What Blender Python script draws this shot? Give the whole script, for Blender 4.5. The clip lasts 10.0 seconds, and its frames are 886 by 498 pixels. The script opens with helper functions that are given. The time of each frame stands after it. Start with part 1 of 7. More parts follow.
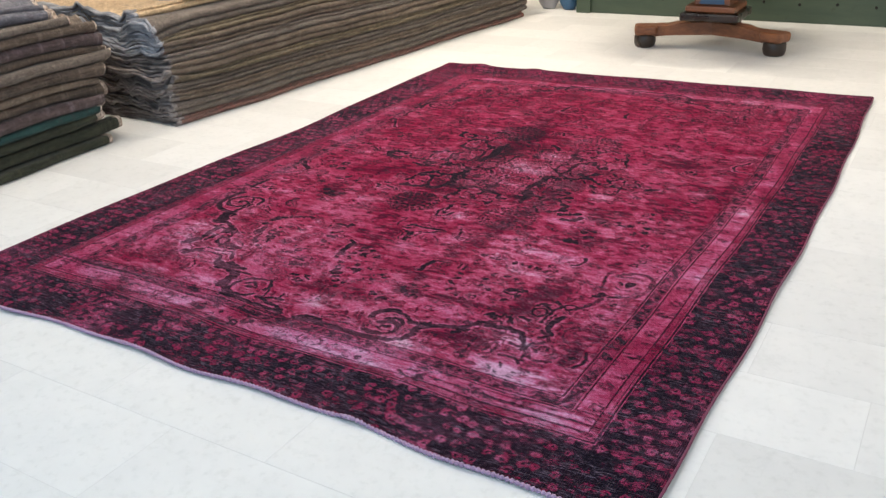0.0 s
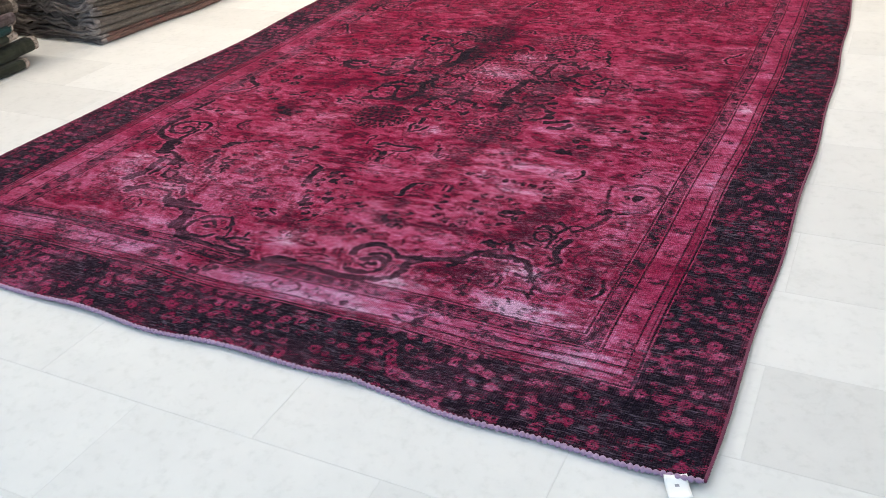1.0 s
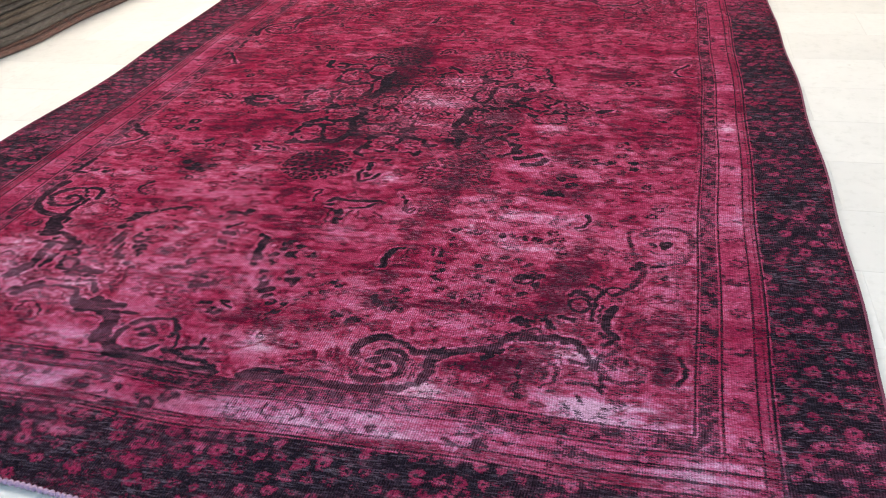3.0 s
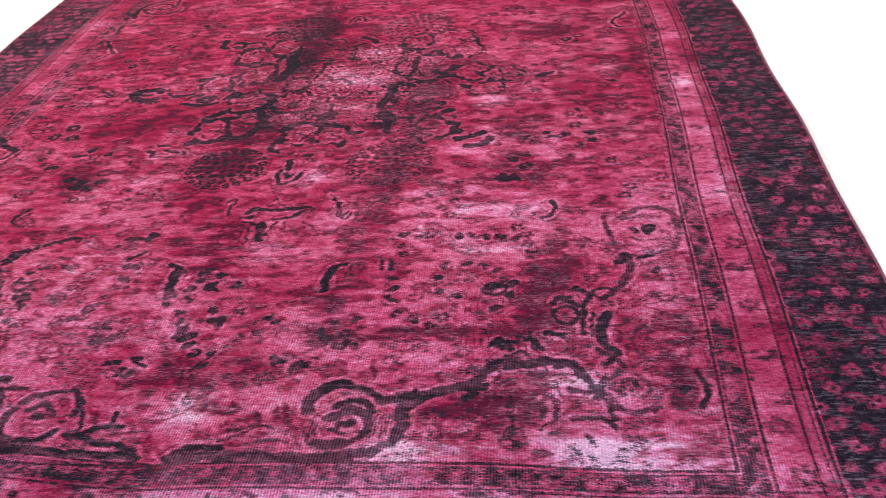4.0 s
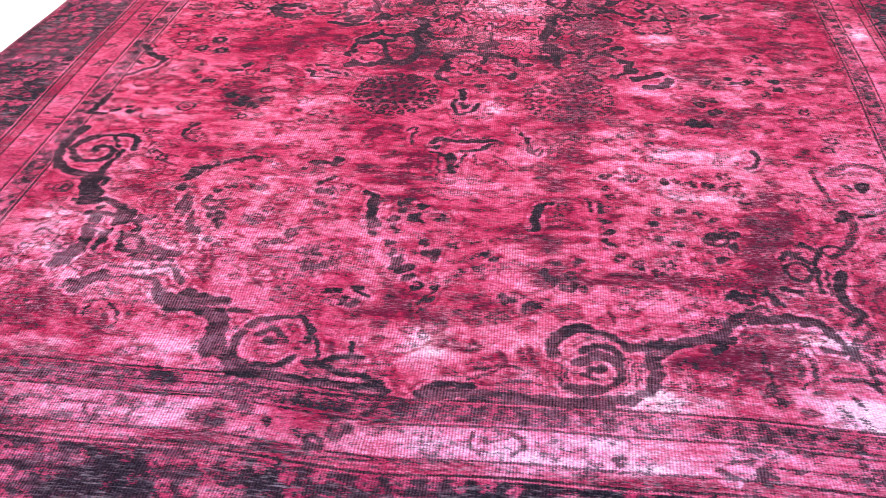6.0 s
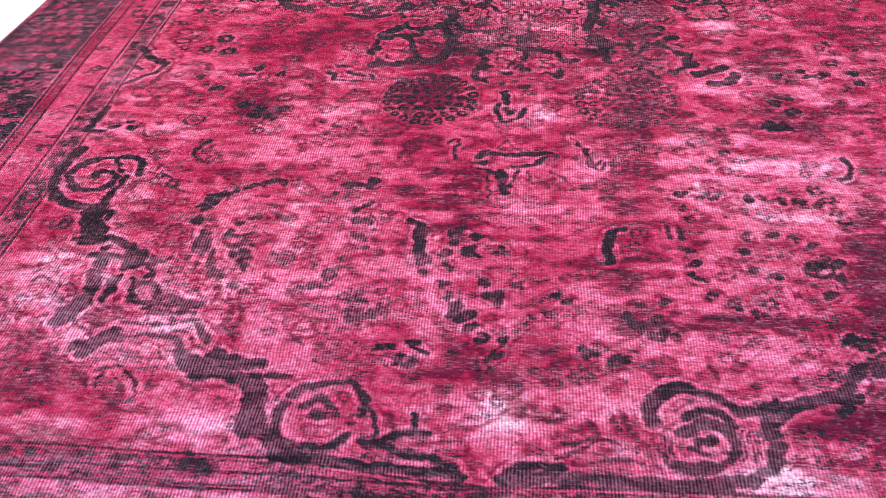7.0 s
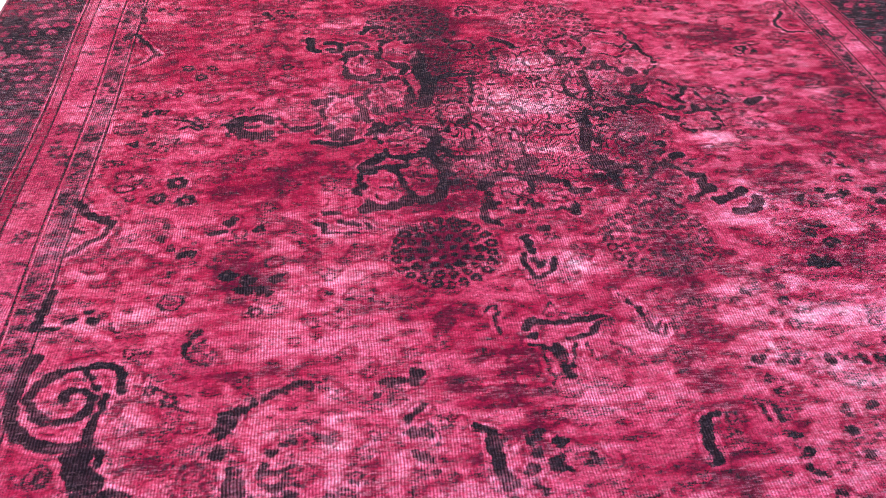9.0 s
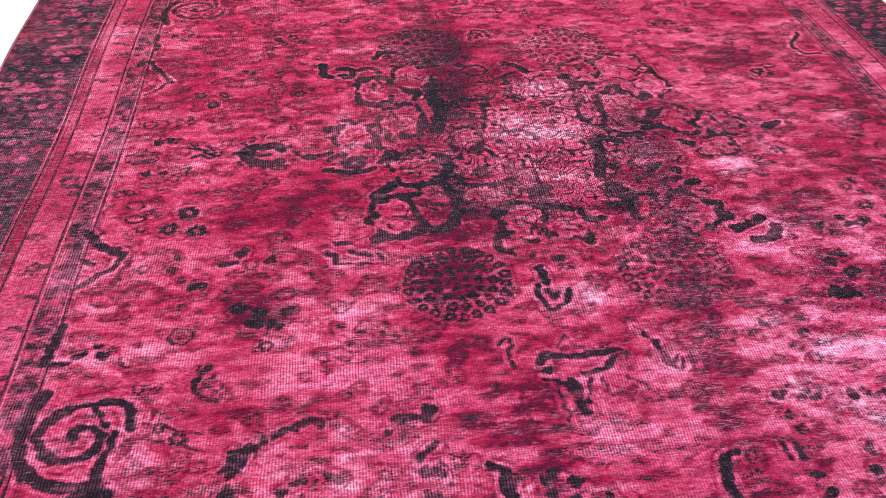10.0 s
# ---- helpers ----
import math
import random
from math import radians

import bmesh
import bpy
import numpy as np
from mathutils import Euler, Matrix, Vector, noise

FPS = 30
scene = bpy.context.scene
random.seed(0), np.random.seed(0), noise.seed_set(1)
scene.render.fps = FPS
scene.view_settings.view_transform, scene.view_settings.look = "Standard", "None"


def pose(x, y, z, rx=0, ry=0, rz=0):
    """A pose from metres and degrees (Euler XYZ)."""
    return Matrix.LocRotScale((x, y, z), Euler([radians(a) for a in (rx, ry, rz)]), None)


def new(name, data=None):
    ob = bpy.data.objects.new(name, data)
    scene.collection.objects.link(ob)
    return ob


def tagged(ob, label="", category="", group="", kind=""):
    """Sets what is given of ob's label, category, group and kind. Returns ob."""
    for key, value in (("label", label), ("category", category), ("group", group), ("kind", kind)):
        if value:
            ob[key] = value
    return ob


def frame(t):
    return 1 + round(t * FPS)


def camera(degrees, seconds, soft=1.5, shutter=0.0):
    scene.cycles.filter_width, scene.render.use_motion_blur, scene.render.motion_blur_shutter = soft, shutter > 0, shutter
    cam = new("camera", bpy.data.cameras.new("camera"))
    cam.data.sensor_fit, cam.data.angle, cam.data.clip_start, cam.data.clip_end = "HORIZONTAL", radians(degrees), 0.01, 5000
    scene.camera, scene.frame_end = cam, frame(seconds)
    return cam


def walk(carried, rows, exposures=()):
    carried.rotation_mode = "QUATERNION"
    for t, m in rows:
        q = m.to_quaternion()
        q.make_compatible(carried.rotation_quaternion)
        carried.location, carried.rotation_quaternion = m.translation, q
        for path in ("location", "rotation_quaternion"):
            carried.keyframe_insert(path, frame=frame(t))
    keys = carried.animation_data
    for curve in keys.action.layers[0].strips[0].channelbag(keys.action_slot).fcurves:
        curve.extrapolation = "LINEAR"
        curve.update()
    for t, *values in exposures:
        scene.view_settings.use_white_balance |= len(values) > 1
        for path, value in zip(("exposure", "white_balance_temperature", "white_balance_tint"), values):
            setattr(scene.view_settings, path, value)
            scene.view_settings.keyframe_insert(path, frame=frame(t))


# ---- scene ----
cam = camera(53.8, 10.0, soft=1.0, shutter=0.25)
# seconds, place and turn
ROWS = [
    (0, 0.4410, -1.4380, 1.3450, 65.475, 2.533, 30.799),
    (0.5, 0.3171, -1.3765, 1.2972, 61.563, 2.378, 28.704),
    (1, 0.1610, -1.2247, 1.2490, 59.162, 3.922, 25.849),
    (1.5, 0.0281, -1.1074, 1.2213, 58.008, 4.003, 22.709),
    (2, -0.1481, -1.0536, 1.1908, 57.959, 4.054, 20.682),
    (2.5, -0.3503, -1.0196, 1.1908, 58.905, 3.107, 18.092),
    (2.7, -0.3890, -1.0000, 1.1967, 59.226, 2.658, 15.985),
    (3.8, -0.6337, -0.6068, 1.1090, 56.406, 4.952, 6.623),
    (4, -0.6254, -0.5803, 1.1043, 55.523, 4.940, 4.762),
    (4.5, -0.5958, -0.5550, 1.0813, 53.717, 4.157, 0.253),
    (5, -0.6761, -0.5793, 1.0920, 53.250, 2.786, 3.082),
    (5.5, -0.8610, -0.5922, 1.0942, 51.775, 2.855, 5.354),
    (6, -1.1012, -0.5775, 1.1127, 51.188, 1.410, 6.381),
    (6.2, -1.1439, -0.5683, 1.1127, 51.167, 0.980, 6.834),
    (7.3, -1.3059, -0.2271, 1.0635, 47.984, 2.932, 3.326),
    (7.5, -1.3421, -0.1878, 1.0775, 47.784, 2.665, 1.962),
    (8, -1.4740, -0.0918, 1.0865, 48.059, 2.545, -2.748),
    (8.5, -1.6242, 0.0083, 1.1186, 48.556, 1.306, -6.150),
    (9, -1.6481, 0.0812, 1.1563, 49.659, -1.054, -6.345),
    (9.5, -1.6263, 0.1251, 1.1827, 50.744, -1.043, -6.420),
    (10, -1.6382, 0.1203, 1.1694, 50.521, -0.258, -5.682),
]
EXPOSURES = [(0.0, 0.0, 6250, 11), (0.5, 0.05, 6250, 11), (1.0, 0.02, 6250, 11), (1.5, 0.22, 6250, 11), (2.0, -0.36, 6250, 11), (2.5, -0.12, 6250, 11), (2.8, 0.0, 6250, 11), (3.8, 0.55, 6250, 11), (4.5, 0.36, 6250, 11), (5.0, 0.27, 6250, 11), (5.5, 1.1, 6250, 11), (6.2, 1.22, 6250, 11), (7.5, 0.93, 6250, 11), (10.0, 0.90, 6250, 11)]
walk(cam, [(t, pose(*row)) for t, *row in ROWS], EXPOSURES)

# ---- world and light ----
world = bpy.data.worlds.new("world")
scene.world = world
world.use_nodes = True
wn = world.node_tree.nodes
sky = wn.new("ShaderNodeTexSky")
sky.sky_type, sky.sun_disc, sky.sun_elevation, sky.sun_rotation = "NISHITA", False, radians(38), radians(200)
wn["Background"].inputs["Strength"].default_value = 0.1
world.node_tree.links.new(sky.outputs[0], wn["Background"].inputs["Color"])

# the room: x from west to east, y from the shop front to the back
WX0, WX1, WY0, WY1, CEIL = -5.3, 3.4, -3.8, 6.55, 3.1


def area(name, m, sx, sy, watts, colour):
    lamp = bpy.data.lights.new(name, "AREA")
    lamp.shape, lamp.size, lamp.size_y, lamp.energy, lamp.color = "RECTANGLE", sx, sy, watts, colour
    ob = new(name, lamp)
    ob.matrix_world = m
    return ob


# daylight in the shop front's opening, behind the camera
area("shop_front_daylight", pose(-0.6, WY0 + 0.12, 1.55, 90, 0, 0), 5.6, 2.3, 66, (0.43, 0.72, 1.0))
LAMP_SPOTS = [(x, y) for x in (-3.6, -1.0, 1.6) for y in (-1.4, 1.6, 4.6)]
for lx, ly in LAMP_SPOTS:
    area("ceiling_panel_glow", pose(lx, ly, CEIL - 0.075), 1.1, 0.28, {-1.4: 15, 1.6: 32, 4.6: 58}[ly] * {-3.6: 1.8, -1.0: 0.95, 1.6: 0.72}[lx], {-1.4: (0.60, 0.82, 1.0), 1.6: (1.0, 0.86, 0.68) if lx < -3 else (0.94, 0.96, 1.0), 4.6: (1.0, 0.86, 0.68)}[ly])

# ---- helpers of this scene ----


def mesh_object(name, bm, materials, parent=None, label="", smooth=False):
    me = bpy.data.meshes.new(name)
    bm.to_mesh(me)
    bm.free()
    if smooth:
        me.polygons.foreach_set("use_smooth", [True] * len(me.polygons))
    for m in materials if isinstance(materials, (list, tuple)) else [materials]:
        me.materials.append(m)
    ob = new(name, me)
    if parent is not None:
        ob.parent = parent
    if label:
        ob["label"] = label
    return ob


def part(name, bm, material, parent, label="", smooth=False):
    return mesh_object(name, bm, material, parent, label, smooth)


def box(x0, x1, y0, y1, z0, z1, bevel=0.0, segments=2, bm=None):
    own = bm is None
    b = bmesh.new()
    bmesh.ops.create_cube(b, size=1.0)
    for v in b.verts:
        v.co = Vector(((x0 + x1) / 2 + v.co.x * (x1 - x0), (y0 + y1) / 2 + v.co.y * (y1 - y0), (z0 + z1) / 2 + v.co.z * (z1 - z0)))
    if bevel:
        bmesh.ops.bevel(b, geom=b.edges[:], offset=bevel, segments=segments, affect="EDGES", profile=0.5)
    if own:
        return b
    tmp = bpy.data.meshes.new("tmp")
    b.to_mesh(tmp)
    b.free()
    bm.from_mesh(tmp)
    bpy.data.meshes.remove(tmp)
    return bm


def lathe(profile, steps=28, centre=(0, 0, 0)):
    bm = bmesh.new()
    rings = []
    for r, z in profile:
        rings.append([bm.verts.new((centre[0] + r * math.cos(2 * math.pi * i / steps), centre[1] + r * math.sin(2 * math.pi * i / steps), centre[2] + z)) for i in range(steps)])
    for a, b in zip(rings, rings[1:]):
        for i in range(steps):
            bm.faces.new((a[i], a[(i + 1) % steps], b[(i + 1) % steps], b[i]))
    bm.faces.new(rings[0][::-1])
    bm.faces.new(rings[-1])
    return bm


class Graph:
    """Short forms for building node materials."""

    def __init__(self, name):
        self.mat = bpy.data.materials.new(name)
        self.mat.use_nodes = True
        self.nodes, self.links = self.mat.node_tree.nodes, self.mat.node_tree.links
        self.bsdf = self.nodes["Principled BSDF"]

    def put(self, kind, **values):
        n = self.nodes.new(kind)
        for k, v in values.items():
            setattr(n, k, v)
        return n

    def feed(self, socket, value):
        if isinstance(value, bpy.types.NodeSocket):
            self.links.new(value, socket)
        else:
            socket.default_value = value

    def math(self, op, a, b=0.5, c=0.5, clamp=False):
        n = self.put("ShaderNodeMath", operation=op, use_clamp=clamp)
        for s, v in zip(n.inputs, (a, b, c)):
            self.feed(s, v)
        return n.outputs[0]

    def mix(self, fac, a, b, blend="MIX"):
        n = self.put("ShaderNodeMix", data_type="RGBA", blend_type=blend)
        self.feed(n.inputs["Factor"], fac)
        self.feed(n.inputs["A"], a if isinstance(a, bpy.types.NodeSocket) else (*a, 1.0))
        self.feed(n.inputs["B"], b if isinstance(b, bpy.types.NodeSocket) else (*b, 1.0))
        return n.outputs["Result"]

    def step(self, value, lo, hi, a=0.0, b=1.0):
        n = self.put("ShaderNodeMapRange", interpolation_type="SMOOTHSTEP")
        for k, v in (("Value", value), ("From Min", lo), ("From Max", hi), ("To Min", a), ("To Max", b)):
            self.feed(n.inputs[k], v)
        return n.outputs["Result"]

    def coords(self, scale=(1, 1, 1), kind="Object"):
        tc = self.put("ShaderNodeTexCoord")
        mp = self.put("ShaderNodeMapping")
        mp.inputs["Scale"].default_value = scale
        self.links.new(tc.outputs[kind], mp.inputs["Vector"])
        return mp.outputs[0]

    def noise(self, vector, scale, detail=3.0, rough=0.55, distortion=0.0):
        n = self.put("ShaderNodeTexNoise")
        self.feed(n.inputs["Vector"], vector)
        for k, v in (("Scale", scale), ("Detail", detail), ("Roughness", rough), ("Distortion", distortion)):
            n.inputs[k].default_value = v
        return n.outputs["Fac"]

    def bump(self, height, strength, distance, normal=None):
        n = self.put("ShaderNodeBump")
        n.inputs["Strength"].default_value, n.inputs["Distance"].default_value = strength, distance
        self.feed(n.inputs["Height"], height)
        if normal is not None:
            self.feed(n.inputs["Normal"], normal)
        return n.outputs[0]

    def done(self, colour, rough, normal=None, **more):
        self.feed(self.bsdf.inputs["Base Color"], colour if isinstance(colour, bpy.types.NodeSocket) else (*colour, 1.0))
        self.feed(self.bsdf.inputs["Roughness"], rough)
        if normal is not None:
            self.feed(self.bsdf.inputs["Normal"], normal)
        for k, v in more.items():
            self.feed(self.bsdf.inputs[k.replace("_", " ")], v)
        return self.mat


# ---- materials ----


def marble():
    g = Graph("marble_tile")
    w = g.put("ShaderNodeNewGeometry").outputs["Position"]
    rnd = g.put("ShaderNodeObjectInfo").outputs["Random"]
    off = g.put("ShaderNodeVectorMath", operation="ADD")
    comb = g.put("ShaderNodeCombineXYZ")
    g.feed(comb.inputs[2], g.math("MULTIPLY", rnd, 37.0))
    g.feed(off.inputs[0], w)
    g.feed(off.inputs[1], comb.outputs[0])
    q = off.outputs[0]
    cloud = g.noise(q, 2.6, 4.0, 0.55, 0.5)
    veil = g.noise(q, 9.0, 5.0, 0.60)
    fleck = g.noise(q, 34.0, 4.0, 0.62)
    col = g.mix(cloud, (0.655, 0.650, 0.630), (0.575, 0.580, 0.572))
    col = g.mix(g.math("MULTIPLY", veil, 0.55), col, (0.48, 0.49, 0.485))
    col = g.mix(g.step(fleck, 0.48, 0.80, 0.0, 0.40), col, (0.42, 0.43, 0.415))
    vein = g.math("ABSOLUTE", g.math("SUBTRACT", g.noise(q, 1.3, 7.0, 0.66, 0.2), 0.5))
    col = g.mix(g.math("MULTIPLY", g.step(vein, 0.012, 0.0), g.math("MULTIPLY", g.step(cloud, 0.46, 0.60), 0.10)), col, (0.36, 0.37, 0.35))
    # small dark scuffs in some places
    mark = g.math("MULTIPLY", g.step(g.noise(w, 26.0, 3.0, 0.6), 0.64, 0.78), g.step(g.noise(w, 2.3, 2.0), 0.50, 0.68))
    col = g.mix(g.math("MULTIPLY", mark, 0.40), col, (0.27, 0.27, 0.24))
    hsv = g.put("ShaderNodeHueSaturation")
    g.feed(hsv.inputs["Color"], col)
    g.feed(hsv.inputs["Value"], g.math("ADD", g.math("MULTIPLY", rnd, 0.12), 0.945))
    rough = g.math("ADD", g.math("MULTIPLY", veil, 0.12), 0.46)
    return g.done(hsv.outputs["Color"], rough, Specular_IOR_Level=0.35)


def grout():
    g = Graph("grout")
    w = g.put("ShaderNodeNewGeometry").outputs["Position"]
    return g.done(g.mix(g.noise(w, 30.0, 4.0), (0.60, 0.60, 0.59), (0.50, 0.50, 0.49)), 0.9)


def plaster(name, a, b):
    g = Graph(name)
    w = g.put("ShaderNodeNewGeometry").outputs["Position"]
    n = g.noise(w, 1.6, 5.0)
    f = g.noise(w, 60.0, 3.0)
    return g.done(g.mix(n, a, b), 0.85, g.bump(f, 0.15, 0.003))


def rug_pile():
    g = Graph("overdyed_rug_pile")
    at = g.put("ShaderNodeAttribute", attribute_name="pattern")
    sep = g.put("ShaderNodeSeparateColor")
    g.links.new(at.outputs["Color"], sep.inputs[0])
    navy_in, red_in, pale_in = sep.outputs[0], sep.outputs[1], sep.outputs[2]
    p = g.coords((1, 1, 1), "Object")
    k = g.noise(g.coords((380, 380, 380), "Object"), 1.0, 1.0, 0.6)             # single knots
    dash = g.step(g.noise(g.coords((95, 400, 60), "Object"), 1.0, 2.0, 0.6), 0.34, 0.66)   # short dashes along the weft
    longs = g.noise(g.coords((14, 150, 30), "Object"), 1.0, 3.0, 0.6)           # long slubs of weft
    broad = g.noise(p, 7.0, 3.0, 0.55)
    blur = g.noise(g.coords((38, 110, 40), "Object"), 1.0, 5.0, 0.75, 0.6)        # uneven shearing of the pile
    # thread lines: warps run along the length, wefts across
    sx = g.put("ShaderNodeSeparateXYZ")
    g.links.new(p, sx.inputs[0])
    beat = g.noise(g.coords((170, 14, 1), "Object"), 1.0, 2.0, 0.6)             # warps differ from one another
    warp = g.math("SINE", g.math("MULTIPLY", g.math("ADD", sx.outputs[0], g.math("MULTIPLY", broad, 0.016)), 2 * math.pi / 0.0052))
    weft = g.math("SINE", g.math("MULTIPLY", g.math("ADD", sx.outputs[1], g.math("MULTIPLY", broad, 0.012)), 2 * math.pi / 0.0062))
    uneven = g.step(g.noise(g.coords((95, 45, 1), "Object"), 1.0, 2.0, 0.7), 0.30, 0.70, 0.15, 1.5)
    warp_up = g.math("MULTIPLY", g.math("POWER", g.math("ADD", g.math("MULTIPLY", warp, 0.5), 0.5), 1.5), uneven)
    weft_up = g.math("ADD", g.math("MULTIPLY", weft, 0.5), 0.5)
    bare = g.step(g.math("ADD", pale_in, g.math("MULTIPLY", g.math("SUBTRACT", longs, 0.5), 0.9)), 0.35, 0.95)
    thread = g.step(g.math("ADD", g.math("MULTIPLY", bare, 0.45), g.noise(g.coords((2.6, 4.2, 3.0), "Object"), 1.0, 3.0, 0.6)), 0.40, 0.80)
    thread = g.math("MULTIPLY", thread, g.step(sx.outputs[0], -0.5, -1.3, 0.35, 1.0))      # barest in the west
    ragged = g.math("ADD", g.math("ADD", g.math("MULTIPLY", g.math("SUBTRACT", k, 0.5), 0.6), g.math("MULTIPLY", g.math("SUBTRACT", blur, 0.5), 0.55)), g.math("MULTIPLY", g.math("SUBTRACT", dash, 0.5), 0.46))
    navy = g.step(g.math("ADD", navy_in, g.math("MULTIPLY", ragged, g.math("ADD", 1.0, g.math("MULTIPLY", at.outputs["Alpha"], 0.25)))), 0.24, 0.52)
    pale = g.math("ADD", pale_in, g.math("ADD", g.math("MULTIPLY", g.math("SUBTRACT", dash, 0.5), 0.60), g.math("MULTIPLY", g.math("SUBTRACT", longs, 0.5), 0.95)))
    pale = g.math("ADD", pale, g.math("ADD", g.math("MULTIPLY", g.math("MULTIPLY", warp, g.math("ADD", thread, 0.2)), -0.20), g.math("MULTIPLY", g.math("SUBTRACT", beat, 0.5), 0.35)))
    pale = g.math("ADD", pale, g.math("MULTIPLY", g.math("SUBTRACT", blur, 0.5), 1.25))
    red = g.math("ADD", g.math("SUBTRACT", red_in, g.math("MULTIPLY", g.math("SUBTRACT", blur, 0.5), 0.6)), g.math("ADD", g.math("MULTIPLY", g.math("SUBTRACT", longs, 0.5), 0.55), g.math("MULTIPLY", g.math("SUBTRACT", dash, 0.5), 0.30)))
    col = g.mix(g.step(pale, -0.15, 0.45), (0.130, 0.0050, 0.030), (0.242, 0.0220, 0.067))
    col = g.mix(g.step(pale, 0.40, 0.85), col, (0.342, 0.048, 0.120))
    col = g.mix(g.step(pale, 0.75, 1.35), col, (0.430, 0.132, 0.262))
    col = g.mix(g.step(pale, 1.25, 1.9), col, (0.50, 0.28, 0.41))
    col = g.mix(g.math("MULTIPLY", g.step(g.noise(g.coords((2.3, 3.6, 2), "Object"), 1.0, 4.0, 0.6), 0.42, 0.62), 0.85), col, g.mix(1.0, col, (1.0, 1.07, 0.97), "MULTIPLY"))
    # deep dye that wear has spared: crimson, then wine
    col = g.mix(g.math("MULTIPLY", g.step(red, 0.30, 0.85), 0.82), col, (0.165, 0.0022, 0.025))
    col = g.mix(g.math("MULTIPLY", g.step(red, 0.70, 1.30), 0.92), col, (0.050, 0.0008, 0.014))
    # bare foundation threads, lilac with dye
    col = g.mix(g.math("MULTIPLY", g.math("MULTIPLY", bare, g.step(g.noise(g.coords((60, 520, 60), "Object"), 1.0, 2.0, 0.6), 0.50, 0.62)), 0.30), col, (0.48, 0.24, 0.36))
    # darker colour in lines between the threads
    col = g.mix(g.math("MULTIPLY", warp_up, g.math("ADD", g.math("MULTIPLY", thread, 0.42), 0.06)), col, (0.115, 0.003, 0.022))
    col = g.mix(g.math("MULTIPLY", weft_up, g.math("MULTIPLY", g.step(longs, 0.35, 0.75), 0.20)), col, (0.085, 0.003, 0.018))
    # navy wool, greyed where the foundation shows through
    worn_ink = g.math("ADD", g.math("MULTIPLY", g.step(pale, 0.75, 1.8), 0.20), g.math("MULTIPLY", g.step(g.math("ADD", g.math("MULTIPLY", dash, 0.6), longs), 0.80, 1.20), 0.18))
    ink = g.mix(worn_ink, (0.0020, 0.0018, 0.0055), (0.036, 0.029, 0.050))
    cover = g.math("SUBTRACT", g.step(bare, 0.0, 1.0, 0.99, 0.95), g.math("MULTIPLY", g.math("SUBTRACT", 1.0, warp_up, clamp=True), g.math("MULTIPLY", thread, 0.20)))
    ink = g.mix(g.math("MULTIPLY", g.math("POWER", g.math("SUBTRACT", 1.0, warp_up, clamp=True), 3.0), g.step(g.math("ADD", k, g.math("MULTIPLY", thread, 0.25)), 0.42, 0.80, 0.0, 0.34)), ink, (0.085, 0.066, 0.095))
    col = g.mix(g.math("MULTIPLY", navy, cover), col, ink)
    # the border keeps a duller, more violet dye
    brd = at.outputs["Alpha"]
    col = g.mix(g.math("MULTIPLY", brd, 0.6), col, g.mix(0.75, col, (0.78, 0.95, 1.05), "MULTIPLY"))
    weft_dash = g.step(g.noise(g.coords((34, 330, 40), "Object"), 1.0, 2.0, 0.6), 0.53, 0.66)
    col = g.mix(g.math("MULTIPLY", g.math("MULTIPLY", brd, weft_dash), g.step(broad, 0.35, 0.65, 0.08, 0.48)), col, (0.150, 0.118, 0.165))
    # uneven light on single knots, multiplied into the colour
    knots = g.step(g.noise(g.coords((150, 360, 60), "Object"), 1.0, 2.0, 0.7), 0.34, 0.66, 0.66, 1.36)
    tone = g.put("ShaderNodeCombineColor")
    for s in tone.inputs:
        g.feed(s, knots)
    col = g.mix(1.0, col, tone.outputs[0], "MULTIPLY")
    # lint flecks, with glints of the pile painted into the colour alongside
    lint_glints = g.step(g.noise(g.coords((85, 260, 60), "Object"), 1.0, 1.0, 0.5), 0.63, 0.76)
    col = g.mix(g.math("MULTIPLY", lint_glints, 0.12), col, (0.52, 0.27, 0.38))
    fluff = g.step(g.noise(g.coords((170, 75, 50), "Object"), 1.0, 2.0, 0.5, 1.5), 0.80, 0.86)
    col = g.mix(g.math("MULTIPLY", fluff, 0.5), col, (0.60, 0.42, 0.50))
    h = g.math("ADD", g.math("MULTIPLY", k, 0.5), g.math("ADD", g.math("MULTIPLY", warp, -0.22), g.math("MULTIPLY", weft, -0.14)))
    h = g.math("ADD", h, g.math("MULTIPLY", navy_in, -0.3))
    nrm = g.bump(g.math("ADD", h, g.math("MULTIPLY", dash, 0.35)), 0.55, 0.003)
    return g.done(col, 0.95, nrm, Specular_IOR_Level=0.06)


def yarn(name, a, b, scale=220.0):
    g = Graph(name)
    p = g.coords((1, 1, 1), "Object")
    n = g.noise(p, scale, 3.0)
    m = g.noise(p, 12.0, 3.0)
    col = g.mix(g.math("MULTIPLY", g.math("ADD", n, m), 0.5), a, b)
    return g.done(col, 0.9, g.bump(n, 0.6, 0.002), Sheen_Weight=0.1)


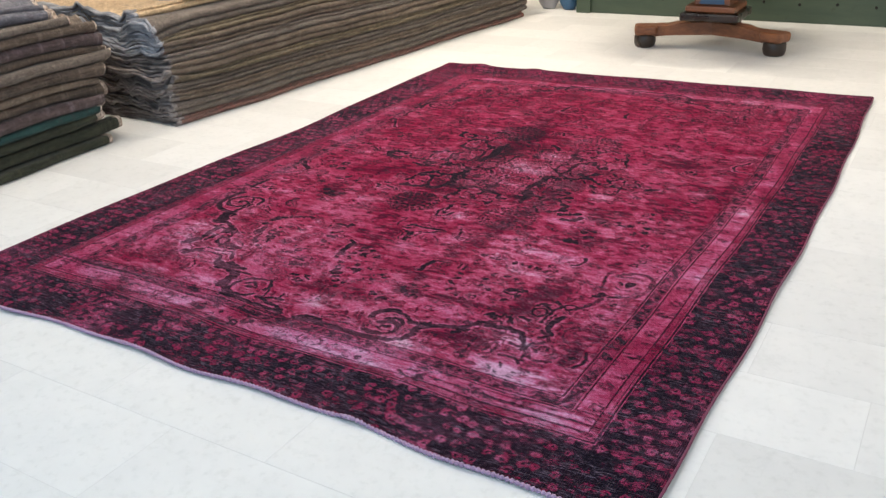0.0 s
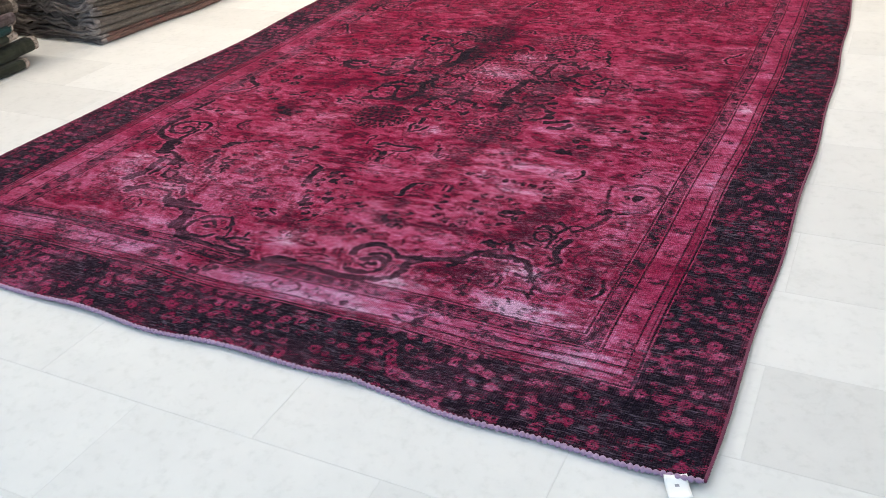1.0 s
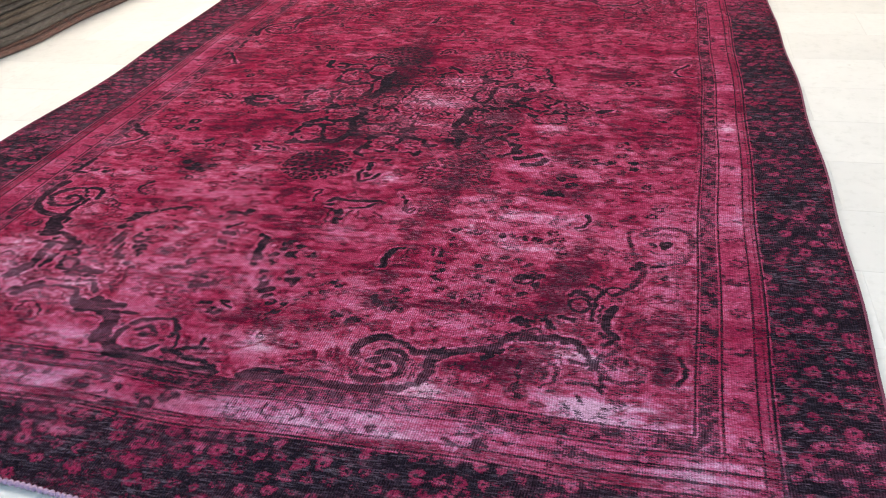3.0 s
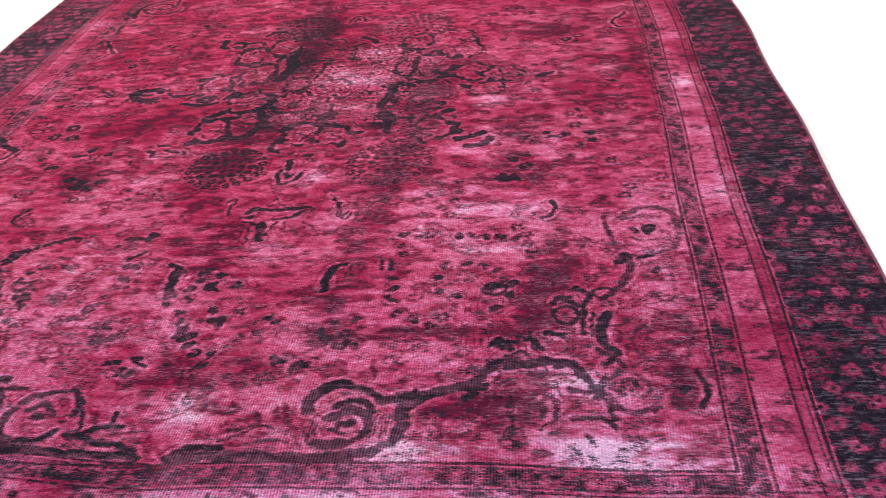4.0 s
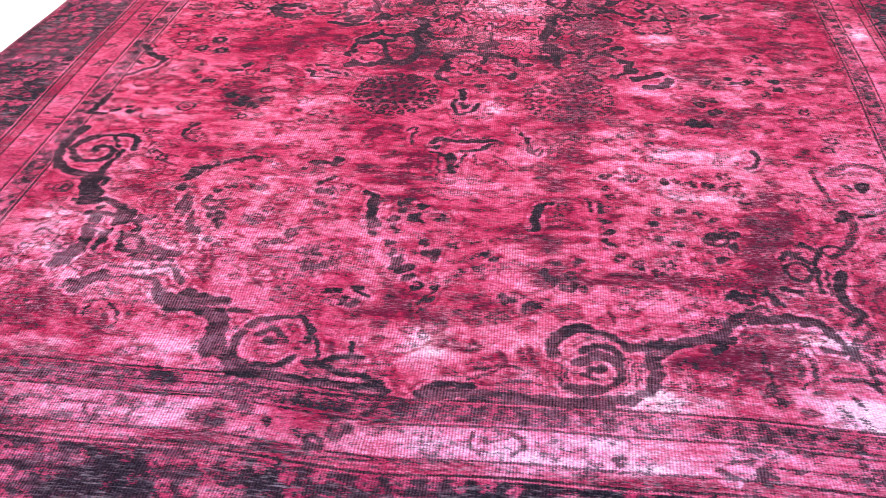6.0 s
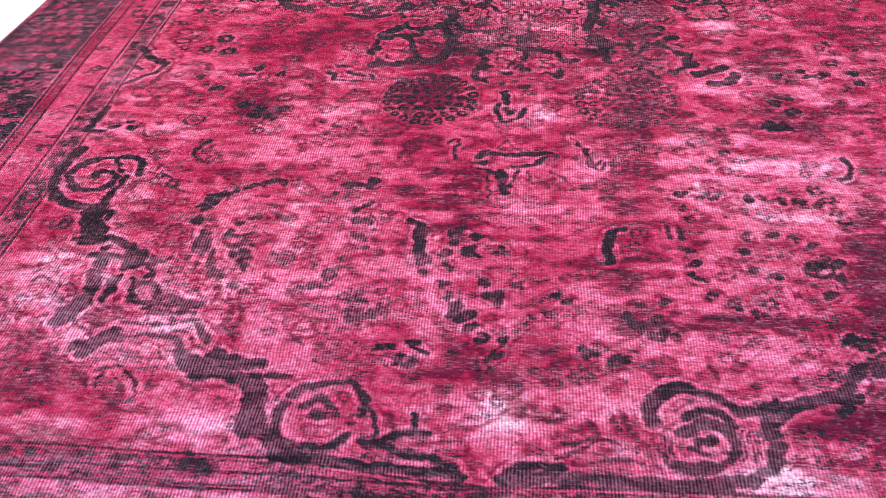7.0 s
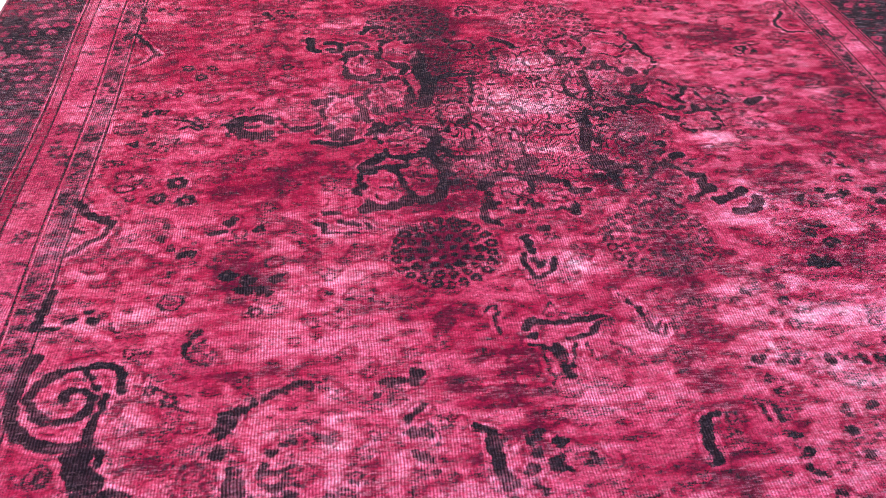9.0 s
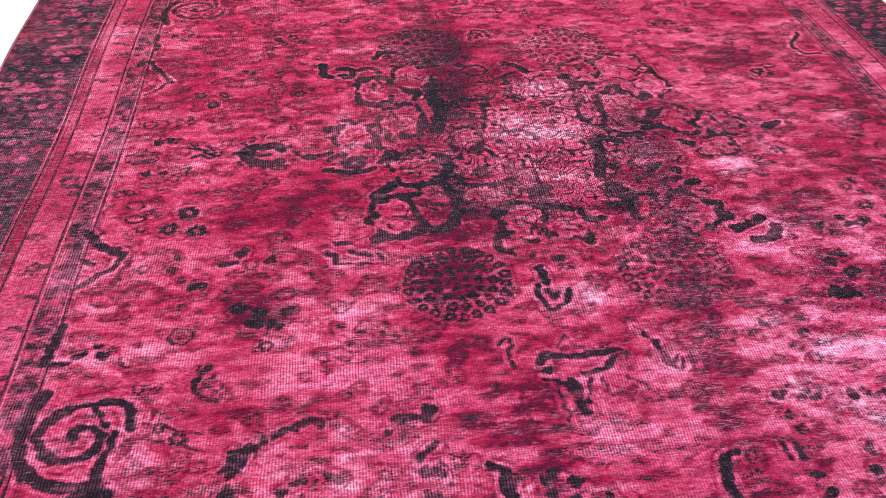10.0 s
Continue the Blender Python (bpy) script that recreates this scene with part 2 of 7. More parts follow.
def folded_cloth(name, a, b, accent):
    """The back and folded edge of a worn carpet: ribbed, mottled, with bands of pattern."""
    g = Graph(name)
    a, b, accent = (tuple(q * v for q, v in zip((1.24, 1.17, 1.13), c)) for c in (a, b, accent))
    p = g.coords((1, 1, 1), "Object")
    ribs = g.noise(g.coords((40, 200, 40), "Object"), 1.0, 2.0)
    mott = g.noise(g.coords((14, 7, 30), "Object"), 1.0, 5.0, 0.65)
    blot = g.noise(g.coords((5, 22, 5), "Object"), 1.0, 4.0, 0.6)
    fine = g.noise(p, 260.0, 2.0)
    col = g.mix(g.step(mott, 0.3, 0.7), a, b)
    col = g.mix(g.math("MULTIPLY", g.step(blot, 0.52, 0.68), 0.6), col, accent)
    col = g.mix(g.math("MULTIPLY", g.step(ribs, 0.45, 0.7), 0.25), col, tuple(0.4 * v for v in a))
    lines = g.noise(g.coords((110, 1.6, 120), "Object"), 1.0, 3.0, 0.6)
    col = g.mix(g.math("MULTIPLY", g.step(lines, 0.54, 0.66), 0.38), col, tuple(1.5 * v for v in b))
    col = g.mix(g.math("MULTIPLY", g.step(lines, 0.46, 0.34), 0.45), col, tuple(0.3 * v for v in a))
    fleck = g.noise(g.coords((90, 50, 120), "Object"), 1.0, 2.0, 0.6)
    col = g.mix(g.math("MULTIPLY", g.step(fleck, 0.55, 0.72), 0.40), col, tuple(1.9 * v for v in b))
    col = g.mix(g.math("MULTIPLY", g.step(fleck, 0.45, 0.30), 0.35), col, tuple(0.3 * v for v in a))
    return g.done(col, 0.93, g.bump(g.math("ADD", g.math("ADD", ribs, fine), fleck), 0.7, 0.005), Sheen_Weight=0.1, Specular_IOR_Level=0.2)


def stained_wood(name, a, b, rough=0.35):
    g = Graph(name)
    p = g.coords((3, 40, 40), "Object")
    n = g.noise(p, 1.0, 6.0, 0.6, 0.6)
    w = g.noise(g.coords((5, 5, 5), "Object"), 1.0, 4.0)
    col = g.mix(g.step(n, 0.3, 0.7), a, b)
    col = g.mix(g.math("MULTIPLY", g.step(w, 0.5, 0.75), 0.5), col, tuple(c * 0.4 for c in a))
    return g.done(col, g.step(w, 0.3, 0.7, rough, rough + 0.2), g.bump(n, 0.15, 0.002))


def green_paint():
    g = Graph("old_green_paint")
    n = g.noise(g.coords((1.5, 20, 9), "Object"), 1.0, 6.0, 0.65)
    w = g.noise(g.coords((6, 6, 6), "Object"), 1.0, 5.0, 0.6)
    col = g.mix(g.step(n, 0.3, 0.7), (0.036, 0.056, 0.036), (0.056, 0.080, 0.050))
    col = g.mix(g.math("MULTIPLY", g.step(w, 0.60, 0.72), 0.6), col, (0.03, 0.035, 0.02))
    return g.done(col, 0.5, g.bump(n, 0.2, 0.002))


def plain(name, col, rough=0.5, metal=0.0, grain=40.0):
    g = Graph(name)
    n = g.noise(g.coords((1, 1, 1), "Object"), grain, 4.0)
    c = g.mix(n, tuple(x * 0.85 for x in col), tuple(min(1.0, x * 1.12) for x in col))
    return g.done(c, rough, g.bump(n, 0.1, 0.001), Metallic=metal)


MARBLE, GROUT, RUG = marble(), grout(), rug_pile()
WALL = plaster("wall_plaster", (0.74, 0.71, 0.65), (0.68, 0.65, 0.58))
CEILING = plaster("ceiling_plaster", (0.80, 0.79, 0.77), (0.76, 0.75, 0.72))
BINDING = yarn("lavender_binding", (0.20, 0.11, 0.20), (0.45, 0.32, 0.45))
CORD = yarn("crimson_cord", (0.07, 0.006, 0.028), (0.16, 0.022, 0.065))
GREEN = green_paint()
WALNUT = stained_wood("stained_walnut", (0.125, 0.042, 0.016), (0.225, 0.082, 0.032))
DARKWOOD = stained_wood("dark_varnished_wood", (0.016, 0.011, 0.009), (0.036, 0.022, 0.015), 0.22)
BLUE_INLAY = plain("blue_enamel", (0.03, 0.075, 0.16), 0.3)
IRON = plain("dark_iron", (0.03, 0.028, 0.025), 0.5, 0.8)
PAPER = plain("white_paper_tag", (0.82, 0.82, 0.80), 0.6)
INK = plain("grey_ink", (0.25, 0.25, 0.28), 0.7)
ALU = plain("aluminium_frame", (0.55, 0.56, 0.57), 0.4, 0.9)
LAMP_WHITE = plain("lamp_housing", (0.8, 0.8, 0.8), 0.4)

GLASS = Graph("window_glass")
GLASS.bsdf.inputs["Transmission Weight"].default_value = 1.0
GLASS.bsdf.inputs["Roughness"].default_value = 0.0
GLASS = GLASS.mat
GLOW = Graph("lamp_diffuser")
GLOW.bsdf.inputs["Emission Color"].default_value = (1.0, 0.93, 0.82, 1)
GLOW.bsdf.inputs["Emission Strength"].default_value = 4.0
GLOW = GLOW.mat

# ---- the room ----
T = 0.2
FLOOR_BED = -0.024
floor = tagged(mesh_object("floor", box(WX0 - T, WX1 + T, WY0 - T, WY1 + T, -0.2, -0.0007), GROUT), "white marble floor laid in running bond", "floor", kind="structure")
ceiling = tagged(mesh_object("ceiling", box(WX0 - T, WX1 + T, WY0 - T, WY1 + T, CEIL, CEIL + 0.2), CEILING), "plain white plaster ceiling", "ceiling", kind="structure")
for name, dims in (("wall_west", (WX0 - T, WX0, WY0 - T, WY1 + T)), ("wall_east", (WX1, WX1 + T, WY0 - T, WY1 + T)), ("wall_north", (WX0, WX1, WY1, WY1 + T))):
    tagged(mesh_object(name, box(*dims, FLOOR_BED + 0.018, CEIL), WALL), "plain cream plastered shop wall", "wall", kind="structure")
front = bmesh.new()
for d in ((WX0, -3.5, 0, CEIL), (2.3, WX1, 0, CEIL), (-3.5, 2.3, 0, 0.35), (-3.5, 2.3, 2.75, CEIL)):
    box(d[0], d[1], WY0 - T, WY0, max(d[2], FLOOR_BED + 0.018), d[3], bm=front)
tagged(mesh_object("wall_south", front, WALL), "plastered shop front wall with a wide window opening", "wall", kind="structure")
win = tagged(new("window_1"), "wide shop window with an aluminium frame", "window", kind="structure")
for i in range(4):
    x = -3.5 + i * 5.8 / 3
    part("mullion", box(max(x - 0.03, -3.5), min(x + 0.03, 2.3), WY0 - 0.13, WY0 - 0.07, 0.35, 2.75, 0.004), ALU, win)
    if i < 3:
        pane = part("pane", box(x + 0.032, x + 5.8 / 3 - 0.032, WY0 - 0.103, WY0 - 0.097, 0.36, 2.74), GLASS, win)
        pane.visible_shadow = False


def ceiling_light(x, y):
    lamp = tagged(new("ceiling_light"), "white slim ceiling light with a glowing diffuser", "ceiling light", "ceiling lights")
    part("housing", box(-0.6, 0.6, -0.18, 0.18, -0.05, 0, 0.008), LAMP_WHITE, lamp)
    part("diffuser", box(-0.57, 0.57, -0.15, 0.15, -0.058, -0.051, 0.002), GLOW, lamp)
    lamp.location = (x, y, CEIL)


for lx, ly in LAMP_SPOTS:
    ceiling_light(lx, ly)

# ---- the rug: pattern drawn on a fine grid ----
RX0, RX1, RY0, RY1 = -2.66, 0.012, 0.03, 3.74
STEP = 0.0030
CX = -1.275


class Pattern:
    """Three fields over the rug: dark figure, deep red dye, pale wear."""

    def __init__(self):
        self.nx, self.ny = int((RX1 - RX0) / STEP) + 1, int((RY1 - RY0) / STEP) + 1
        self.x = np.linspace(RX0, RX1, self.nx, dtype=np.float32)
        self.y = np.linspace(RY0, RY1, self.ny, dtype=np.float32)
        self.dark, self.red, self.pale = (np.zeros((self.ny, self.nx), np.float32) for _ in range(3))
        self.rng = np.random.default_rng(7)
        # hand-drawn unsteadiness of every line
        self.jx = (0.014 * (self.clouds(0.024, 0.014, 2) - 0.5)).astype(np.float32)
        self.jy = (0.013 * (self.clouds(0.022, 0.016, 2) - 0.5)).astype(np.float32)

        self.shear = 0.55 * self.clouds(0.14, 0.022, 4) + 0.45 * self.clouds(0.040, 0.010, 3)

    def window(self, x0, x1, y0, y1):
        i0, i1 = np.searchsorted(self.x, (x0, x1))
        j0, j1 = np.searchsorted(self.y, (y0, y1))
        w = (slice(j0, j1), slice(i0, i1))
        return w, self.x[None, i0:i1] + self.jx[w], self.y[j0:j1, None] + self.jy[w]

    def clouds(self, sx, sy, octaves=3):
        """Smooth noise from 0 to 1 with cells of sx by sy metres."""
        out, total, amp = np.zeros((self.ny, self.nx), np.float32), 0.0, 1.0
        for o in range(octaves):
            cx, cy = sx / 2 ** o, sy / 2 ** o
            gx, gy = int((RX1 - RX0) / cx) + 3, int((RY1 - RY0) / cy) + 3
            grid = self.rng.random((gy, gx)).astype(np.float32)
            u, v = (self.x - RX0) / cx, (self.y - RY0) / cy
            i, j = u.astype(int), v.astype(int)
            fu, fv = u - i, v - j
            fu, fv = (fu * fu * (3 - 2 * fu))[None, :], (fv * fv * (3 - 2 * fv))[:, None]
            a = grid[j][:, i] * (1 - fu) + grid[j][:, i + 1] * fu
            b = grid[j + 1][:, i] * (1 - fu) + grid[j + 1][:, i + 1] * fu
            out += amp * (a * (1 - fv) + b * fv)
            total += amp
            amp *= 0.55
        return out / total

    def stroke(self, points, w0, w1=None, field="dark", amount=1.0, soft=0.006, smooth=True):
        """A brush line through the points, its width going from w0 to w1."""
        w1 = w0 if w1 is None else w1
        pts = [np.array(q, float) for q in points]
        if smooth and len(pts) > 2:
            ext = [2 * pts[0] - pts[1], *pts, 2 * pts[-1] - pts[-2]]
            fine = []
            for a, b, c, d in zip(ext, ext[1:], ext[2:], ext[3:]):
                for s in (0.0, 0.2, 0.4, 0.6, 0.8):
                    fine.append(0.5 * (2 * b + (c - a) * s + (2 * a - 5 * b + 4 * c - d) * s * s + (3 * b - a - 3 * c + d) * s ** 3))
            pts = fine + [pts[-1]]
        n = len(pts) - 1
        for i in range(n):
            p, q = pts[i], pts[i + 1]
            wa, wb = w0 + (w1 - w0) * i / n, w0 + (w1 - w0) * (i + 1) / n
            m = max(wa, wb) + soft
            win, X, Y = self.window(min(p[0], q[0]) - m, max(p[0], q[0]) + m, min(p[1], q[1]) - m, max(p[1], q[1]) + m)
            if X.size == 0 or Y.size == 0:
                continue
            d = q - p
            s = np.clip(((X - p[0]) * d[0] + (Y - p[1]) * d[1]) / (d @ d + 1e-9), 0, 1)
            dist = np.hypot(X - p[0] - s * d[0], Y - p[1] - s * d[1])
            self.lay(field, win, np.clip((wa + (wb - wa) * s) / 2 / soft - dist / soft + 0.5, 0, 1) * amount)

    def lay(self, field, win, value):
        target = {"dark": self.dark, "red": self.red, "pale": self.pale}.get(field)
        if field == "clear":
            self.dark[win] *= 1 - value
        elif field == "unred":
            self.red[win] *= 1 - value
        else:
            target[win] = np.maximum(target[win], value)

    def blob(self, x, y, rx, ry=None, turn=0.0, field="dark", amount=1.0, soft=0.006):
        ry = rx if ry is None else ry
        m = max(rx, ry) + soft
        win, X, Y = self.window(x - m, x + m, y - m, y + m)
        if X.size == 0 or Y.size == 0:
            return
        c, s = math.cos(turn), math.sin(turn)
        u, v = (X - x) * c + (Y - y) * s, -(X - x) * s + (Y - y) * c
        d = (1 - np.sqrt((u / rx) ** 2 + (v / ry) ** 2)) * min(rx, ry)
        self.lay(field, win, np.clip(d / soft + 0.5, 0, 1) * amount)

    def cloud(self, x, y, rx, ry, field, amount):
        """A wide soft patch."""
        win, X, Y = self.window(x - 2 * rx, x + 2 * rx, y - 2 * ry, y + 2 * ry)
        g = np.exp(-1.6 * (((X - x) / rx) ** 2 + ((Y - y) / ry) ** 2)) * amount * np.clip(0.95 + 4.0 * (self.shear[win] - 0.5), 0.05, 2.2)
        target = {"dark": self.dark, "red": self.red, "pale": self.pale}[field]
        target[win] += g

    def ring(self, x, y, r, w, field="dark", amount=1.0, squash=1.0):
        pts = [(x + r * math.cos(a * math.pi / 9), y + squash * r * math.sin(a * math.pi / 9)) for a in range(19)]
        self.stroke(pts, w, field=field, amount=amount, smooth=False)

    def flower(self, x, y, r, petals=5, turn=0.0, core=True, amount=1.0):
        """A small flower drawn in dark petals round a light heart."""
        n = petals + 1
        amount *= 0.95
        for i in range(n):
            a = turn + 2 * math.pi * i / n
            self.blob(x + 0.60 * r * math.cos(a), y + 0.55 * r * math.sin(a), 0.40 * r, 0.33 * r, a, amount=min(1.0, amount * 1.15))
        if core and r > 0.012:
            self.blob(x, y, 0.30 * r, field="clear", amount=0.75)
            self.blob(x, y, 0.13 * r, amount=amount)

    def reserve(self, x, y, r, petals=6, turn=0.0, strength=1.0):
        """A small flower left light in a dark ground, with a dark heart."""
        for i in range(petals):
            a = turn + 2 * math.pi * i / petals
            self.blob(x + 0.58 * r * math.cos(a), y + 0.58 * r * math.sin(a), 0.40 * r, 0.34 * r, a, "clear", 0.72 * strength)
        self.blob(x, y, 0.55 * r, field="clear", amount=0.60 * strength)
        self.blob(x, y, 0.26 * r, amount=0.85)
        self.cloud(x, y, r * 1.1, r * 1.1, "pale", 0.18 * strength)

    def rosette(self, x, y, r, strength=1.0):
        """A round medallion of beads round a flower."""
        for count, at_r, size, gain in ((22, 0.92, 0.125, 1.0), (17, 0.68, 0.115, 0.95), (11, 0.42, 0.105, 0.9), (5, 0.18, 0.08, 0.85)):
            for i in range(count):
                a = 2 * math.pi * (i + 0.3 * count) / count
                bx, by = x + at_r * r * math.cos(a), y + at_r * r * math.sin(a)
                self.blob(bx, by, size * r, 0.85 * size * r, a, amount=strength * gain)
                if count > 12:
                    self.blob(bx, by, 0.38 * size * r, field="clear", amount=0.6)
        self.ring(x, y, r * 1.02, 0.05 * r, amount=strength * 0.55)

    def leaf(self, x, y, length, width, turn, amount=1.0):
        c, s = math.cos(turn), math.sin(turn)
        self.stroke([(x - c * length / 2, y - s * length / 2), (x - s * width * 0.25, y + c * width * 0.25), (x + c * length / 2, y + s * length / 2)], width * 0.6, width, amount=amount)


P = Pattern()
rng = P.rng
X, Y = P.x[None, :], P.y[:, None]

# wear, dye and painted nap shading: streaks along the weft, clouds, and patches
streaks = P.clouds(0.11, 0.018, 3)
blotch = P.clouds(0.26, 0.15, 4)
tint = P.clouds(0.34, 0.10, 3)
# the long narrow clouds put shading of nap and folds into the colour
P.pale += 0.505 + 0.55 * (streaks - 0.5) + 0.68 * (blotch - 0.5) + 0.30 * (P.clouds(0.10, 0.07, 3) - 0.5) + 0.50 * (P.clouds(0.07, 0.9, 2) - 0.5)
P.red += 0.34 + 0.78 * (tint - 0.5) - 0.35 * (blotch - 0.5) + 0.45 * (P.clouds(0.13, 0.10, 3) - 0.5) + 0.85 * (P.clouds(0.13, 0.6, 2) - 0.5)

# distances from the four edges, bent as the weaving is
front_edge = 0.03 + 0.0 * X
front_line = 0.388 + 0.030 * np.clip((-X - 1.3) / 0.3, 0, 1) + 0.004 * np.sin(X * 5.0)
d_front = (Y - front_edge) / (front_line - front_edge) * 0.385
d_back = (RY1 - Y) + 0.01 * np.sin(X * 4.0)
d_east = (RX1 - X) * 0.385 / (0.352 - 0.020 * np.clip(Y - 0.4, 0, 2)) + 0.003 * np.sin(Y * 4.0)
d_west = (X - RX0) * 0.385 / 0.420 + 0.004 * np.sin(Y * 3.1 + 1.0)
D = np.minimum(np.minimum(d_front, d_back), np.minimum(d_east, d_west)).astype(np.float32)
across = np.minimum(d_front, d_back) < np.minimum(d_east, d_west)


def line_at(at, width, amount, field="dark"):
    v = np.clip((width / 2 - np.abs(D - at)) / 0.004 + 0.5, 0, 1) * amount
    target = P.dark if field == "dark" else P.red
    np.maximum(target, v, out=target)


field_in = np.clip((D - 0.385) / 0.006, 0, 1)
# main border: dark ground that the flowers are spared from
in_main = (np.clip((D - np.where(across, 0.008, 0.018)) / 0.006, 0, 1) * np.clip((0.222 - D) / 0.006, 0, 1)).astype(np.float32)
ground_noise = 0.3 * P.clouds(0.12, 0.06, 3) + 0.7 * P.clouds(0.030, 0.015, 3)
P.dark = np.maximum(P.dark, in_main * np.clip(0.80 + 2.4 * (ground_noise - 0.47), 0.25, 1))
P.dark = np.maximum(P.dark, ((D < 0.052) * np.clip(0.50 + 1.2 * (ground_noise - 0.42), 0, 0.8)).astype(np.float32))
worn_side = 1.5 * np.clip((Y - 3.1) / 0.3, 0, 1) + 0.3 * np.clip((-2.2 - X) / 0.2, 0, 1) + 0.8 * np.clip((Y - 2.4) / 0.4, 0, 1)
P.dark *= 1 - 0.42 * in_main * np.clip(worn_side * (0.6 + 1.6 * (P.clouds(0.2, 0.2, 3) - 0.5)), 0, 1)
P.pale -= in_main * 0.30


def border_flowers():
    """Rows of small round flowers, dim crimson on the dark ground, some worn away."""
    gap = 0.043
    for j in range(int(3.75 / gap)):
        for i in range(int(2.75 / gap)):
            x = RX0 + (i + 0.5 * (j % 2)) * gap + rng.uniform(-0.007, 0.007)
            y = RY0 + (j + 0.5) * gap + rng.uniform(-0.006, 0.006)
            e = min(x - RX0, RX1 - x, y - RY0, RY1 - y)
            if not 0.022 < e < 0.212 or rng.random() < 0.10:
                continue
            r, k, turn = rng.uniform(0.013, 0.020), rng.uniform(0.25, 1.0), rng.uniform(0, 3)
            P.reserve(x, y, r, int(rng.integers(6, 9)), turn, k)
            if rng.random() < 0.30:
                P.leaf(x + 0.5 * gap, y + rng.uniform(-0.01, 0.01), 0.028, 0.009, rng.uniform(0, 3))


border_flowers()
# streaks of wear along the weft cross the border
border_wear = in_main * np.clip(2.8 * (P.clouds(0.11, 0.020, 3) - 0.53), 0, 1)
P.dark *= 1 - 0.48 * border_wear
P.pale += 0.30 * border_wear
# blackest stretches of the border
for x, y, rx, ry in ((-0.11, 0.56, 0.07, 0.035), (-0.12, 0.72, 0.08, 0.02), (-0.17, 0.16, 0.05, 0.07), (-0.42, 0.06, 0.07, 0.03), (-0.95, 0.12, 0.06, 0.05), (-1.75, 0.17, 0.09, 0.06), (-2.1, 0.12, 0.07, 0.05), (-0.1, 1.35, 0.06, 0.05), (-0.12, 1.75, 0.07, 0.03)):
    P.cloud(x, y, rx, ry, "dark", 0.55)
    P.cloud(x, y, rx, ry, "pale", -0.35)
for x, y in ((-0.15, 0.565), (-0.115, 0.545), (-0.085, 0.535), (-0.16, 0.73)):
    P.reserve(x, y, 0.016)
# thin lines next to the east and west edges
side = (~across).astype(np.float32)
for at in (0.018, 0.033, 0.048):
    v = np.clip((0.0022 - np.abs(D - at)) / 0.003 + 0.5, 0, 1) * side * 0.55
    P.dark = np.maximum(P.dark, v.astype(np.float32))
# stripes between border and field
for at, w, a in ((0.226, 0.006, 0.80), (0.237, 0.004, 0.5), (0.257, 0.005, 0.72), (0.330, 0.005, 0.72), (0.340, 0.003, 0.5), (0.378, 0.004, 0.6), (0.387, 0.006, 0.75)):
    line_at(at, w, a)
stripe = (np.clip((D - 0.226) / 0.004, 0, 1) * np.clip((0.257 - D) / 0.004, 0, 1)).astype(np.float32)
P.red += stripe * (0.75 * P.clouds(0.09, 0.09, 3))
P.pale -= stripe * 0.05
band = (np.clip((D - 0.258) / 0.004, 0, 1) * np.clip((0.330 - D) / 0.004, 0, 1)).astype(np.float32)
P.pale += band * (0.06 + 1.3 * (P.clouds(0.13, 0.10, 4) - 0.42))
P.dark = np.maximum(P.dark, band * np.clip(2.6 * (P.clouds(0.034, 0.018, 3) - 0.56), 0, 0.5))
P.red -= band * 0.15
P.pale -= band * (0.24 * np.clip((-2.0 - X) / 0.2, 0, 1) + 0.12 * np.clip((X + 0.5) / 0.2, 0, 1))
guard = (np.clip((D - 0.335) / 0.004, 0, 1) * np.clip((0.383 - D) / 0.004, 0, 1)).astype(np.float32)
P.dark = np.maximum(P.dark, guard * np.clip(0.42 + 1.0 * (P.clouds(0.02, 0.02, 2) - 0.5), 0, 1))
# broken weft lines that show in the front border
threads = np.clip(3.6 * (P.clouds(0.55, 0.0075, 2) - 0.57), 0, 1)
P.dark = np.maximum(P.dark, (np.clip((d_front - 0.20) / 0.03, 0, 1) * np.clip((0.40 - d_front) / 0.01, 0, 1) * threads * 0.75).astype(np.float32))
front_band = (np.clip((d_front - 0.22) / 0.02, 0, 1) * np.clip((0.38 - d_front) / 0.01, 0, 1) * (D < 0.40)).astype(np.float32)
P.pale += front_band * 0.14
P.red += front_band * 0.9 * (P.clouds(0.10, 0.06, 3) - 0.46)
P.dark = np.maximum(P.dark, front_band * np.clip(2.6 * (P.clouds(0.05, 0.03, 3) - 0.56), 0, 0.6))


def along_band(depth, gap, r, chance):
    """Small flowers that follow the border at one depth."""
    runs = [((RX0 + 1.09 * depth, None), 3.70), ((RX1 - 0.89 * depth, None), 3.70), ((None, RY0 + 0.94 * depth), 2.6), ((None, RY1 - depth), 2.6)]
    for (fx, fy), length in runs:
        for k in range(int((length - 2 * depth) / gap)):
            s = depth + gap * (k + 0.5)
            x, y = (fx, RY0 + s) if fy is None else (RX0 + s, fy)
            if fy is not None and fy < 1:
                y += 0.025 * min(max((-x - 1.3) / 0.3, 0), 1)
            if rng.random() < chance:
                P.flower(x + rng.uniform(-0.01, 0.01), y + rng.uniform(-0.006, 0.006), r * rng.uniform(0.7, 1.2), 5, rng.uniform(0, 3), amount=rng.uniform(0.25, 0.48))


along_band(0.294, 0.105, 0.024, 0.6)
along_band(0.242, 0.030, 0.007, 0.8)
along_band(0.359, 0.026, 0.010, 0.8)

# ---- field ----
P.pale += field_in * 0.05


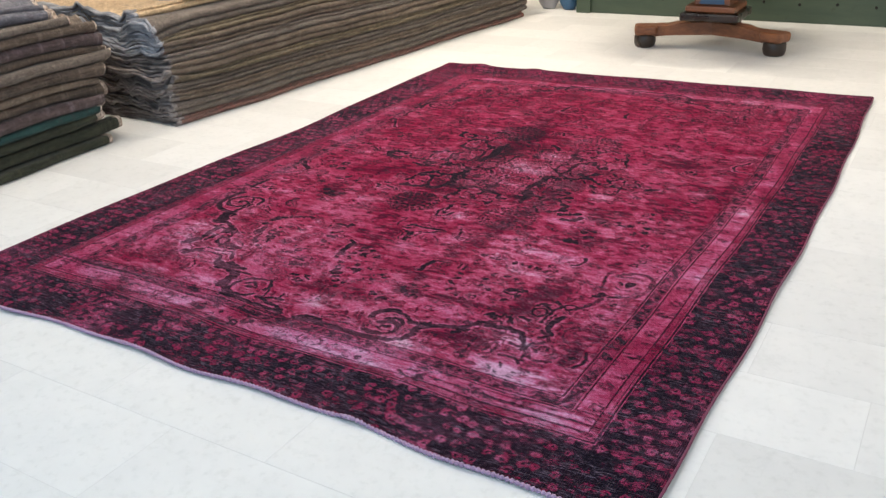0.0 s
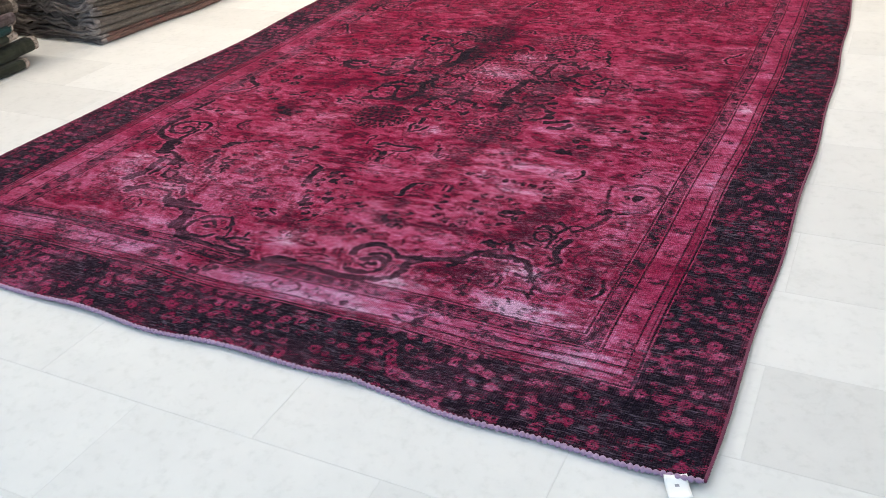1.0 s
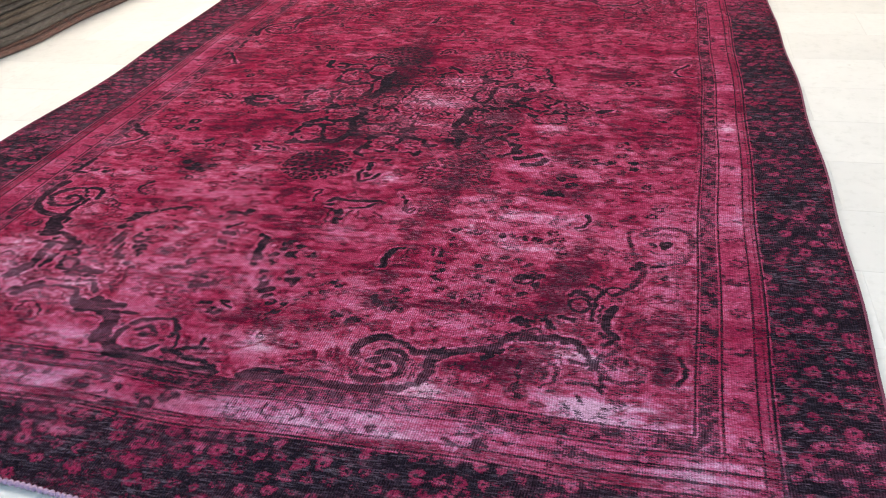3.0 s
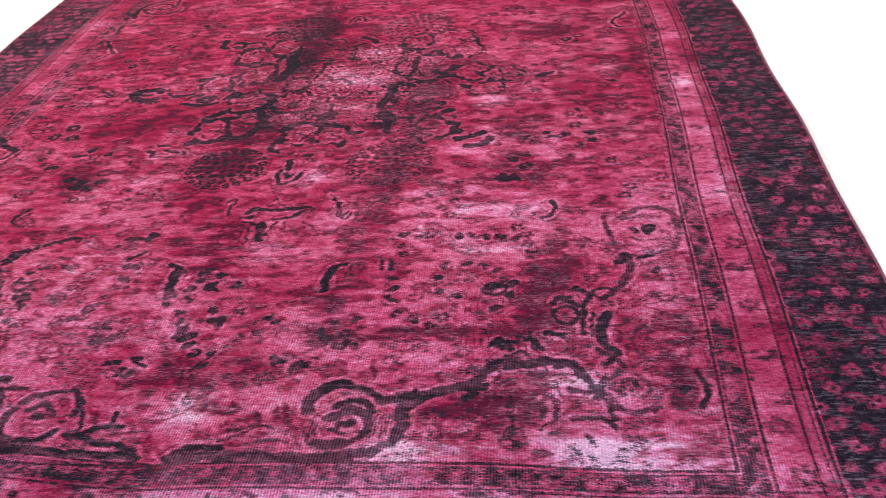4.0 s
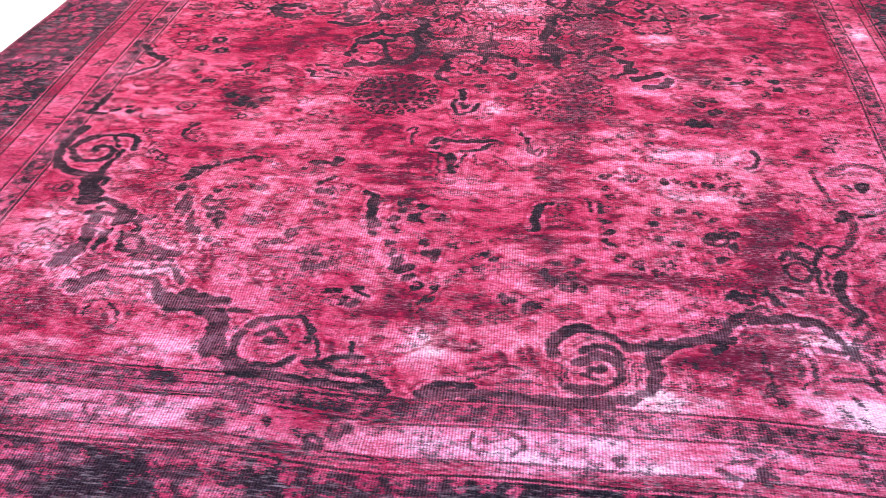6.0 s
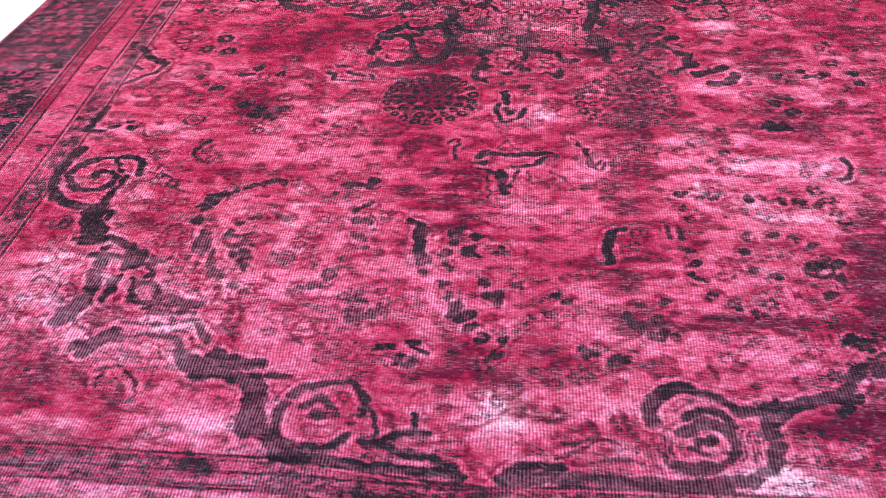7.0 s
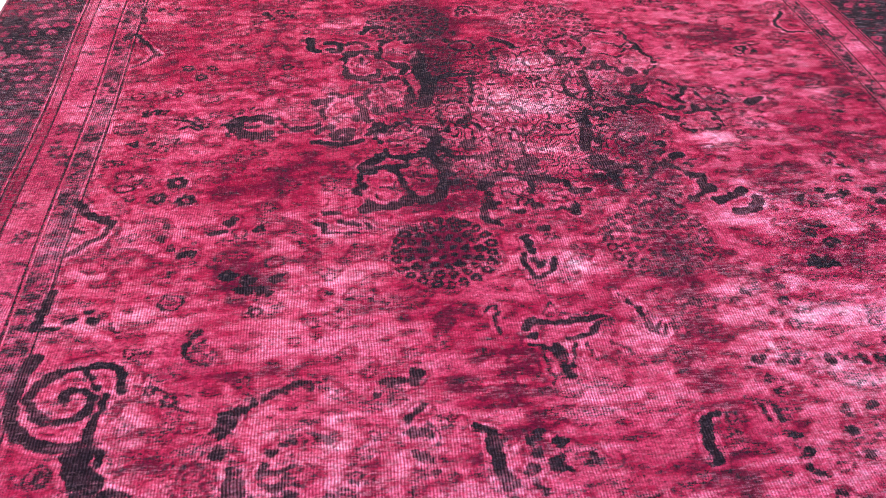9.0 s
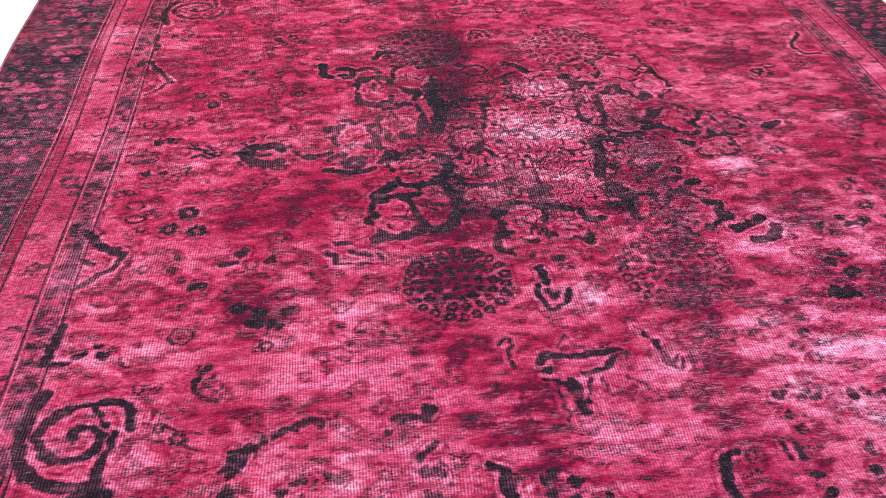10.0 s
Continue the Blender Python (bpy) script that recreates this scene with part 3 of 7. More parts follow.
# figures: kind, ink, size, strength, places
WEST_FORK = [
    ("line", "navy", 0.014, 1, (-2.242, 2.425), (-2.206, 2.367), (-2.166, 2.299)),
    ("line", "navy", 0.011, 0.8, (-2.173, 2.299), (-2.204, 2.254), (-2.230, 2.235)),
    ("dot", "navy", (0.016, 0.010), 0.8, (-2.224, 2.606), (-2.189, 2.588)),
    ("line", "navy", 0.017, 1, (-2.242, 1.642), (-2.203, 1.589), (-2.158, 1.566)),
    ("line", "navy", 0.014, 1, (-2.161, 1.561), (-2.170, 1.521), (-2.202, 1.497), (-2.233, 1.465)),
    ("line", "navy", 0.011, 0.9, (-2.241, 1.555), (-2.213, 1.538)),
    ("dot", "navy", (0.018, 0.014), 0.9, (-2.178, 1.578)),
    ("line", "wine", 0.014, 1, (-2.144, 1.546), (-2.145, 1.519), (-2.163, 1.467)),
    ("line", "wine", 0.012, 1, (-2.098, 1.470), (-2.134, 1.456), (-2.140, 1.431)),
    ("ring", "wine", (0.026, 0.026, 0.007), 1, (-2.168, 1.433)),
    ("dot", "navy", (0.010, 0.009), 0.9, (-2.104, 1.440)),
    ("dot", "navy", (0.010, 0.008), 0.7, (-2.126, 1.410)),
    ("line", "navy", 0.018, 1, (-2.229, 1.358), (-2.237, 1.316), (-2.241, 1.266)),
]
WEST_FORK_MORE = [
    ("line", "navy", 0.009, 1, (-2.240, 1.262), (-2.195, 1.262)),
    ("dot", "navy", (0.014, 0.013), 1, (-2.184, 1.278)),
    ("dot", "navy", (0.011, 0.010), 1, (-2.157, 1.305)),
    ("dot", "navy", (0.014, 0.016), 1, (-2.140, 1.274)),
    ("dot", "navy", (0.012, 0.012), 0.6, (-2.120, 1.287), (-2.110, 1.257)),
]
WEST_SPRAYS = [
    ("ring", "navy", (0.014, 0.013, 0.005), 0.8, (-2.028, 2.531)),
    ("dot", "navy", (0.013, 0.014), 0.6, (-2.056, 2.333)),
    ("dot", "navy", (0.014, 0.012), 0.7, (-1.872, 2.326)),
    ("dot", "navy", (0.008, 0.010), 0.8, (-1.965, 2.336), (-1.941, 2.328)),
    ("dot", "navy", (0.008, 0.010), 0.6, (-1.919, 2.346), (-1.931, 2.291)),
    ("flower", "navy", 0.019, 0.8, (-2.077, 2.217)),
    ("flower", "navy", 0.018, 0.8, (-2.013, 2.212)),
    ("flower", "navy", 0.020, 0.9, (-2.040, 2.165)),
    ("ring", "navy", (0.017, 0.015, 0.005), 0.7, (-2.163, 2.169)),
    ("ring", "navy", (0.018, 0.015, 0.006), 0.8, (-2.192, 2.080)),
    ("ring", "navy", (0.015, 0.014, 0.005), 0.7, (-2.159, 2.077)),
    ("dot", "navy", (0.020, 0.015), 0.9, (-2.118, 1.998)),
    ("dot", "navy", (0.012, 0.012), 0.9, (-2.159, 1.996)),
    ("wash", "navy", (0.040, 0.028), 0.55, (-2.185, 1.927)),
    ("ring", "navy", (0.040, 0.028, 0.006), 0.8, (-2.185, 1.927)),
    ("dot", "navy", (0.015, 0.014), 0.9, (-2.164, 1.859), (-2.119, 1.858)),
]
WEST_SPRAYS_MORE = [
    ("dot", "navy", (0.018, 0.012), 0.7, (-2.075, 1.869)),
    ("line", "navy", 0.009, 0.9, (-2.080, 1.964), (-2.052, 1.951), (-2.009, 1.922)),
    ("line", "navy", 0.008, 0.9, (-2.065, 1.917), (-2.043, 1.930), (-2.021, 1.908)),
    ("dot", "navy", (0.010, 0.010), 0.8, (-2.061, 1.973), (-2.033, 1.960)),
    ("flower", "wine", 0.022, 1, (-2.018, 2.086)),
    ("flower", "wine", 0.020, 1, (-1.877, 2.117)),
    ("flower", "wine", 0.024, 1, (-1.861, 2.073)),
    ("line", "navy", 0.006, 1, (-1.814, 1.916), (-1.780, 1.893), (-1.732, 1.900)),
]
WEST_ARM = [
    ("dot", "navy", (0.009, 0.012), 0.9, (-1.946, 1.971), (-1.923, 1.982), (-1.899, 1.994), (-1.874, 1.992), (-1.850, 1.976)),
    ("dot", "navy", (0.009, 0.012), 0.9, (-1.956, 1.928), (-1.828, 1.948), (-1.814, 1.916), (-1.820, 1.884)),
    ("dot", "navy", (0.009, 0.012), 0.9, (-1.946, 1.882), (-1.921, 1.868), (-1.892, 1.863), (-1.862, 1.856), (-1.839, 1.859)),
    ("line", "navy", 0.016, 1, (-1.932, 1.911), (-1.929, 1.944), (-1.913, 1.950)),
    ("line", "navy", 0.013, 1, (-1.897, 1.949), (-1.867, 1.952), (-1.847, 1.934)),
    ("line", "navy", 0.015, 1, (-1.913, 1.884), (-1.876, 1.872), (-1.850, 1.884)),
    ("line", "navy", 0.007, 0.8, (-1.908, 1.914), (-1.874, 1.916)),
    ("line", "navy", 0.010, 1, (-1.786, 1.894), (-1.753, 1.899), (-1.728, 1.909)),
    ("line", "navy", 0.009, 1, (-1.730, 1.879), (-1.708, 1.893), (-1.689, 1.906)),
]
WEST_ARM_MORE = [
    ("line", "navy", 0.011, 1, (-1.692, 1.861), (-1.672, 1.884), (-1.654, 1.871), (-1.660, 1.844), (-1.686, 1.846)),
    ("line", "navy", 0.009, 1, (-1.739, 1.836), (-1.680, 1.821), (-1.626, 1.831)),
    ("line", "navy", 0.012, 1, (-1.732, 2.013), (-1.690, 2.018), (-1.674, 1.973), (-1.649, 1.973)),
    ("line", "navy", 0.010, 1, (-1.676, 2.022), (-1.644, 2.014), (-1.615, 2.028)),
    ("line", "navy", 0.009, 1, (-1.663, 1.948), (-1.632, 1.959), (-1.606, 1.915)),
    ("line", "navy", 0.008, 1, (-1.612, 1.855), (-1.585, 1.898), (-1.556, 1.880), (-1.536, 1.899)),
]
WEST_UPPER = [
    ("line", "navy", 0.011, 1, (-1.751, 2.354), (-1.749, 2.300), (-1.729, 2.285)),
    ("line", "navy", 0.011, 1, (-1.704, 2.330), (-1.669, 2.320), (-1.673, 2.284), (-1.701, 2.290)),
    ("line", "navy", 0.013, 1, (-1.647, 2.263), (-1.578, 2.264)),
    ("line", "navy", 0.012, 1, (-1.653, 2.237), (-1.639, 2.195), (-1.593, 2.210)),
    ("line", "navy", 0.012, 1, (-1.655, 2.160), (-1.614, 2.123), (-1.581, 2.142)),
    ("line", "navy", 0.009, 1, (-1.555, 2.122), (-1.523, 2.119)),
    ("line", "navy", 0.010, 1, (-1.508, 2.259), (-1.455, 2.245)),
    ("line", "navy", 0.009, 1, (-1.535, 2.206), (-1.498, 2.184), (-1.506, 2.142)),
    ("line", "navy", 0.018, 1, (-1.463, 2.239), (-1.461, 2.144), (-1.444, 2.083), (-1.464, 1.986)),
    ("line", "navy", 0.008, 1, (-1.422, 2.111), (-1.375, 2.126), (-1.315, 2.127)),
    ("ring", "navy", (0.034, 0.030, 0.008), 1, (-1.332, 2.288)),
    ("line", "navy", 0.010, 0.8, (-1.247, 2.323), (-1.196, 2.285), (-1.186, 2.234)),
]
WEST_UPPER_MORE = [
    ("line", "navy", 0.009, 1, (-1.604, 2.384), (-1.570, 2.425), (-1.507, 2.384)),
    ("line", "navy", 0.009, 0.8, (-1.556, 2.329), (-1.529, 2.293), (-1.454, 2.345)),
    ("line", "navy", 0.010, 1, (-1.603, 2.039), (-1.576, 2.065), (-1.532, 2.033), (-1.507, 1.976)),
    ("dot", "navy", (0.012, 0.014), 1, (-1.369, 2.315), (-1.347, 2.365)),
    ("line", "navy", 0.009, 0.7, (-1.654, 2.313), (-1.619, 2.330), (-1.592, 2.301)),
]
WEST_CURLS = [
    ("line", "navy", 0.018, 1, (-1.468, 1.868), (-1.458, 1.817), (-1.478, 1.760), (-1.460, 1.719), (-1.433, 1.699)),
    ("line", "navy", 0.007, 1, (-1.442, 1.787), (-1.420, 1.752), (-1.382, 1.738), (-1.341, 1.748)),
    ("line", "navy", 0.013, 1, (-1.590, 1.757), (-1.630, 1.722)),
    ("line", "navy", 0.008, 1, (-1.576, 1.768), (-1.525, 1.750), (-1.489, 1.760)),
    ("line", "navy", 0.008, 1, (-1.554, 1.718), (-1.500, 1.713)),
    ("line", "navy", 0.009, 1, (-1.335, 1.745), (-1.300, 1.756), (-1.264, 1.728), (-1.279, 1.686)),
    ("line", "navy", 0.012, 1, (-1.264, 1.691), (-1.237, 1.718)),
    ("ring", "wine", (0.030, 0.034, 0.006), 1, (-1.530, 1.823)),
    ("line", "navy", 0.007, 0.8, (-1.545, 1.849), (-1.512, 1.827), (-1.502, 1.792)),
    ("ring", "wine", (0.034, 0.032, 0.006), 1, (-1.405, 2.000)),
    ("line", "navy", 0.006, 0.7, (-1.427, 1.997), (-1.393, 1.980)),
    ("line", "navy", 0.007, 0.8, (-1.401, 1.914), (-1.361, 1.897), (-1.327, 1.844)),
]
WEST_CURLS_MORE = [
    ("ring", "wine", (0.026, 0.030, 0.006), 1, (-1.372, 1.815)),
    ("line", "navy", 0.006, 0.8, (-1.309, 1.960), (-1.251, 1.966), (-1.215, 1.925)),
    ("line", "navy", 0.006, 0.7, (-1.326, 2.045), (-1.278, 2.070)),
    ("line", "navy", 0.006, 0.7, (-1.263, 1.851), (-1.233, 1.823), (-1.206, 1.859)),
    ("line", "navy", 0.010, 0.8, (-1.315, 1.920), (-1.298, 1.892)),
    ("ring", "navy", (0.024, 0.024, 0.006), 0.6, (-1.280, 1.791)),
]
EAST_ARM = [
    ("line", "navy", 0.016, 1, (-1.067, 2.209), (-1.066, 2.145), (-1.063, 2.053), (-1.058, 1.978)),
    ("line", "navy", 0.010, 1, (-1.068, 2.242), (-1.025, 2.255), (-1.008, 2.217)),
    ("line", "navy", 0.011, 1, (-1.095, 2.012), (-1.046, 1.966)),
    ("line", "navy", 0.014, 1, (-1.083, 1.901), (-1.084, 1.836), (-1.102, 1.759)),
    ("line", "navy", 0.011, 1, (-0.953, 2.284), (-0.886, 2.289)),
    ("line", "navy", 0.010, 1, (-1.006, 2.134), (-0.966, 2.169), (-0.954, 2.117)),
    ("line", "navy", 0.013, 1, (-0.910, 2.095), (-0.861, 2.167)),
    ("line", "navy", 0.015, 1, (-0.929, 2.014), (-0.878, 2.024)),
    ("line", "navy", 0.014, 1, (-0.844, 2.021), (-0.832, 1.977)),
    ("line", "navy", 0.011, 1, (-0.942, 1.952), (-0.885, 1.959), (-0.849, 1.923)),
    ("line", "navy", 0.013, 1, (-0.790, 1.951), (-0.738, 1.984)),
    ("dot", "navy", (0.013, 0.012), 1, (-0.710, 1.945)),
    ("line", "navy", 0.009, 1, (-0.871, 1.884), (-0.852, 1.866), (-0.814, 1.850)),
]
EAST_ARM_MORE = [
    ("line", "navy", 0.012, 1, (-0.641, 1.928), (-0.600, 1.947)),
    ("dot", "navy", (0.008, 0.012), 0.8, (-0.684, 1.994), (-0.654, 2.015), (-0.621, 2.019), (-0.589, 2.001), (-0.571, 1.971)),
    ("dot", "navy", (0.008, 0.012), 0.7, (-0.586, 1.915), (-0.626, 1.891), (-0.672, 1.887), (-0.695, 1.905)),
    ("wash", "navy", (0.032, 0.024), 0.6, (-0.384, 1.956)),
    ("dot", "navy", (0.016, 0.014), 0.8, (-0.431, 1.873), (-0.415, 2.008)),
]
EAST_LOWER = [
    ("dot", "navy", (0.016, 0.020), 1, (-1.061, 1.789)),
    ("line", "navy", 0.012, 1, (-1.059, 1.912), (-1.031, 1.897)),
    ("line", "navy", 0.012, 1, (-0.943, 1.698), (-0.891, 1.710)),
    ("dot", "navy", (0.012, 0.014), 1, (-0.880, 1.675)),
    ("line", "navy", 0.020, 1, (-1.083, 1.703), (-1.063, 1.667), (-1.053, 1.640)),
    ("line", "navy", 0.011, 1, (-0.917, 1.760), (-0.951, 1.746)),
    ("line", "navy", 0.012, 1, (-1.006, 1.922), (-0.954, 1.926)),
    ("line", "navy", 0.008, 1, (-0.995, 1.804), (-0.967, 1.777), (-0.943, 1.812)),
    ("line", "navy", 0.018, 1, (-1.052, 1.666), (-1.012, 1.668)),
    ("line", "navy", 0.014, 1, (-1.032, 1.621), (-1.028, 1.567), (-1.017, 1.560)),
    ("line", "navy", 0.012, 1, (-0.965, 1.648), (-0.962, 1.604)),
    ("line", "navy", 0.014, 1, (-0.946, 1.581), (-0.906, 1.584)),
    ("line", "navy", 0.012, 1, (-0.908, 1.636), (-0.872, 1.624)),
    ("line", "navy", 0.015, 1, (-0.895, 1.577), (-0.860, 1.580)),
]
EAST_LOWER_MORE = [
    ("line", "navy", 0.011, 1, (-0.862, 1.532), (-0.821, 1.545), (-0.794, 1.568)),
    ("line", "navy", 0.010, 1, (-0.834, 1.495), (-0.794, 1.500), (-0.770, 1.534)),
    ("line", "navy", 0.009, 1, (-0.774, 1.535), (-0.780, 1.498)),
    ("dot", "navy", (0.012, 0.012), 1, (-0.827, 1.550)),
    ("dot", "navy", (0.016, 0.014), 0.8, (-0.934, 1.661), (-0.966, 1.664)),
]
EAST_SPRAYS = [
    ("line", "navy", 0.011, 1, (-0.344, 2.441), (-0.392, 2.368), (-0.380, 2.312), (-0.335, 2.308)),
    ("dot", "navy", (0.014, 0.012), 0.8, (-0.519, 2.200)),
    ("flower", "navy", 0.020, 0.8, (-0.553, 2.220)),
    ("dot", "navy", (0.016, 0.014), 1, (-0.680, 1.527), (-0.621, 1.547), (-0.587, 1.529)),
    ("dot", "navy", (0.014, 0.014), 0.8, (-0.653, 1.500)),
    ("line", "navy", 0.010, 1, (-0.623, 1.522), (-0.586, 1.535)),
    ("dot", "navy", (0.020, 0.020), 0.8, (-0.680, 1.427), (-0.713, 1.407)),
    ("dot", "navy", (0.020, 0.018), 0.9, (-0.673, 1.373), (-0.726, 1.312), (-0.743, 1.322)),
    ("dot", "navy", (0.022, 0.018), 1, (-0.705, 1.319)),
    ("dot", "navy", (0.018, 0.014), 0.6, (-0.572, 1.413)),
    ("dot", "navy", (0.014, 0.016), 1, (-0.511, 1.544), (-0.508, 1.497)),
    ("dot", "navy", (0.012, 0.012), 0.8, (-0.539, 1.473)),
    ("dot", "navy", (0.011, 0.010), 0.5, (-0.834, 1.384), (-0.856, 1.405)),
]
EAST_SPRAYS_MORE = [
    ("dot", "navy", (0.014, 0.012), 0.7, (-0.938, 1.221), (-0.839, 1.255), (-0.875, 1.280), (-0.908, 1.245)),
    ("dot", "navy", (0.014, 0.012), 0.7, (-0.841, 1.215), (-0.874, 1.179), (-0.912, 1.160), (-0.834, 1.296)),
    ("flower", "wine", 0.026, 1, (-1.026, 1.209)),
    ("line", "navy", 0.005, 1, (-1.155, 1.260), (-1.137, 1.227), (-1.129, 1.195), (-1.119, 1.156), (-1.101, 1.178)),
    ("dot", "navy", (0.010, 0.011), 0.9, (-0.536, 1.681), (-0.532, 1.645), (-0.480, 1.652)),
]
WEST_DOTS = [
    ("ring", "navy", (0.020, 0.014, 0.006), 0.8, (-2.163, 1.734)),
    ("ring", "navy", (0.020, 0.014, 0.007), 0.8, (-2.155, 1.685)),
    ("flower", "navy", 0.026, 0.95, (-2.042, 1.696)),
    ("flower", "navy", 0.022, 0.8, (-2.077, 1.643)),
    ("flower", "navy", 0.022, 0.8, (-2.016, 1.632)),
    ("dot", "navy", (0.012, 0.014), 0.9, (-2.046, 1.543)),
    ("dot", "navy", (0.014, 0.013), 0.9, (-2.047, 1.501), (-2.026, 1.472)),
    ("dot", "navy", (0.020, 0.012), 1, (-1.991, 1.452)),
    ("line", "navy", 0.011, 1, (-1.952, 1.511), (-1.916, 1.517)),
    ("dot", "navy", (0.019, 0.016), 1, (-1.914, 1.549)),
    ("ring", "navy", (0.014, 0.014, 0.006), 0.8, (-1.889, 1.507)),
    ("dot", "navy", (0.014, 0.017), 0.8, (-1.851, 1.521)),
    ("dot", "navy", (0.010, 0.013), 0.7, (-2.037, 1.388)),
    ("dot", "navy", (0.011, 0.009), 0.9, (-2.017, 1.393)),
    ("dot", "navy", (0.010, 0.011), 0.6, (-2.024, 1.368)),
    ("ring", "navy", (0.024, 0.020, 0.007), 0.8, (-2.005, 1.314)),
    ("wash", "navy", (0.022, 0.018), 0.5, (-2.005, 1.314)),
]
WEST_BLOCK = [
    ("dot", "navy", (0.021, 0.020), 1, (-1.902, 1.384)),
    ("dot", "navy", (0.018, 0.020), 1, (-1.863, 1.361), (-1.872, 1.338)),
    ("dot", "navy", (0.018, 0.020), 1, (-1.834, 1.322)),
    ("dot", "navy", (0.016, 0.017), 1, (-1.809, 1.361)),
    ("ring", "navy", (0.018, 0.016, 0.006), 0.8, (-1.816, 1.410)),
    ("line", "navy", 0.011, 1, (-1.718, 1.560), (-1.685, 1.558)),
    ("line", "navy", 0.012, 1, (-1.733, 1.529), (-1.714, 1.518), (-1.721, 1.498)),
    ("line", "navy", 0.013, 1, (-1.685, 1.534), (-1.648, 1.516)),
    ("line", "navy", 0.007, 1, (-1.721, 1.494), (-1.640, 1.487)),
    ("line", "navy", 0.009, 1, (-1.633, 1.520), (-1.620, 1.506)),
    ("dot", "navy", (0.014, 0.010), 0.6, (-1.767, 1.467), (-1.710, 1.462), (-1.653, 1.446)),
    ("dot", "navy", (0.012, 0.008), 0.7, (-1.669, 1.299), (-1.632, 1.288), (-1.607, 1.255), (-1.691, 1.262)),
    ("dot", "navy", (0.012, 0.008), 0.6, (-1.666, 1.223), (-1.577, 1.237), (-1.711, 1.311)),
]
WEST_BLOCK_MORE = [
    ("flower", "wine", 0.024, 1, (-1.497, 1.220)),
    ("flower", "wine", 0.022, 1, (-1.448, 1.248)),
    ("line", "navy", 0.006, 1, (-1.419, 1.239), (-1.394, 1.250), (-1.403, 1.206), (-1.400, 1.173)),
]
LOBE_WEST = [
    ("line", "navy", 0.006, 0.8, (-1.628, 1.715), (-1.647, 1.620)),
    ("line", "navy", 0.009, 1, (-1.618, 1.714), (-1.564, 1.712), (-1.556, 1.687)),
    ("line", "navy", 0.013, 1, (-1.632, 1.630), (-1.609, 1.644), (-1.568, 1.658)),
    ("line", "navy", 0.014, 1, (-1.631, 1.565), (-1.611, 1.595), (-1.616, 1.620)),
    ("line", "navy", 0.013, 1, (-1.610, 1.573), (-1.563, 1.579), (-1.547, 1.612), (-1.556, 1.655)),
    ("line", "navy", 0.011, 1, (-1.532, 1.663), (-1.523, 1.610), (-1.539, 1.577)),
    ("line", "navy", 0.018, 1, (-1.503, 1.639), (-1.500, 1.598), (-1.473, 1.595)),
    ("line", "navy", 0.013, 1, (-1.484, 1.703), (-1.469, 1.658), (-1.460, 1.604)),
    ("line", "navy", 0.008, 0.7, (-1.600, 1.691), (-1.569, 1.684)),
    ("line", "navy", 0.012, 1, (-1.372, 1.624), (-1.342, 1.656), (-1.300, 1.661)),
    ("dot", "navy", (0.024, 0.018), 1, (-1.358, 1.553)),
    ("line", "navy", 0.009, 1, (-1.378, 1.543), (-1.374, 1.513), (-1.352, 1.494)),
]
LOBE_WEST_MORE = [
    ("line", "navy", 0.009, 1, (-1.305, 1.644), (-1.252, 1.650), (-1.189, 1.632)),
    ("ring", "navy", (0.026, 0.024, 0.006), 0.8, (-1.281, 1.599)),
    ("dot", "navy", (0.032, 0.012), 0.9, (-1.247, 1.559)),
    ("line", "navy", 0.008, 1, (-1.188, 1.587), (-1.136, 1.595)),
    ("line", "navy", 0.009, 1, (-1.180, 1.570), (-1.182, 1.517)),
    ("line", "navy", 0.007, 1, (-1.235, 1.575), (-1.177, 1.580)),
    ("dot", "navy", (0.012, 0.010), 1, (-1.314, 1.483), (-1.282, 1.495)),
    ("dot", "navy", (0.014, 0.016), 1, (-1.259, 1.474)),
    ("line", "navy", 0.009, 1, (-1.303, 1.444), (-1.299, 1.404)),
]
PENDANT = [
    ("line", "navy", 0.011, 1, (-1.319, 1.392), (-1.316, 1.346), (-1.298, 1.321), (-1.270, 1.342), (-1.258, 1.377)),
    ("line", "navy", 0.013, 1, (-1.300, 1.376), (-1.291, 1.354), (-1.282, 1.364)),
]
SIDE_SCROLL_WEST = [
    ("line", "navy", 0.022, 1, (-2.225, 1.189), (-2.239, 1.125), (-2.233, 1.063), (-2.196, 1.013), (-2.147, 0.993), (-2.101, 0.986)),
    ("line", "navy", 0.042, 1, (-2.107, 0.978), (-2.102, 0.940), (-2.081, 0.915)),
    ("line", "navy", 0.032, 1, (-2.081, 0.915), (-2.090, 0.888)),
    ("line", "navy", 0.014, 0.8, (-2.090, 0.888), (-2.114, 0.888)),
    ("dot", "navy", (0.016, 0.020), 0.7, (-2.154, 0.931)),
    ("line", "wine", 0.008, 1, (-2.054, 1.152), (-2.050, 1.082), (-2.076, 1.025)),
]
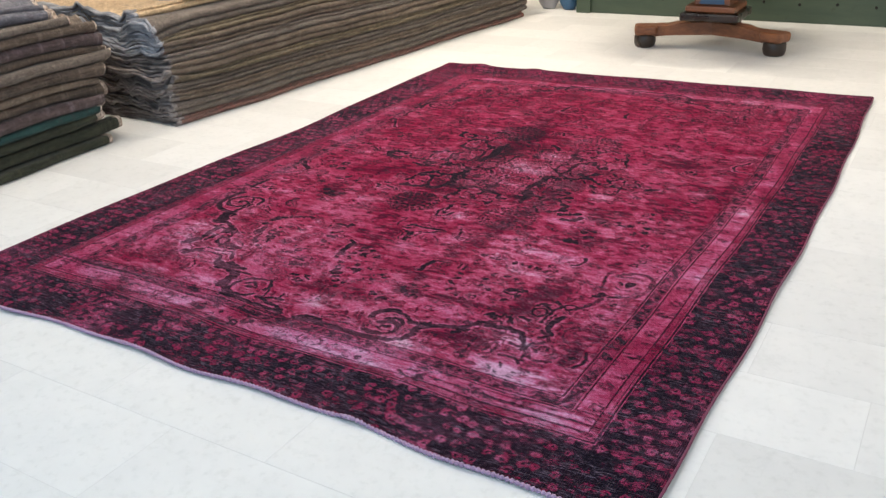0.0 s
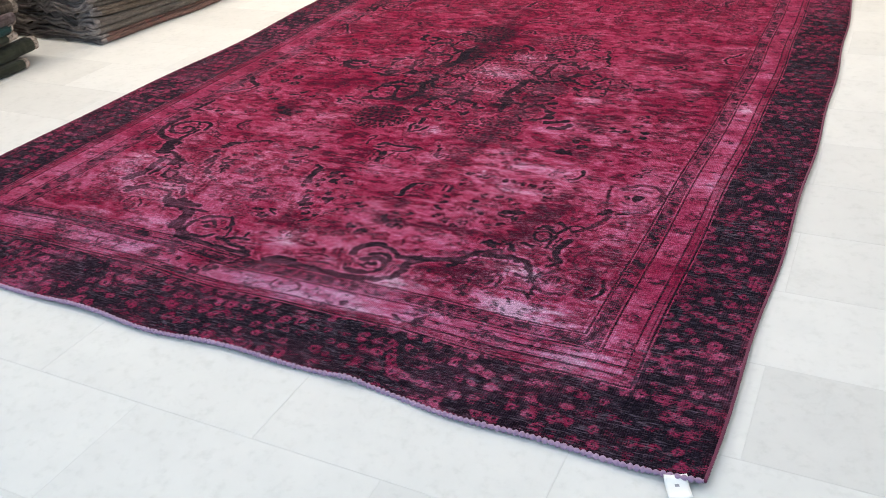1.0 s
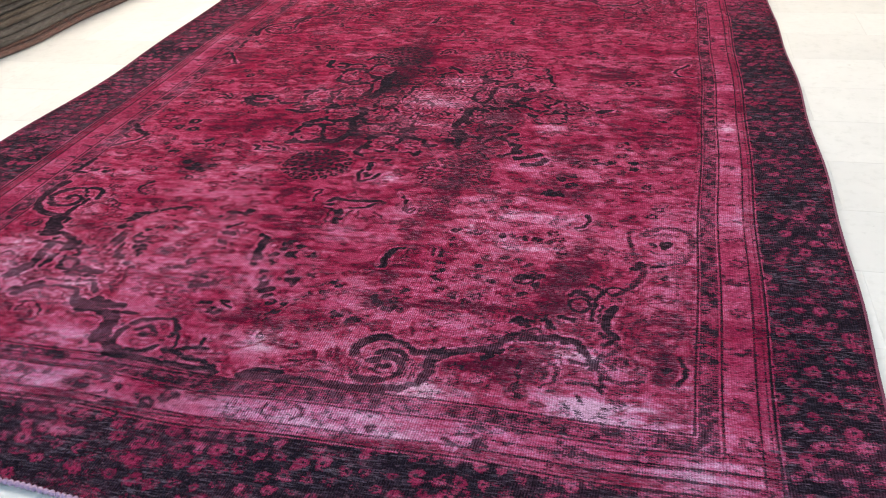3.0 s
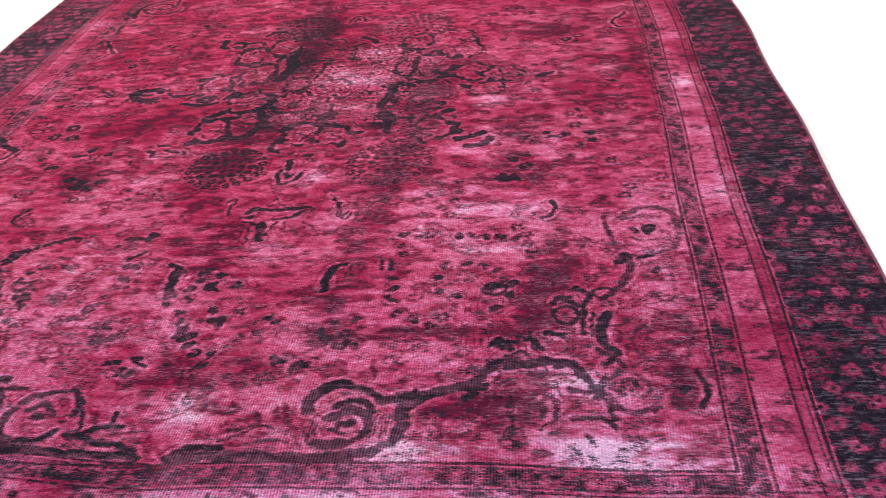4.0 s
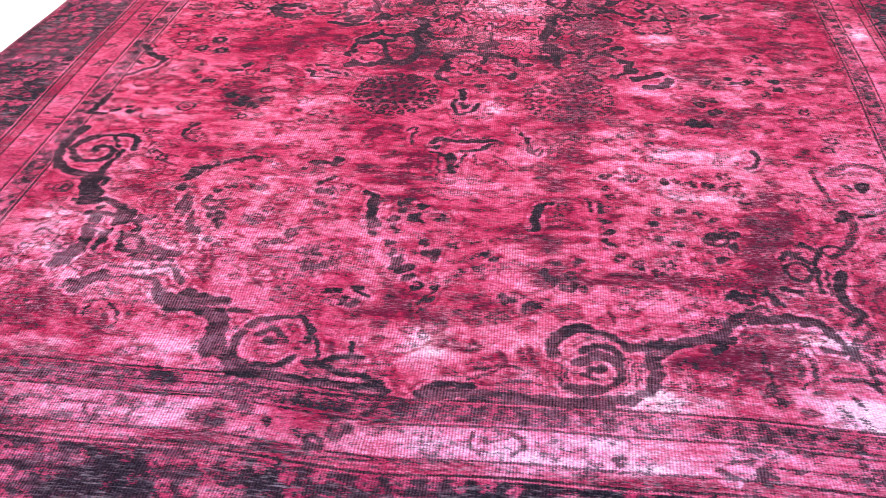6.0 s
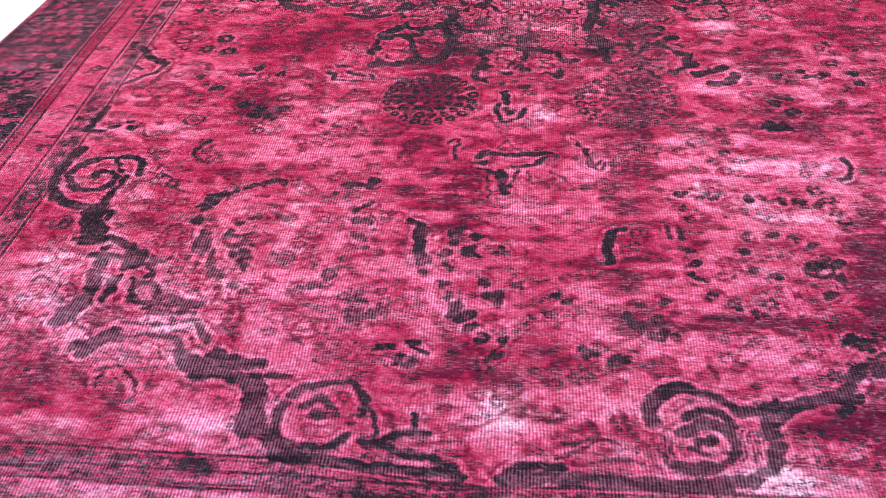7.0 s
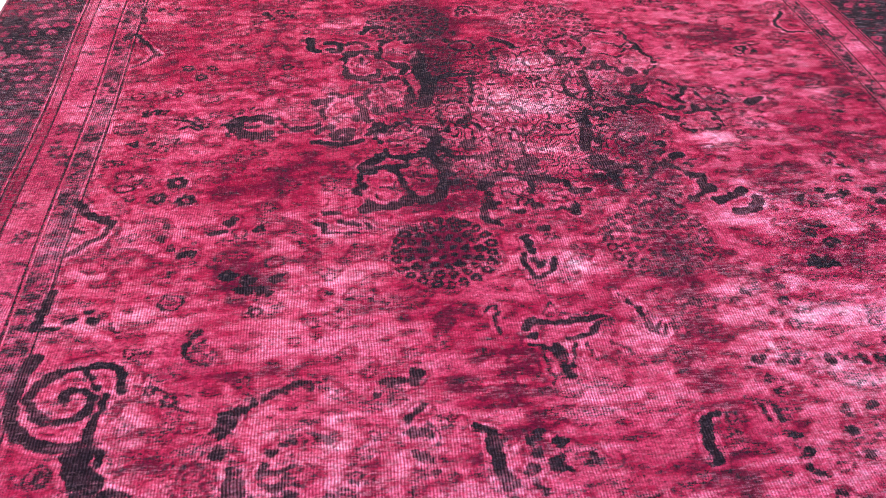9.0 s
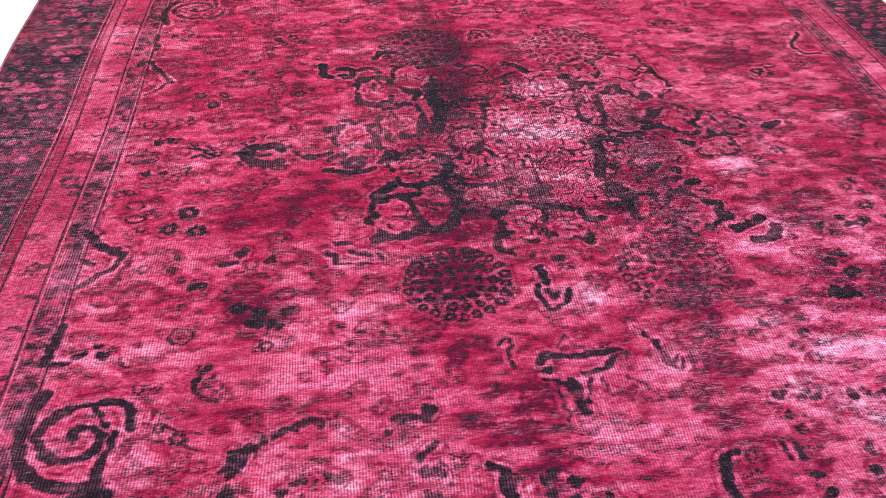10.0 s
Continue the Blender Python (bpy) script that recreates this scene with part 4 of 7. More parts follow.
SPIRAL_WEST = [
    ("line", "navy", 0.015, 1, (-2.059, 1.102), (-2.067, 1.141), (-2.085, 1.160), (-2.131, 1.161), (-2.173, 1.151)),
    ("line", "navy", 0.020, 1, (-2.173, 1.151), (-2.202, 1.126), (-2.215, 1.095)),
    ("line", "navy", 0.015, 1, (-2.215, 1.095), (-2.199, 1.065), (-2.170, 1.047), (-2.131, 1.047), (-2.109, 1.063)),
    ("line", "navy", 0.014, 1, (-2.109, 1.063), (-2.105, 1.088), (-2.121, 1.106), (-2.147, 1.108), (-2.160, 1.099)),
    ("dot", "navy", (0.012, 0.017), 1, (-2.157, 1.084)),
    ("line", "navy", 0.009, 1, (-2.128, 1.156), (-2.116, 1.131), (-2.097, 1.108)),
    ("line", "navy", 0.011, 1, (-2.090, 1.093), (-2.090, 1.064), (-2.095, 1.038)),
    ("line", "navy", 0.016, 1, (-2.095, 1.038), (-2.098, 1.004), (-2.097, 0.986)),
    ("line", "navy", 0.014, 1, (-2.082, 0.987), (-2.071, 0.971), (-2.070, 0.952)),
    ("line", "wine", 0.006, 1, (-2.054, 1.169), (-2.029, 1.130), (-2.029, 1.089), (-2.040, 1.076)),
]
SPIRAL_WEST_MORE = [
    ("line", "wine", 0.005, 1, (-2.164, 1.182), (-2.127, 1.189), (-2.085, 1.196)),
    ("line", "wine", 0.005, 1, (-2.174, 1.021), (-2.141, 1.029), (-2.117, 1.030)),
    ("line", "wine", 0.007, 1, (-2.075, 1.067), (-2.059, 1.078), (-2.011, 1.068), (-1.975, 1.057), (-1.956, 1.032), (-1.956, 1.002)),
    ("line", "wine", 0.006, 1, (-2.058, 1.038), (-2.038, 1.050), (-2.001, 1.047), (-1.975, 1.030)),
    ("line", "wine", 0.005, 1, (-2.005, 1.025), (-2.003, 0.982), (-2.004, 0.958)),
    ("line", "wine", 0.005, 1, (-1.991, 1.024), (-1.981, 0.989), (-1.981, 0.962)),
    ("line", "wine", 0.006, 1, (-2.033, 0.972), (-2.005, 0.948), (-1.969, 0.938), (-1.945, 0.952)),
    ("ring", "wine", (0.032, 0.030, 0.006), 1, (-1.919, 0.914)),
    ("ring", "wine", (0.017, 0.016, 0.005), 1, (-1.919, 0.914)),
    ("line", "navy", 0.006, 0.7, (-2.008, 1.097), (-1.978, 1.085), (-1.945, 1.079)),
]
SPIRAL_WEST_REST = [
    ("line", "navy", 0.006, 0.6, (-1.986, 1.071), (-1.954, 1.048), (-1.932, 1.038)),
    ("dot", "navy", (0.012, 0.009), 0.5, (-1.933, 1.007)),
    ("line", "navy", 0.010, 0.75, (-1.944, 1.227), (-1.962, 1.209), (-1.968, 1.185), (-1.953, 1.162), (-1.927, 1.147)),
    ("line", "wine", 0.006, 1, (-1.950, 1.213), (-1.940, 1.185), (-1.916, 1.165)),
]
ROSES_WEST = [
    ("ring", "navy", (0.022, 0.020, 0.006), 0.8, (-2.162, 0.937)),
    ("line", "navy", 0.008, 0.8, (-2.147, 0.774), (-2.129, 0.783), (-2.101, 0.767)),
    ("line", "navy", 0.008, 0.7, (-2.092, 0.788), (-2.089, 0.762), (-2.089, 0.743)),
    ("line", "navy", 0.015, 0.85, (-2.069, 0.889), (-2.048, 0.897), (-2.016, 0.882), (-1.989, 0.855)),
    ("dot", "navy", (0.012, 0.010), 0.8, (-2.046, 0.869)),
    ("line", "navy", 0.017, 0.85, (-1.994, 0.864), (-1.984, 0.834), (-1.988, 0.811)),
    ("line", "navy", 0.012, 0.8, (-2.051, 0.851), (-2.037, 0.827), (-2.038, 0.802)),
    ("line", "navy", 0.011, 0.8, (-2.039, 0.799), (-2.030, 0.776), (-2.012, 0.756)),
    ("line", "navy", 0.010, 0.8, (-1.995, 0.789), (-1.996, 0.759), (-1.996, 0.730)),
    ("line", "wine", 0.009, 1, (-2.008, 0.824), (-2.023, 0.837), (-2.023, 0.814), (-2.005, 0.799)),
    ("dot", "navy", (0.011, 0.014), 0.9, (-1.929, 0.793)),
    ("line", "navy", 0.009, 0.9, (-1.943, 0.819), (-1.925, 0.800), (-1.923, 0.781)),
]
ROSES_WEST_MORE = [
    ("ring", "navy", (0.026, 0.020, 0.009), 0.9, (-1.922, 0.749)),
    ("ring", "wine", (0.012, 0.010, 0.006), 1, (-1.922, 0.749)),
    ("line", "navy", 0.011, 0.9, (-1.900, 0.730), (-1.886, 0.741), (-1.862, 0.737), (-1.837, 0.725), (-1.826, 0.730)),
    ("line", "navy", 0.009, 0.9, (-1.908, 0.708), (-1.887, 0.708), (-1.857, 0.704), (-1.835, 0.712)),
    ("dot", "wine", (0.015, 0.011), 1, (-1.880, 0.724)),
    ("line", "navy", 0.009, 0.8, (-1.939, 0.844), (-1.919, 0.834), (-1.910, 0.845)),
    ("dot", "navy", (0.009, 0.008), 0.8, (-1.893, 0.783)),
    ("dot", "navy", (0.011, 0.009), 0.7, (-1.831, 0.759)),
    ("line", "wine", 0.007, 1, (-1.879, 0.813), (-1.846, 0.786), (-1.823, 0.748)),
    ("line", "wine", 0.009, 1, (-1.802, 0.773), (-1.791, 0.745), (-1.801, 0.709)),
    ("line", "wine", 0.008, 1, (-1.774, 0.744), (-1.755, 0.714), (-1.763, 0.680)),
    ("line", "wine", 0.009, 1, (-1.756, 0.753), (-1.738, 0.715), (-1.740, 0.678)),
]
ROSES_WEST_REST = [
    ("ring", "wine", (0.026, 0.022, 0.007), 1, (-1.923, 0.916)),
    ("ring", "wine", (0.013, 0.011, 0.005), 1, (-1.923, 0.916)),
    ("line", "wine", 0.008, 1, (-1.962, 0.902), (-1.936, 0.877), (-1.897, 0.874)),
    ("line", "navy", 0.012, 0.9, (-1.866, 0.921), (-1.871, 0.890), (-1.851, 0.870)),
    ("line", "navy", 0.012, 0.9, (-1.817, 0.927), (-1.819, 0.892), (-1.792, 0.880), (-1.778, 0.901)),
    ("line", "navy", 0.011, 0.9, (-1.795, 0.865), (-1.769, 0.849), (-1.763, 0.821)),
    ("line", "navy", 0.010, 0.8, (-1.833, 0.869), (-1.832, 0.835), (-1.815, 0.820)),
    ("line", "navy", 0.009, 0.85, (-1.807, 0.680), (-1.790, 0.651), (-1.775, 0.637)),
    ("dot", "navy", (0.013, 0.009), 0.8, (-1.854, 0.685)),
    ("dot", "navy", (0.011, 0.010), 0.8, (-1.833, 0.660)),
    ("line", "wine", 0.007, 1, (-1.789, 0.676), (-1.765, 0.649), (-1.749, 0.625)),
    ("line", "wine", 0.008, 1, (-1.747, 0.665), (-1.731, 0.640)),
    ("dot", "navy", (0.012, 0.010), 0.8, (-1.754, 0.620)),
]
ROSES_WEST_LAST = [
    ("line", "navy", 0.014, 0.85, (-2.062, 0.698), (-2.041, 0.712), (-2.012, 0.716)),
    ("line", "navy", 0.009, 0.7, (-2.034, 0.688), (-2.011, 0.662), (-1.982, 0.645)),
    ("line", "wine", 0.008, 1, (-1.968, 0.810), (-1.947, 0.801), (-1.949, 0.769), (-1.958, 0.756)),
    ("line", "wine", 0.007, 1, (-1.973, 0.734), (-1.957, 0.712), (-1.937, 0.694)),
]
ROSES_MID = [
    ("flower", "navy", 0.017, 0.9, (-1.602, 0.813)),
    ("dot", "navy", (0.013, 0.008), 0.8, (-1.626, 0.781)),
    ("dot", "navy", (0.011, 0.010), 0.8, (-1.650, 0.774)),
    ("dot", "navy", (0.013, 0.010), 0.7, (-1.683, 0.856)),
    ("dot", "navy", (0.012, 0.010), 0.7, (-1.652, 0.884)),
    ("dot", "navy", (0.014, 0.008), 0.7, (-1.637, 0.840), (-1.586, 0.829)),
    ("dot", "navy", (0.016, 0.013), 0.8, (-1.542, 0.720)),
    ("dot", "navy", (0.012, 0.011), 0.8, (-1.534, 0.698), (-1.551, 0.705)),
    ("dot", "navy", (0.013, 0.011), 0.8, (-1.502, 0.729)),
    ("flower", "navy", 0.018, 0.7, (-1.492, 0.746)),
    ("line", "navy", 0.007, 0.6, (-1.568, 0.765), (-1.544, 0.774), (-1.509, 0.771)),
    ("flower", "navy", 0.015, 0.6, (-1.564, 0.759)),
    ("ring", "wine", (0.030, 0.020, 0.008), 1, (-1.630, 0.691)),
    ("line", "wine", 0.008, 1, (-1.598, 0.703), (-1.581, 0.687), (-1.587, 0.662)),
    ("line", "wine", 0.009, 1, (-1.556, 0.655), (-1.531, 0.637), (-1.514, 0.611)),
    ("dot", "navy", (0.014, 0.009), 0.6, (-1.478, 0.646)),
]
ROSES_MID_MORE = [
    ("dot", "navy", (0.010, 0.008), 0.7, (-1.450, 0.625)),
    ("dot", "navy", (0.011, 0.013), 0.7, (-1.431, 0.617)),
    ("line", "navy", 0.008, 0.6, (-1.437, 0.665), (-1.434, 0.648), (-1.415, 0.637)),
    ("line", "wine", 0.010, 1, (-1.588, 0.643), (-1.564, 0.620), (-1.540, 0.611)),
    ("dot", "navy", (0.015, 0.014), 0.8, (-1.355, 0.889)),
]
ARCH_WEST = [
    ("dot", "navy", (0.013, 0.014), 0.8, (-1.750, 1.085), (-1.768, 1.088), (-1.786, 1.080)),
    ("dot", "navy", (0.015, 0.015), 0.7, (-1.728, 1.084)),
    ("dot", "navy", (0.016, 0.013), 0.9, (-1.809, 1.073), (-1.833, 1.058), (-1.856, 1.037)),
    ("dot", "navy", (0.020, 0.020), 1, (-1.879, 1.025)),
    ("dot", "navy", (0.019, 0.016), 1, (-1.894, 0.995)),
    ("dot", "navy", (0.016, 0.020), 1, (-1.891, 0.963)),
    ("dot", "navy", (0.012, 0.011), 0.7, (-1.864, 0.937)),
    ("dot", "navy", (0.018, 0.014), 0.85, (-1.810, 0.951)),
    ("line", "navy", 0.013, 0.8, (-1.817, 0.911), (-1.792, 0.914), (-1.768, 0.921)),
    ("dot", "navy", (0.012, 0.024), 0.8, (-1.767, 0.892), (-1.767, 0.844)),
    ("dot", "navy", (0.018, 0.020), 0.8, (-1.859, 0.893), (-1.864, 0.872)),
    ("line", "navy", 0.014, 0.8, (-1.854, 0.915), (-1.849, 0.852)),
    ("dot", "navy", (0.018, 0.016), 0.8, (-1.827, 0.825), (-1.809, 0.811)),
    ("dot", "navy", (0.022, 0.018), 1, (-1.779, 0.851)),
]
ARCH_WEST_MORE = [
    ("line", "navy", 0.012, 1, (-1.778, 0.871), (-1.755, 0.857)),
    ("dot", "navy", (0.018, 0.014), 0.7, (-1.778, 0.973), (-1.725, 0.972), (-1.710, 0.972)),
    ("dot", "navy", (0.018, 0.014), 0.7, (-1.707, 0.864), (-1.692, 0.864), (-1.693, 0.843)),
    ("line", "navy", 0.012, 0.5, (-1.961, 1.159), (-1.947, 1.186), (-1.935, 1.208)),
    ("line", "navy", 0.012, 0.5, (-1.963, 1.177), (-1.944, 1.150), (-1.924, 1.146)),
]
STEM_WEST = [
    ("line", "navy", 0.013, 1, (-2.085, 0.879), (-2.039, 0.896), (-1.996, 0.874), (-1.964, 0.852)),
    ("line", "navy", 0.012, 1, (-2.063, 0.846), (-2.012, 0.845), (-1.972, 0.845)),
    ("line", "navy", 0.024, 1, (-1.990, 0.859), (-1.962, 0.846), (-1.969, 0.823)),
    ("line", "navy", 0.010, 1, (-1.940, 0.846), (-1.931, 0.826), (-1.961, 0.830)),
    ("line", "navy", 0.022, 1, (-2.036, 0.827), (-2.032, 0.787), (-2.029, 0.764)),
    ("line", "navy", 0.013, 1, (-1.987, 0.790), (-1.987, 0.755)),
    ("dot", "navy", (0.010, 0.010), 1, (-2.040, 0.868)),
    ("line", "navy", 0.026, 1, (-2.029, 0.785), (-2.024, 0.752), (-2.032, 0.719)),
    ("line", "navy", 0.034, 1, (-2.029, 0.719), (-2.052, 0.678)),
    ("line", "navy", 0.012, 1, (-1.992, 0.774), (-1.992, 0.725)),
    ("ring", "navy", (0.026, 0.026, 0.010), 1, (-1.928, 0.749)),
    ("line", "navy", 0.010, 1, (-1.955, 0.784), (-1.945, 0.732)),
]
STEM_WEST_MORE = [
    ("line", "navy", 0.012, 1, (-1.912, 0.710), (-1.897, 0.723), (-1.867, 0.718)),
    ("line", "navy", 0.018, 1, (-1.867, 0.724), (-1.813, 0.724)),
    ("line", "navy", 0.007, 1, (-1.904, 0.700), (-1.872, 0.701)),
    ("line", "navy", 0.010, 1, (-1.847, 0.705), (-1.821, 0.705)),
    ("line", "navy", 0.020, 1, (-2.002, 0.617), (-1.976, 0.624), (-1.945, 0.655)),
    ("line", "navy", 0.016, 1, (-1.983, 0.599), (-1.961, 0.620), (-1.941, 0.642)),
    ("line", "navy", 0.006, 0.9, (-1.938, 0.675), (-1.856, 0.677), (-1.805, 0.691)),
    ("line", "navy", 0.007, 1, (-1.928, 0.642), (-1.867, 0.649), (-1.829, 0.643)),
]
STEM_FORK = [
    ("line", "navy", 0.014, 1, (-1.828, 0.638), (-1.809, 0.606), (-1.789, 0.595)),
    ("line", "navy", 0.034, 1, (-1.795, 0.596), (-1.758, 0.585), (-1.751, 0.611)),
    ("line", "navy", 0.032, 1, (-1.768, 0.568), (-1.739, 0.580), (-1.706, 0.565)),
    ("line", "navy", 0.020, 1, (-1.716, 0.570), (-1.678, 0.550)),
    ("line", "navy", 0.012, 1, (-1.799, 0.668), (-1.773, 0.641)),
    ("line", "navy", 0.020, 1, (-1.727, 0.604), (-1.702, 0.595), (-1.671, 0.594)),
    ("line", "navy", 0.034, 1, (-1.684, 0.560), (-1.669, 0.536), (-1.669, 0.503), (-1.666, 0.466)),
    ("line", "navy", 0.016, 0.8, (-1.657, 0.572), (-1.623, 0.574)),
    ("line", "navy", 0.006, 0.8, (-1.942, 0.564), (-1.912, 0.580), (-1.881, 0.564), (-1.862, 0.530), (-1.866, 0.500)),
    ("line", "navy", 0.006, 0.7, (-1.935, 0.570), (-1.932, 0.534)),
    ("line", "wine", 0.012, 1, (-1.897, 0.550), (-1.880, 0.511), (-1.895, 0.500)),
]
STEM_FORK_MORE = [
    ("line", "navy", 0.006, 0.5, (-2.149, 0.760), (-2.120, 0.765), (-2.081, 0.735), (-2.097, 0.702)),
    ("line", "wine", 0.010, 1, (-2.036, 0.606), (-2.040, 0.580), (-2.015, 0.550)),
    ("line", "wine", 0.012, 1, (-1.683, 0.723), (-1.626, 0.711), (-1.592, 0.665)),
    ("line", "wine", 0.010, 1, (-1.625, 0.705), (-1.641, 0.665), (-1.611, 0.638)),
    ("dot", "navy", (0.014, 0.016), 0.8, (-1.767, 0.773), (-1.744, 0.754)),
    ("line", "wine", 0.010, 1, (-1.757, 0.724), (-1.756, 0.677), (-1.724, 0.655)),
]
CROWN_WEST = [
    ("line", "navy", 0.013, 1, (-1.354, 1.188), (-1.331, 1.205), (-1.286, 1.197), (-1.205, 1.204)),
    ("dot", "navy", (0.016, 0.014), 1, (-1.342, 1.169)),
    ("line", "navy", 0.009, 1, (-1.348, 1.143), (-1.310, 1.133)),
    ("line", "navy", 0.011, 1, (-1.277, 1.150), (-1.232, 1.167), (-1.213, 1.186)),
    ("line", "navy", 0.019, 0.8, (-1.304, 1.135), (-1.293, 1.064)),
    ("line", "navy", 0.009, 0.7, (-1.271, 1.141), (-1.284, 1.083)),
    ("line", "navy", 0.008, 0.6, (-1.250, 1.134), (-1.241, 1.096)),
    ("line", "navy", 0.005, 0.7, (-1.201, 1.141), (-1.170, 1.114), (-1.156, 1.077)),
    ("line", "navy", 0.005, 0.7, (-1.308, 1.225), (-1.294, 1.253), (-1.280, 1.225), (-1.241, 1.209)),
    ("line", "navy", 0.007, 0.7, (-1.332, 1.132), (-1.322, 1.051)),
    ("line", "wine", 0.007, 1, (-1.376, 1.145), (-1.397, 1.103), (-1.386, 1.053)),
]
POINT_MARKS = [
    ("line", "navy", 0.011, 1, (-1.473, 0.970), (-1.450, 0.963)),
    ("line", "navy", 0.021, 1, (-1.449, 0.957), (-1.448, 0.909), (-1.442, 0.863)),
    ("line", "navy", 0.010, 1, (-1.067, 0.963), (-1.087, 0.958)),
    ("line", "navy", 0.019, 1, (-1.091, 0.949), (-1.100, 0.912), (-1.098, 0.870)),
    ("dot", "navy", (0.015, 0.013), 1, (-1.613, 1.080), (-1.590, 1.081)),
    ("dot", "navy", (0.019, 0.017), 1, (-1.565, 1.088)),
    ("dot", "navy", (0.012, 0.010), 0.9, (-1.631, 1.052)),
    ("line", "navy", 0.011, 0.9, (-1.556, 1.027), (-1.573, 1.008)),
    ("dot", "navy", (0.012, 0.010), 0.8, (-1.582, 0.998)),
    ("dot", "navy", (0.016, 0.014), 0.8, (-1.558, 0.962), (-1.571, 0.970)),
    ("dot", "navy", (0.014, 0.013), 0.8, (-1.570, 0.925), (-1.554, 0.918)),
    ("line", "navy", 0.006, 0.7, (-1.551, 0.992), (-1.533, 0.962), (-1.536, 0.939)),
    ("dot", "navy", (0.012, 0.010), 0.7, (-1.551, 0.887), (-1.571, 0.883), (-1.582, 0.856)),
    ("dot", "navy", (0.024, 0.014), 0.9, (-1.352, 0.884)),
]
POINT_MARKS_MORE = [
    ("dot", "navy", (0.014, 0.016), 0.8, (-1.435, 0.942), (-1.384, 0.945), (-1.382, 0.918)),
    ("dot", "navy", (0.016, 0.014), 0.8, (-1.398, 0.885), (-1.388, 0.847)),
    ("dot", "navy", (0.016, 0.016), 0.9, (-1.431, 0.854), (-1.440, 0.837)),
    ("dot", "navy", (0.018, 0.014), 0.8, (-1.339, 0.929), (-1.291, 0.893)),
]
POINT_BEADS = [
    ("dot", "navy", (0.013, 0.019), 1, (-1.365, 0.745), (-1.368, 0.727)),
    ("dot", "navy", (0.017, 0.018), 1, (-1.349, 0.720)),
    ("dot", "navy", (0.013, 0.012), 1, (-1.337, 0.697)),
    ("dot", "navy", (0.015, 0.015), 1, (-1.319, 0.674)),
    ("dot", "navy", (0.010, 0.016), 1, (-1.284, 0.663)),
    ("dot", "navy", (0.012, 0.013), 0.9, (-1.262, 0.690)),
    ("dot", "navy", (0.014, 0.013), 0.7, (-1.242, 0.715)),
    ("dot", "navy", (0.013, 0.022), 0.9, (-1.300, 0.634)),
    ("dot", "navy", (0.013, 0.015), 0.8, (-1.387, 0.770), (-1.392, 0.797)),
    ("dot", "navy", (0.020, 0.018), 0.8, (-1.301, 0.769)),
    ("dot", "navy", (0.015, 0.012), 0.7, (-1.322, 0.809), (-1.264, 0.800)),
    ("dot", "navy", (0.013, 0.018), 1, (-1.433, 0.662)),
    ("line", "navy", 0.007, 1, (-1.431, 0.648), (-1.422, 0.638), (-1.408, 0.632)),
    ("dot", "navy", (0.022, 0.012), 0.8, (-1.478, 0.642)),
    ("dot", "navy", (0.013, 0.012), 0.9, (-1.455, 0.619), (-1.431, 0.612)),
]
POINT_BEADS_MORE = [
    ("dot", "navy", (0.016, 0.012), 0.8, (-1.198, 0.781), (-1.176, 0.768)),
    ("dot", "navy", (0.014, 0.012), 0.7, (-1.211, 0.732), (-1.193, 0.735)),
    ("dot", "navy", (0.017, 0.012), 0.8, (-1.606, 0.807), (-1.621, 0.784)),
    ("dot", "navy", (0.015, 0.010), 0.7, (-1.639, 0.772), (-1.653, 0.768)),
]
SPRAY_BLOSSOMS = [
    ("dot", "navy", (0.014, 0.012), 0.75, (-1.540, 0.771), (-1.503, 0.771), (-1.548, 0.752), (-1.533, 0.744)),
    ("dot", "navy", (0.015, 0.014), 0.85, (-1.550, 0.703), (-1.527, 0.705), (-1.508, 0.722), (-1.493, 0.728)),
    ("dot", "navy", (0.014, 0.014), 0.85, (-1.075, 0.720), (-1.082, 0.729)),
    ("dot", "navy", (0.020, 0.016), 0.9, (-1.064, 0.706)),
    ("dot", "navy", (0.016, 0.016), 0.7, (-1.027, 0.722)),
    ("dot", "navy", (0.019, 0.017), 0.95, (-1.027, 0.691)),
    ("dot", "navy", (0.014, 0.014), 0.8, (-1.002, 0.689)),
    ("dot", "navy", (0.014, 0.024), 0.8, (-1.145, 0.648)),
    ("dot", "navy", (0.024, 0.012), 0.8, (-1.101, 0.630)),
    ("dot", "navy", (0.014, 0.016), 0.7, (-1.147, 0.601), (-1.120, 0.605)),
    ("dot", "navy", (0.020, 0.011), 0.8, (-1.055, 0.761), (-1.010, 0.767)),
    ("dot", "navy", (0.017, 0.013), 0.7, (-0.925, 0.785), (-0.893, 0.764), (-0.859, 0.748)),
    ("flower", "wine", 0.030, 1, (-1.028, 0.621)),
]
SPRAY_BLOSSOMS_MORE = [
    ("line", "wine", 0.010, 1, (-0.952, 0.647), (-0.952, 0.611), (-0.944, 0.591)),
    ("line", "wine", 0.010, 1, (-0.905, 0.653), (-0.921, 0.626), (-0.902, 0.631)),
    ("ring", "wine", (0.030, 0.026, 0.008), 1, (-1.621, 0.682)),
    ("flower", "wine", 0.020, 1, (-1.545, 0.632)),
    ("flower", "wine", 0.024, 1, (-1.508, 0.616)),
]
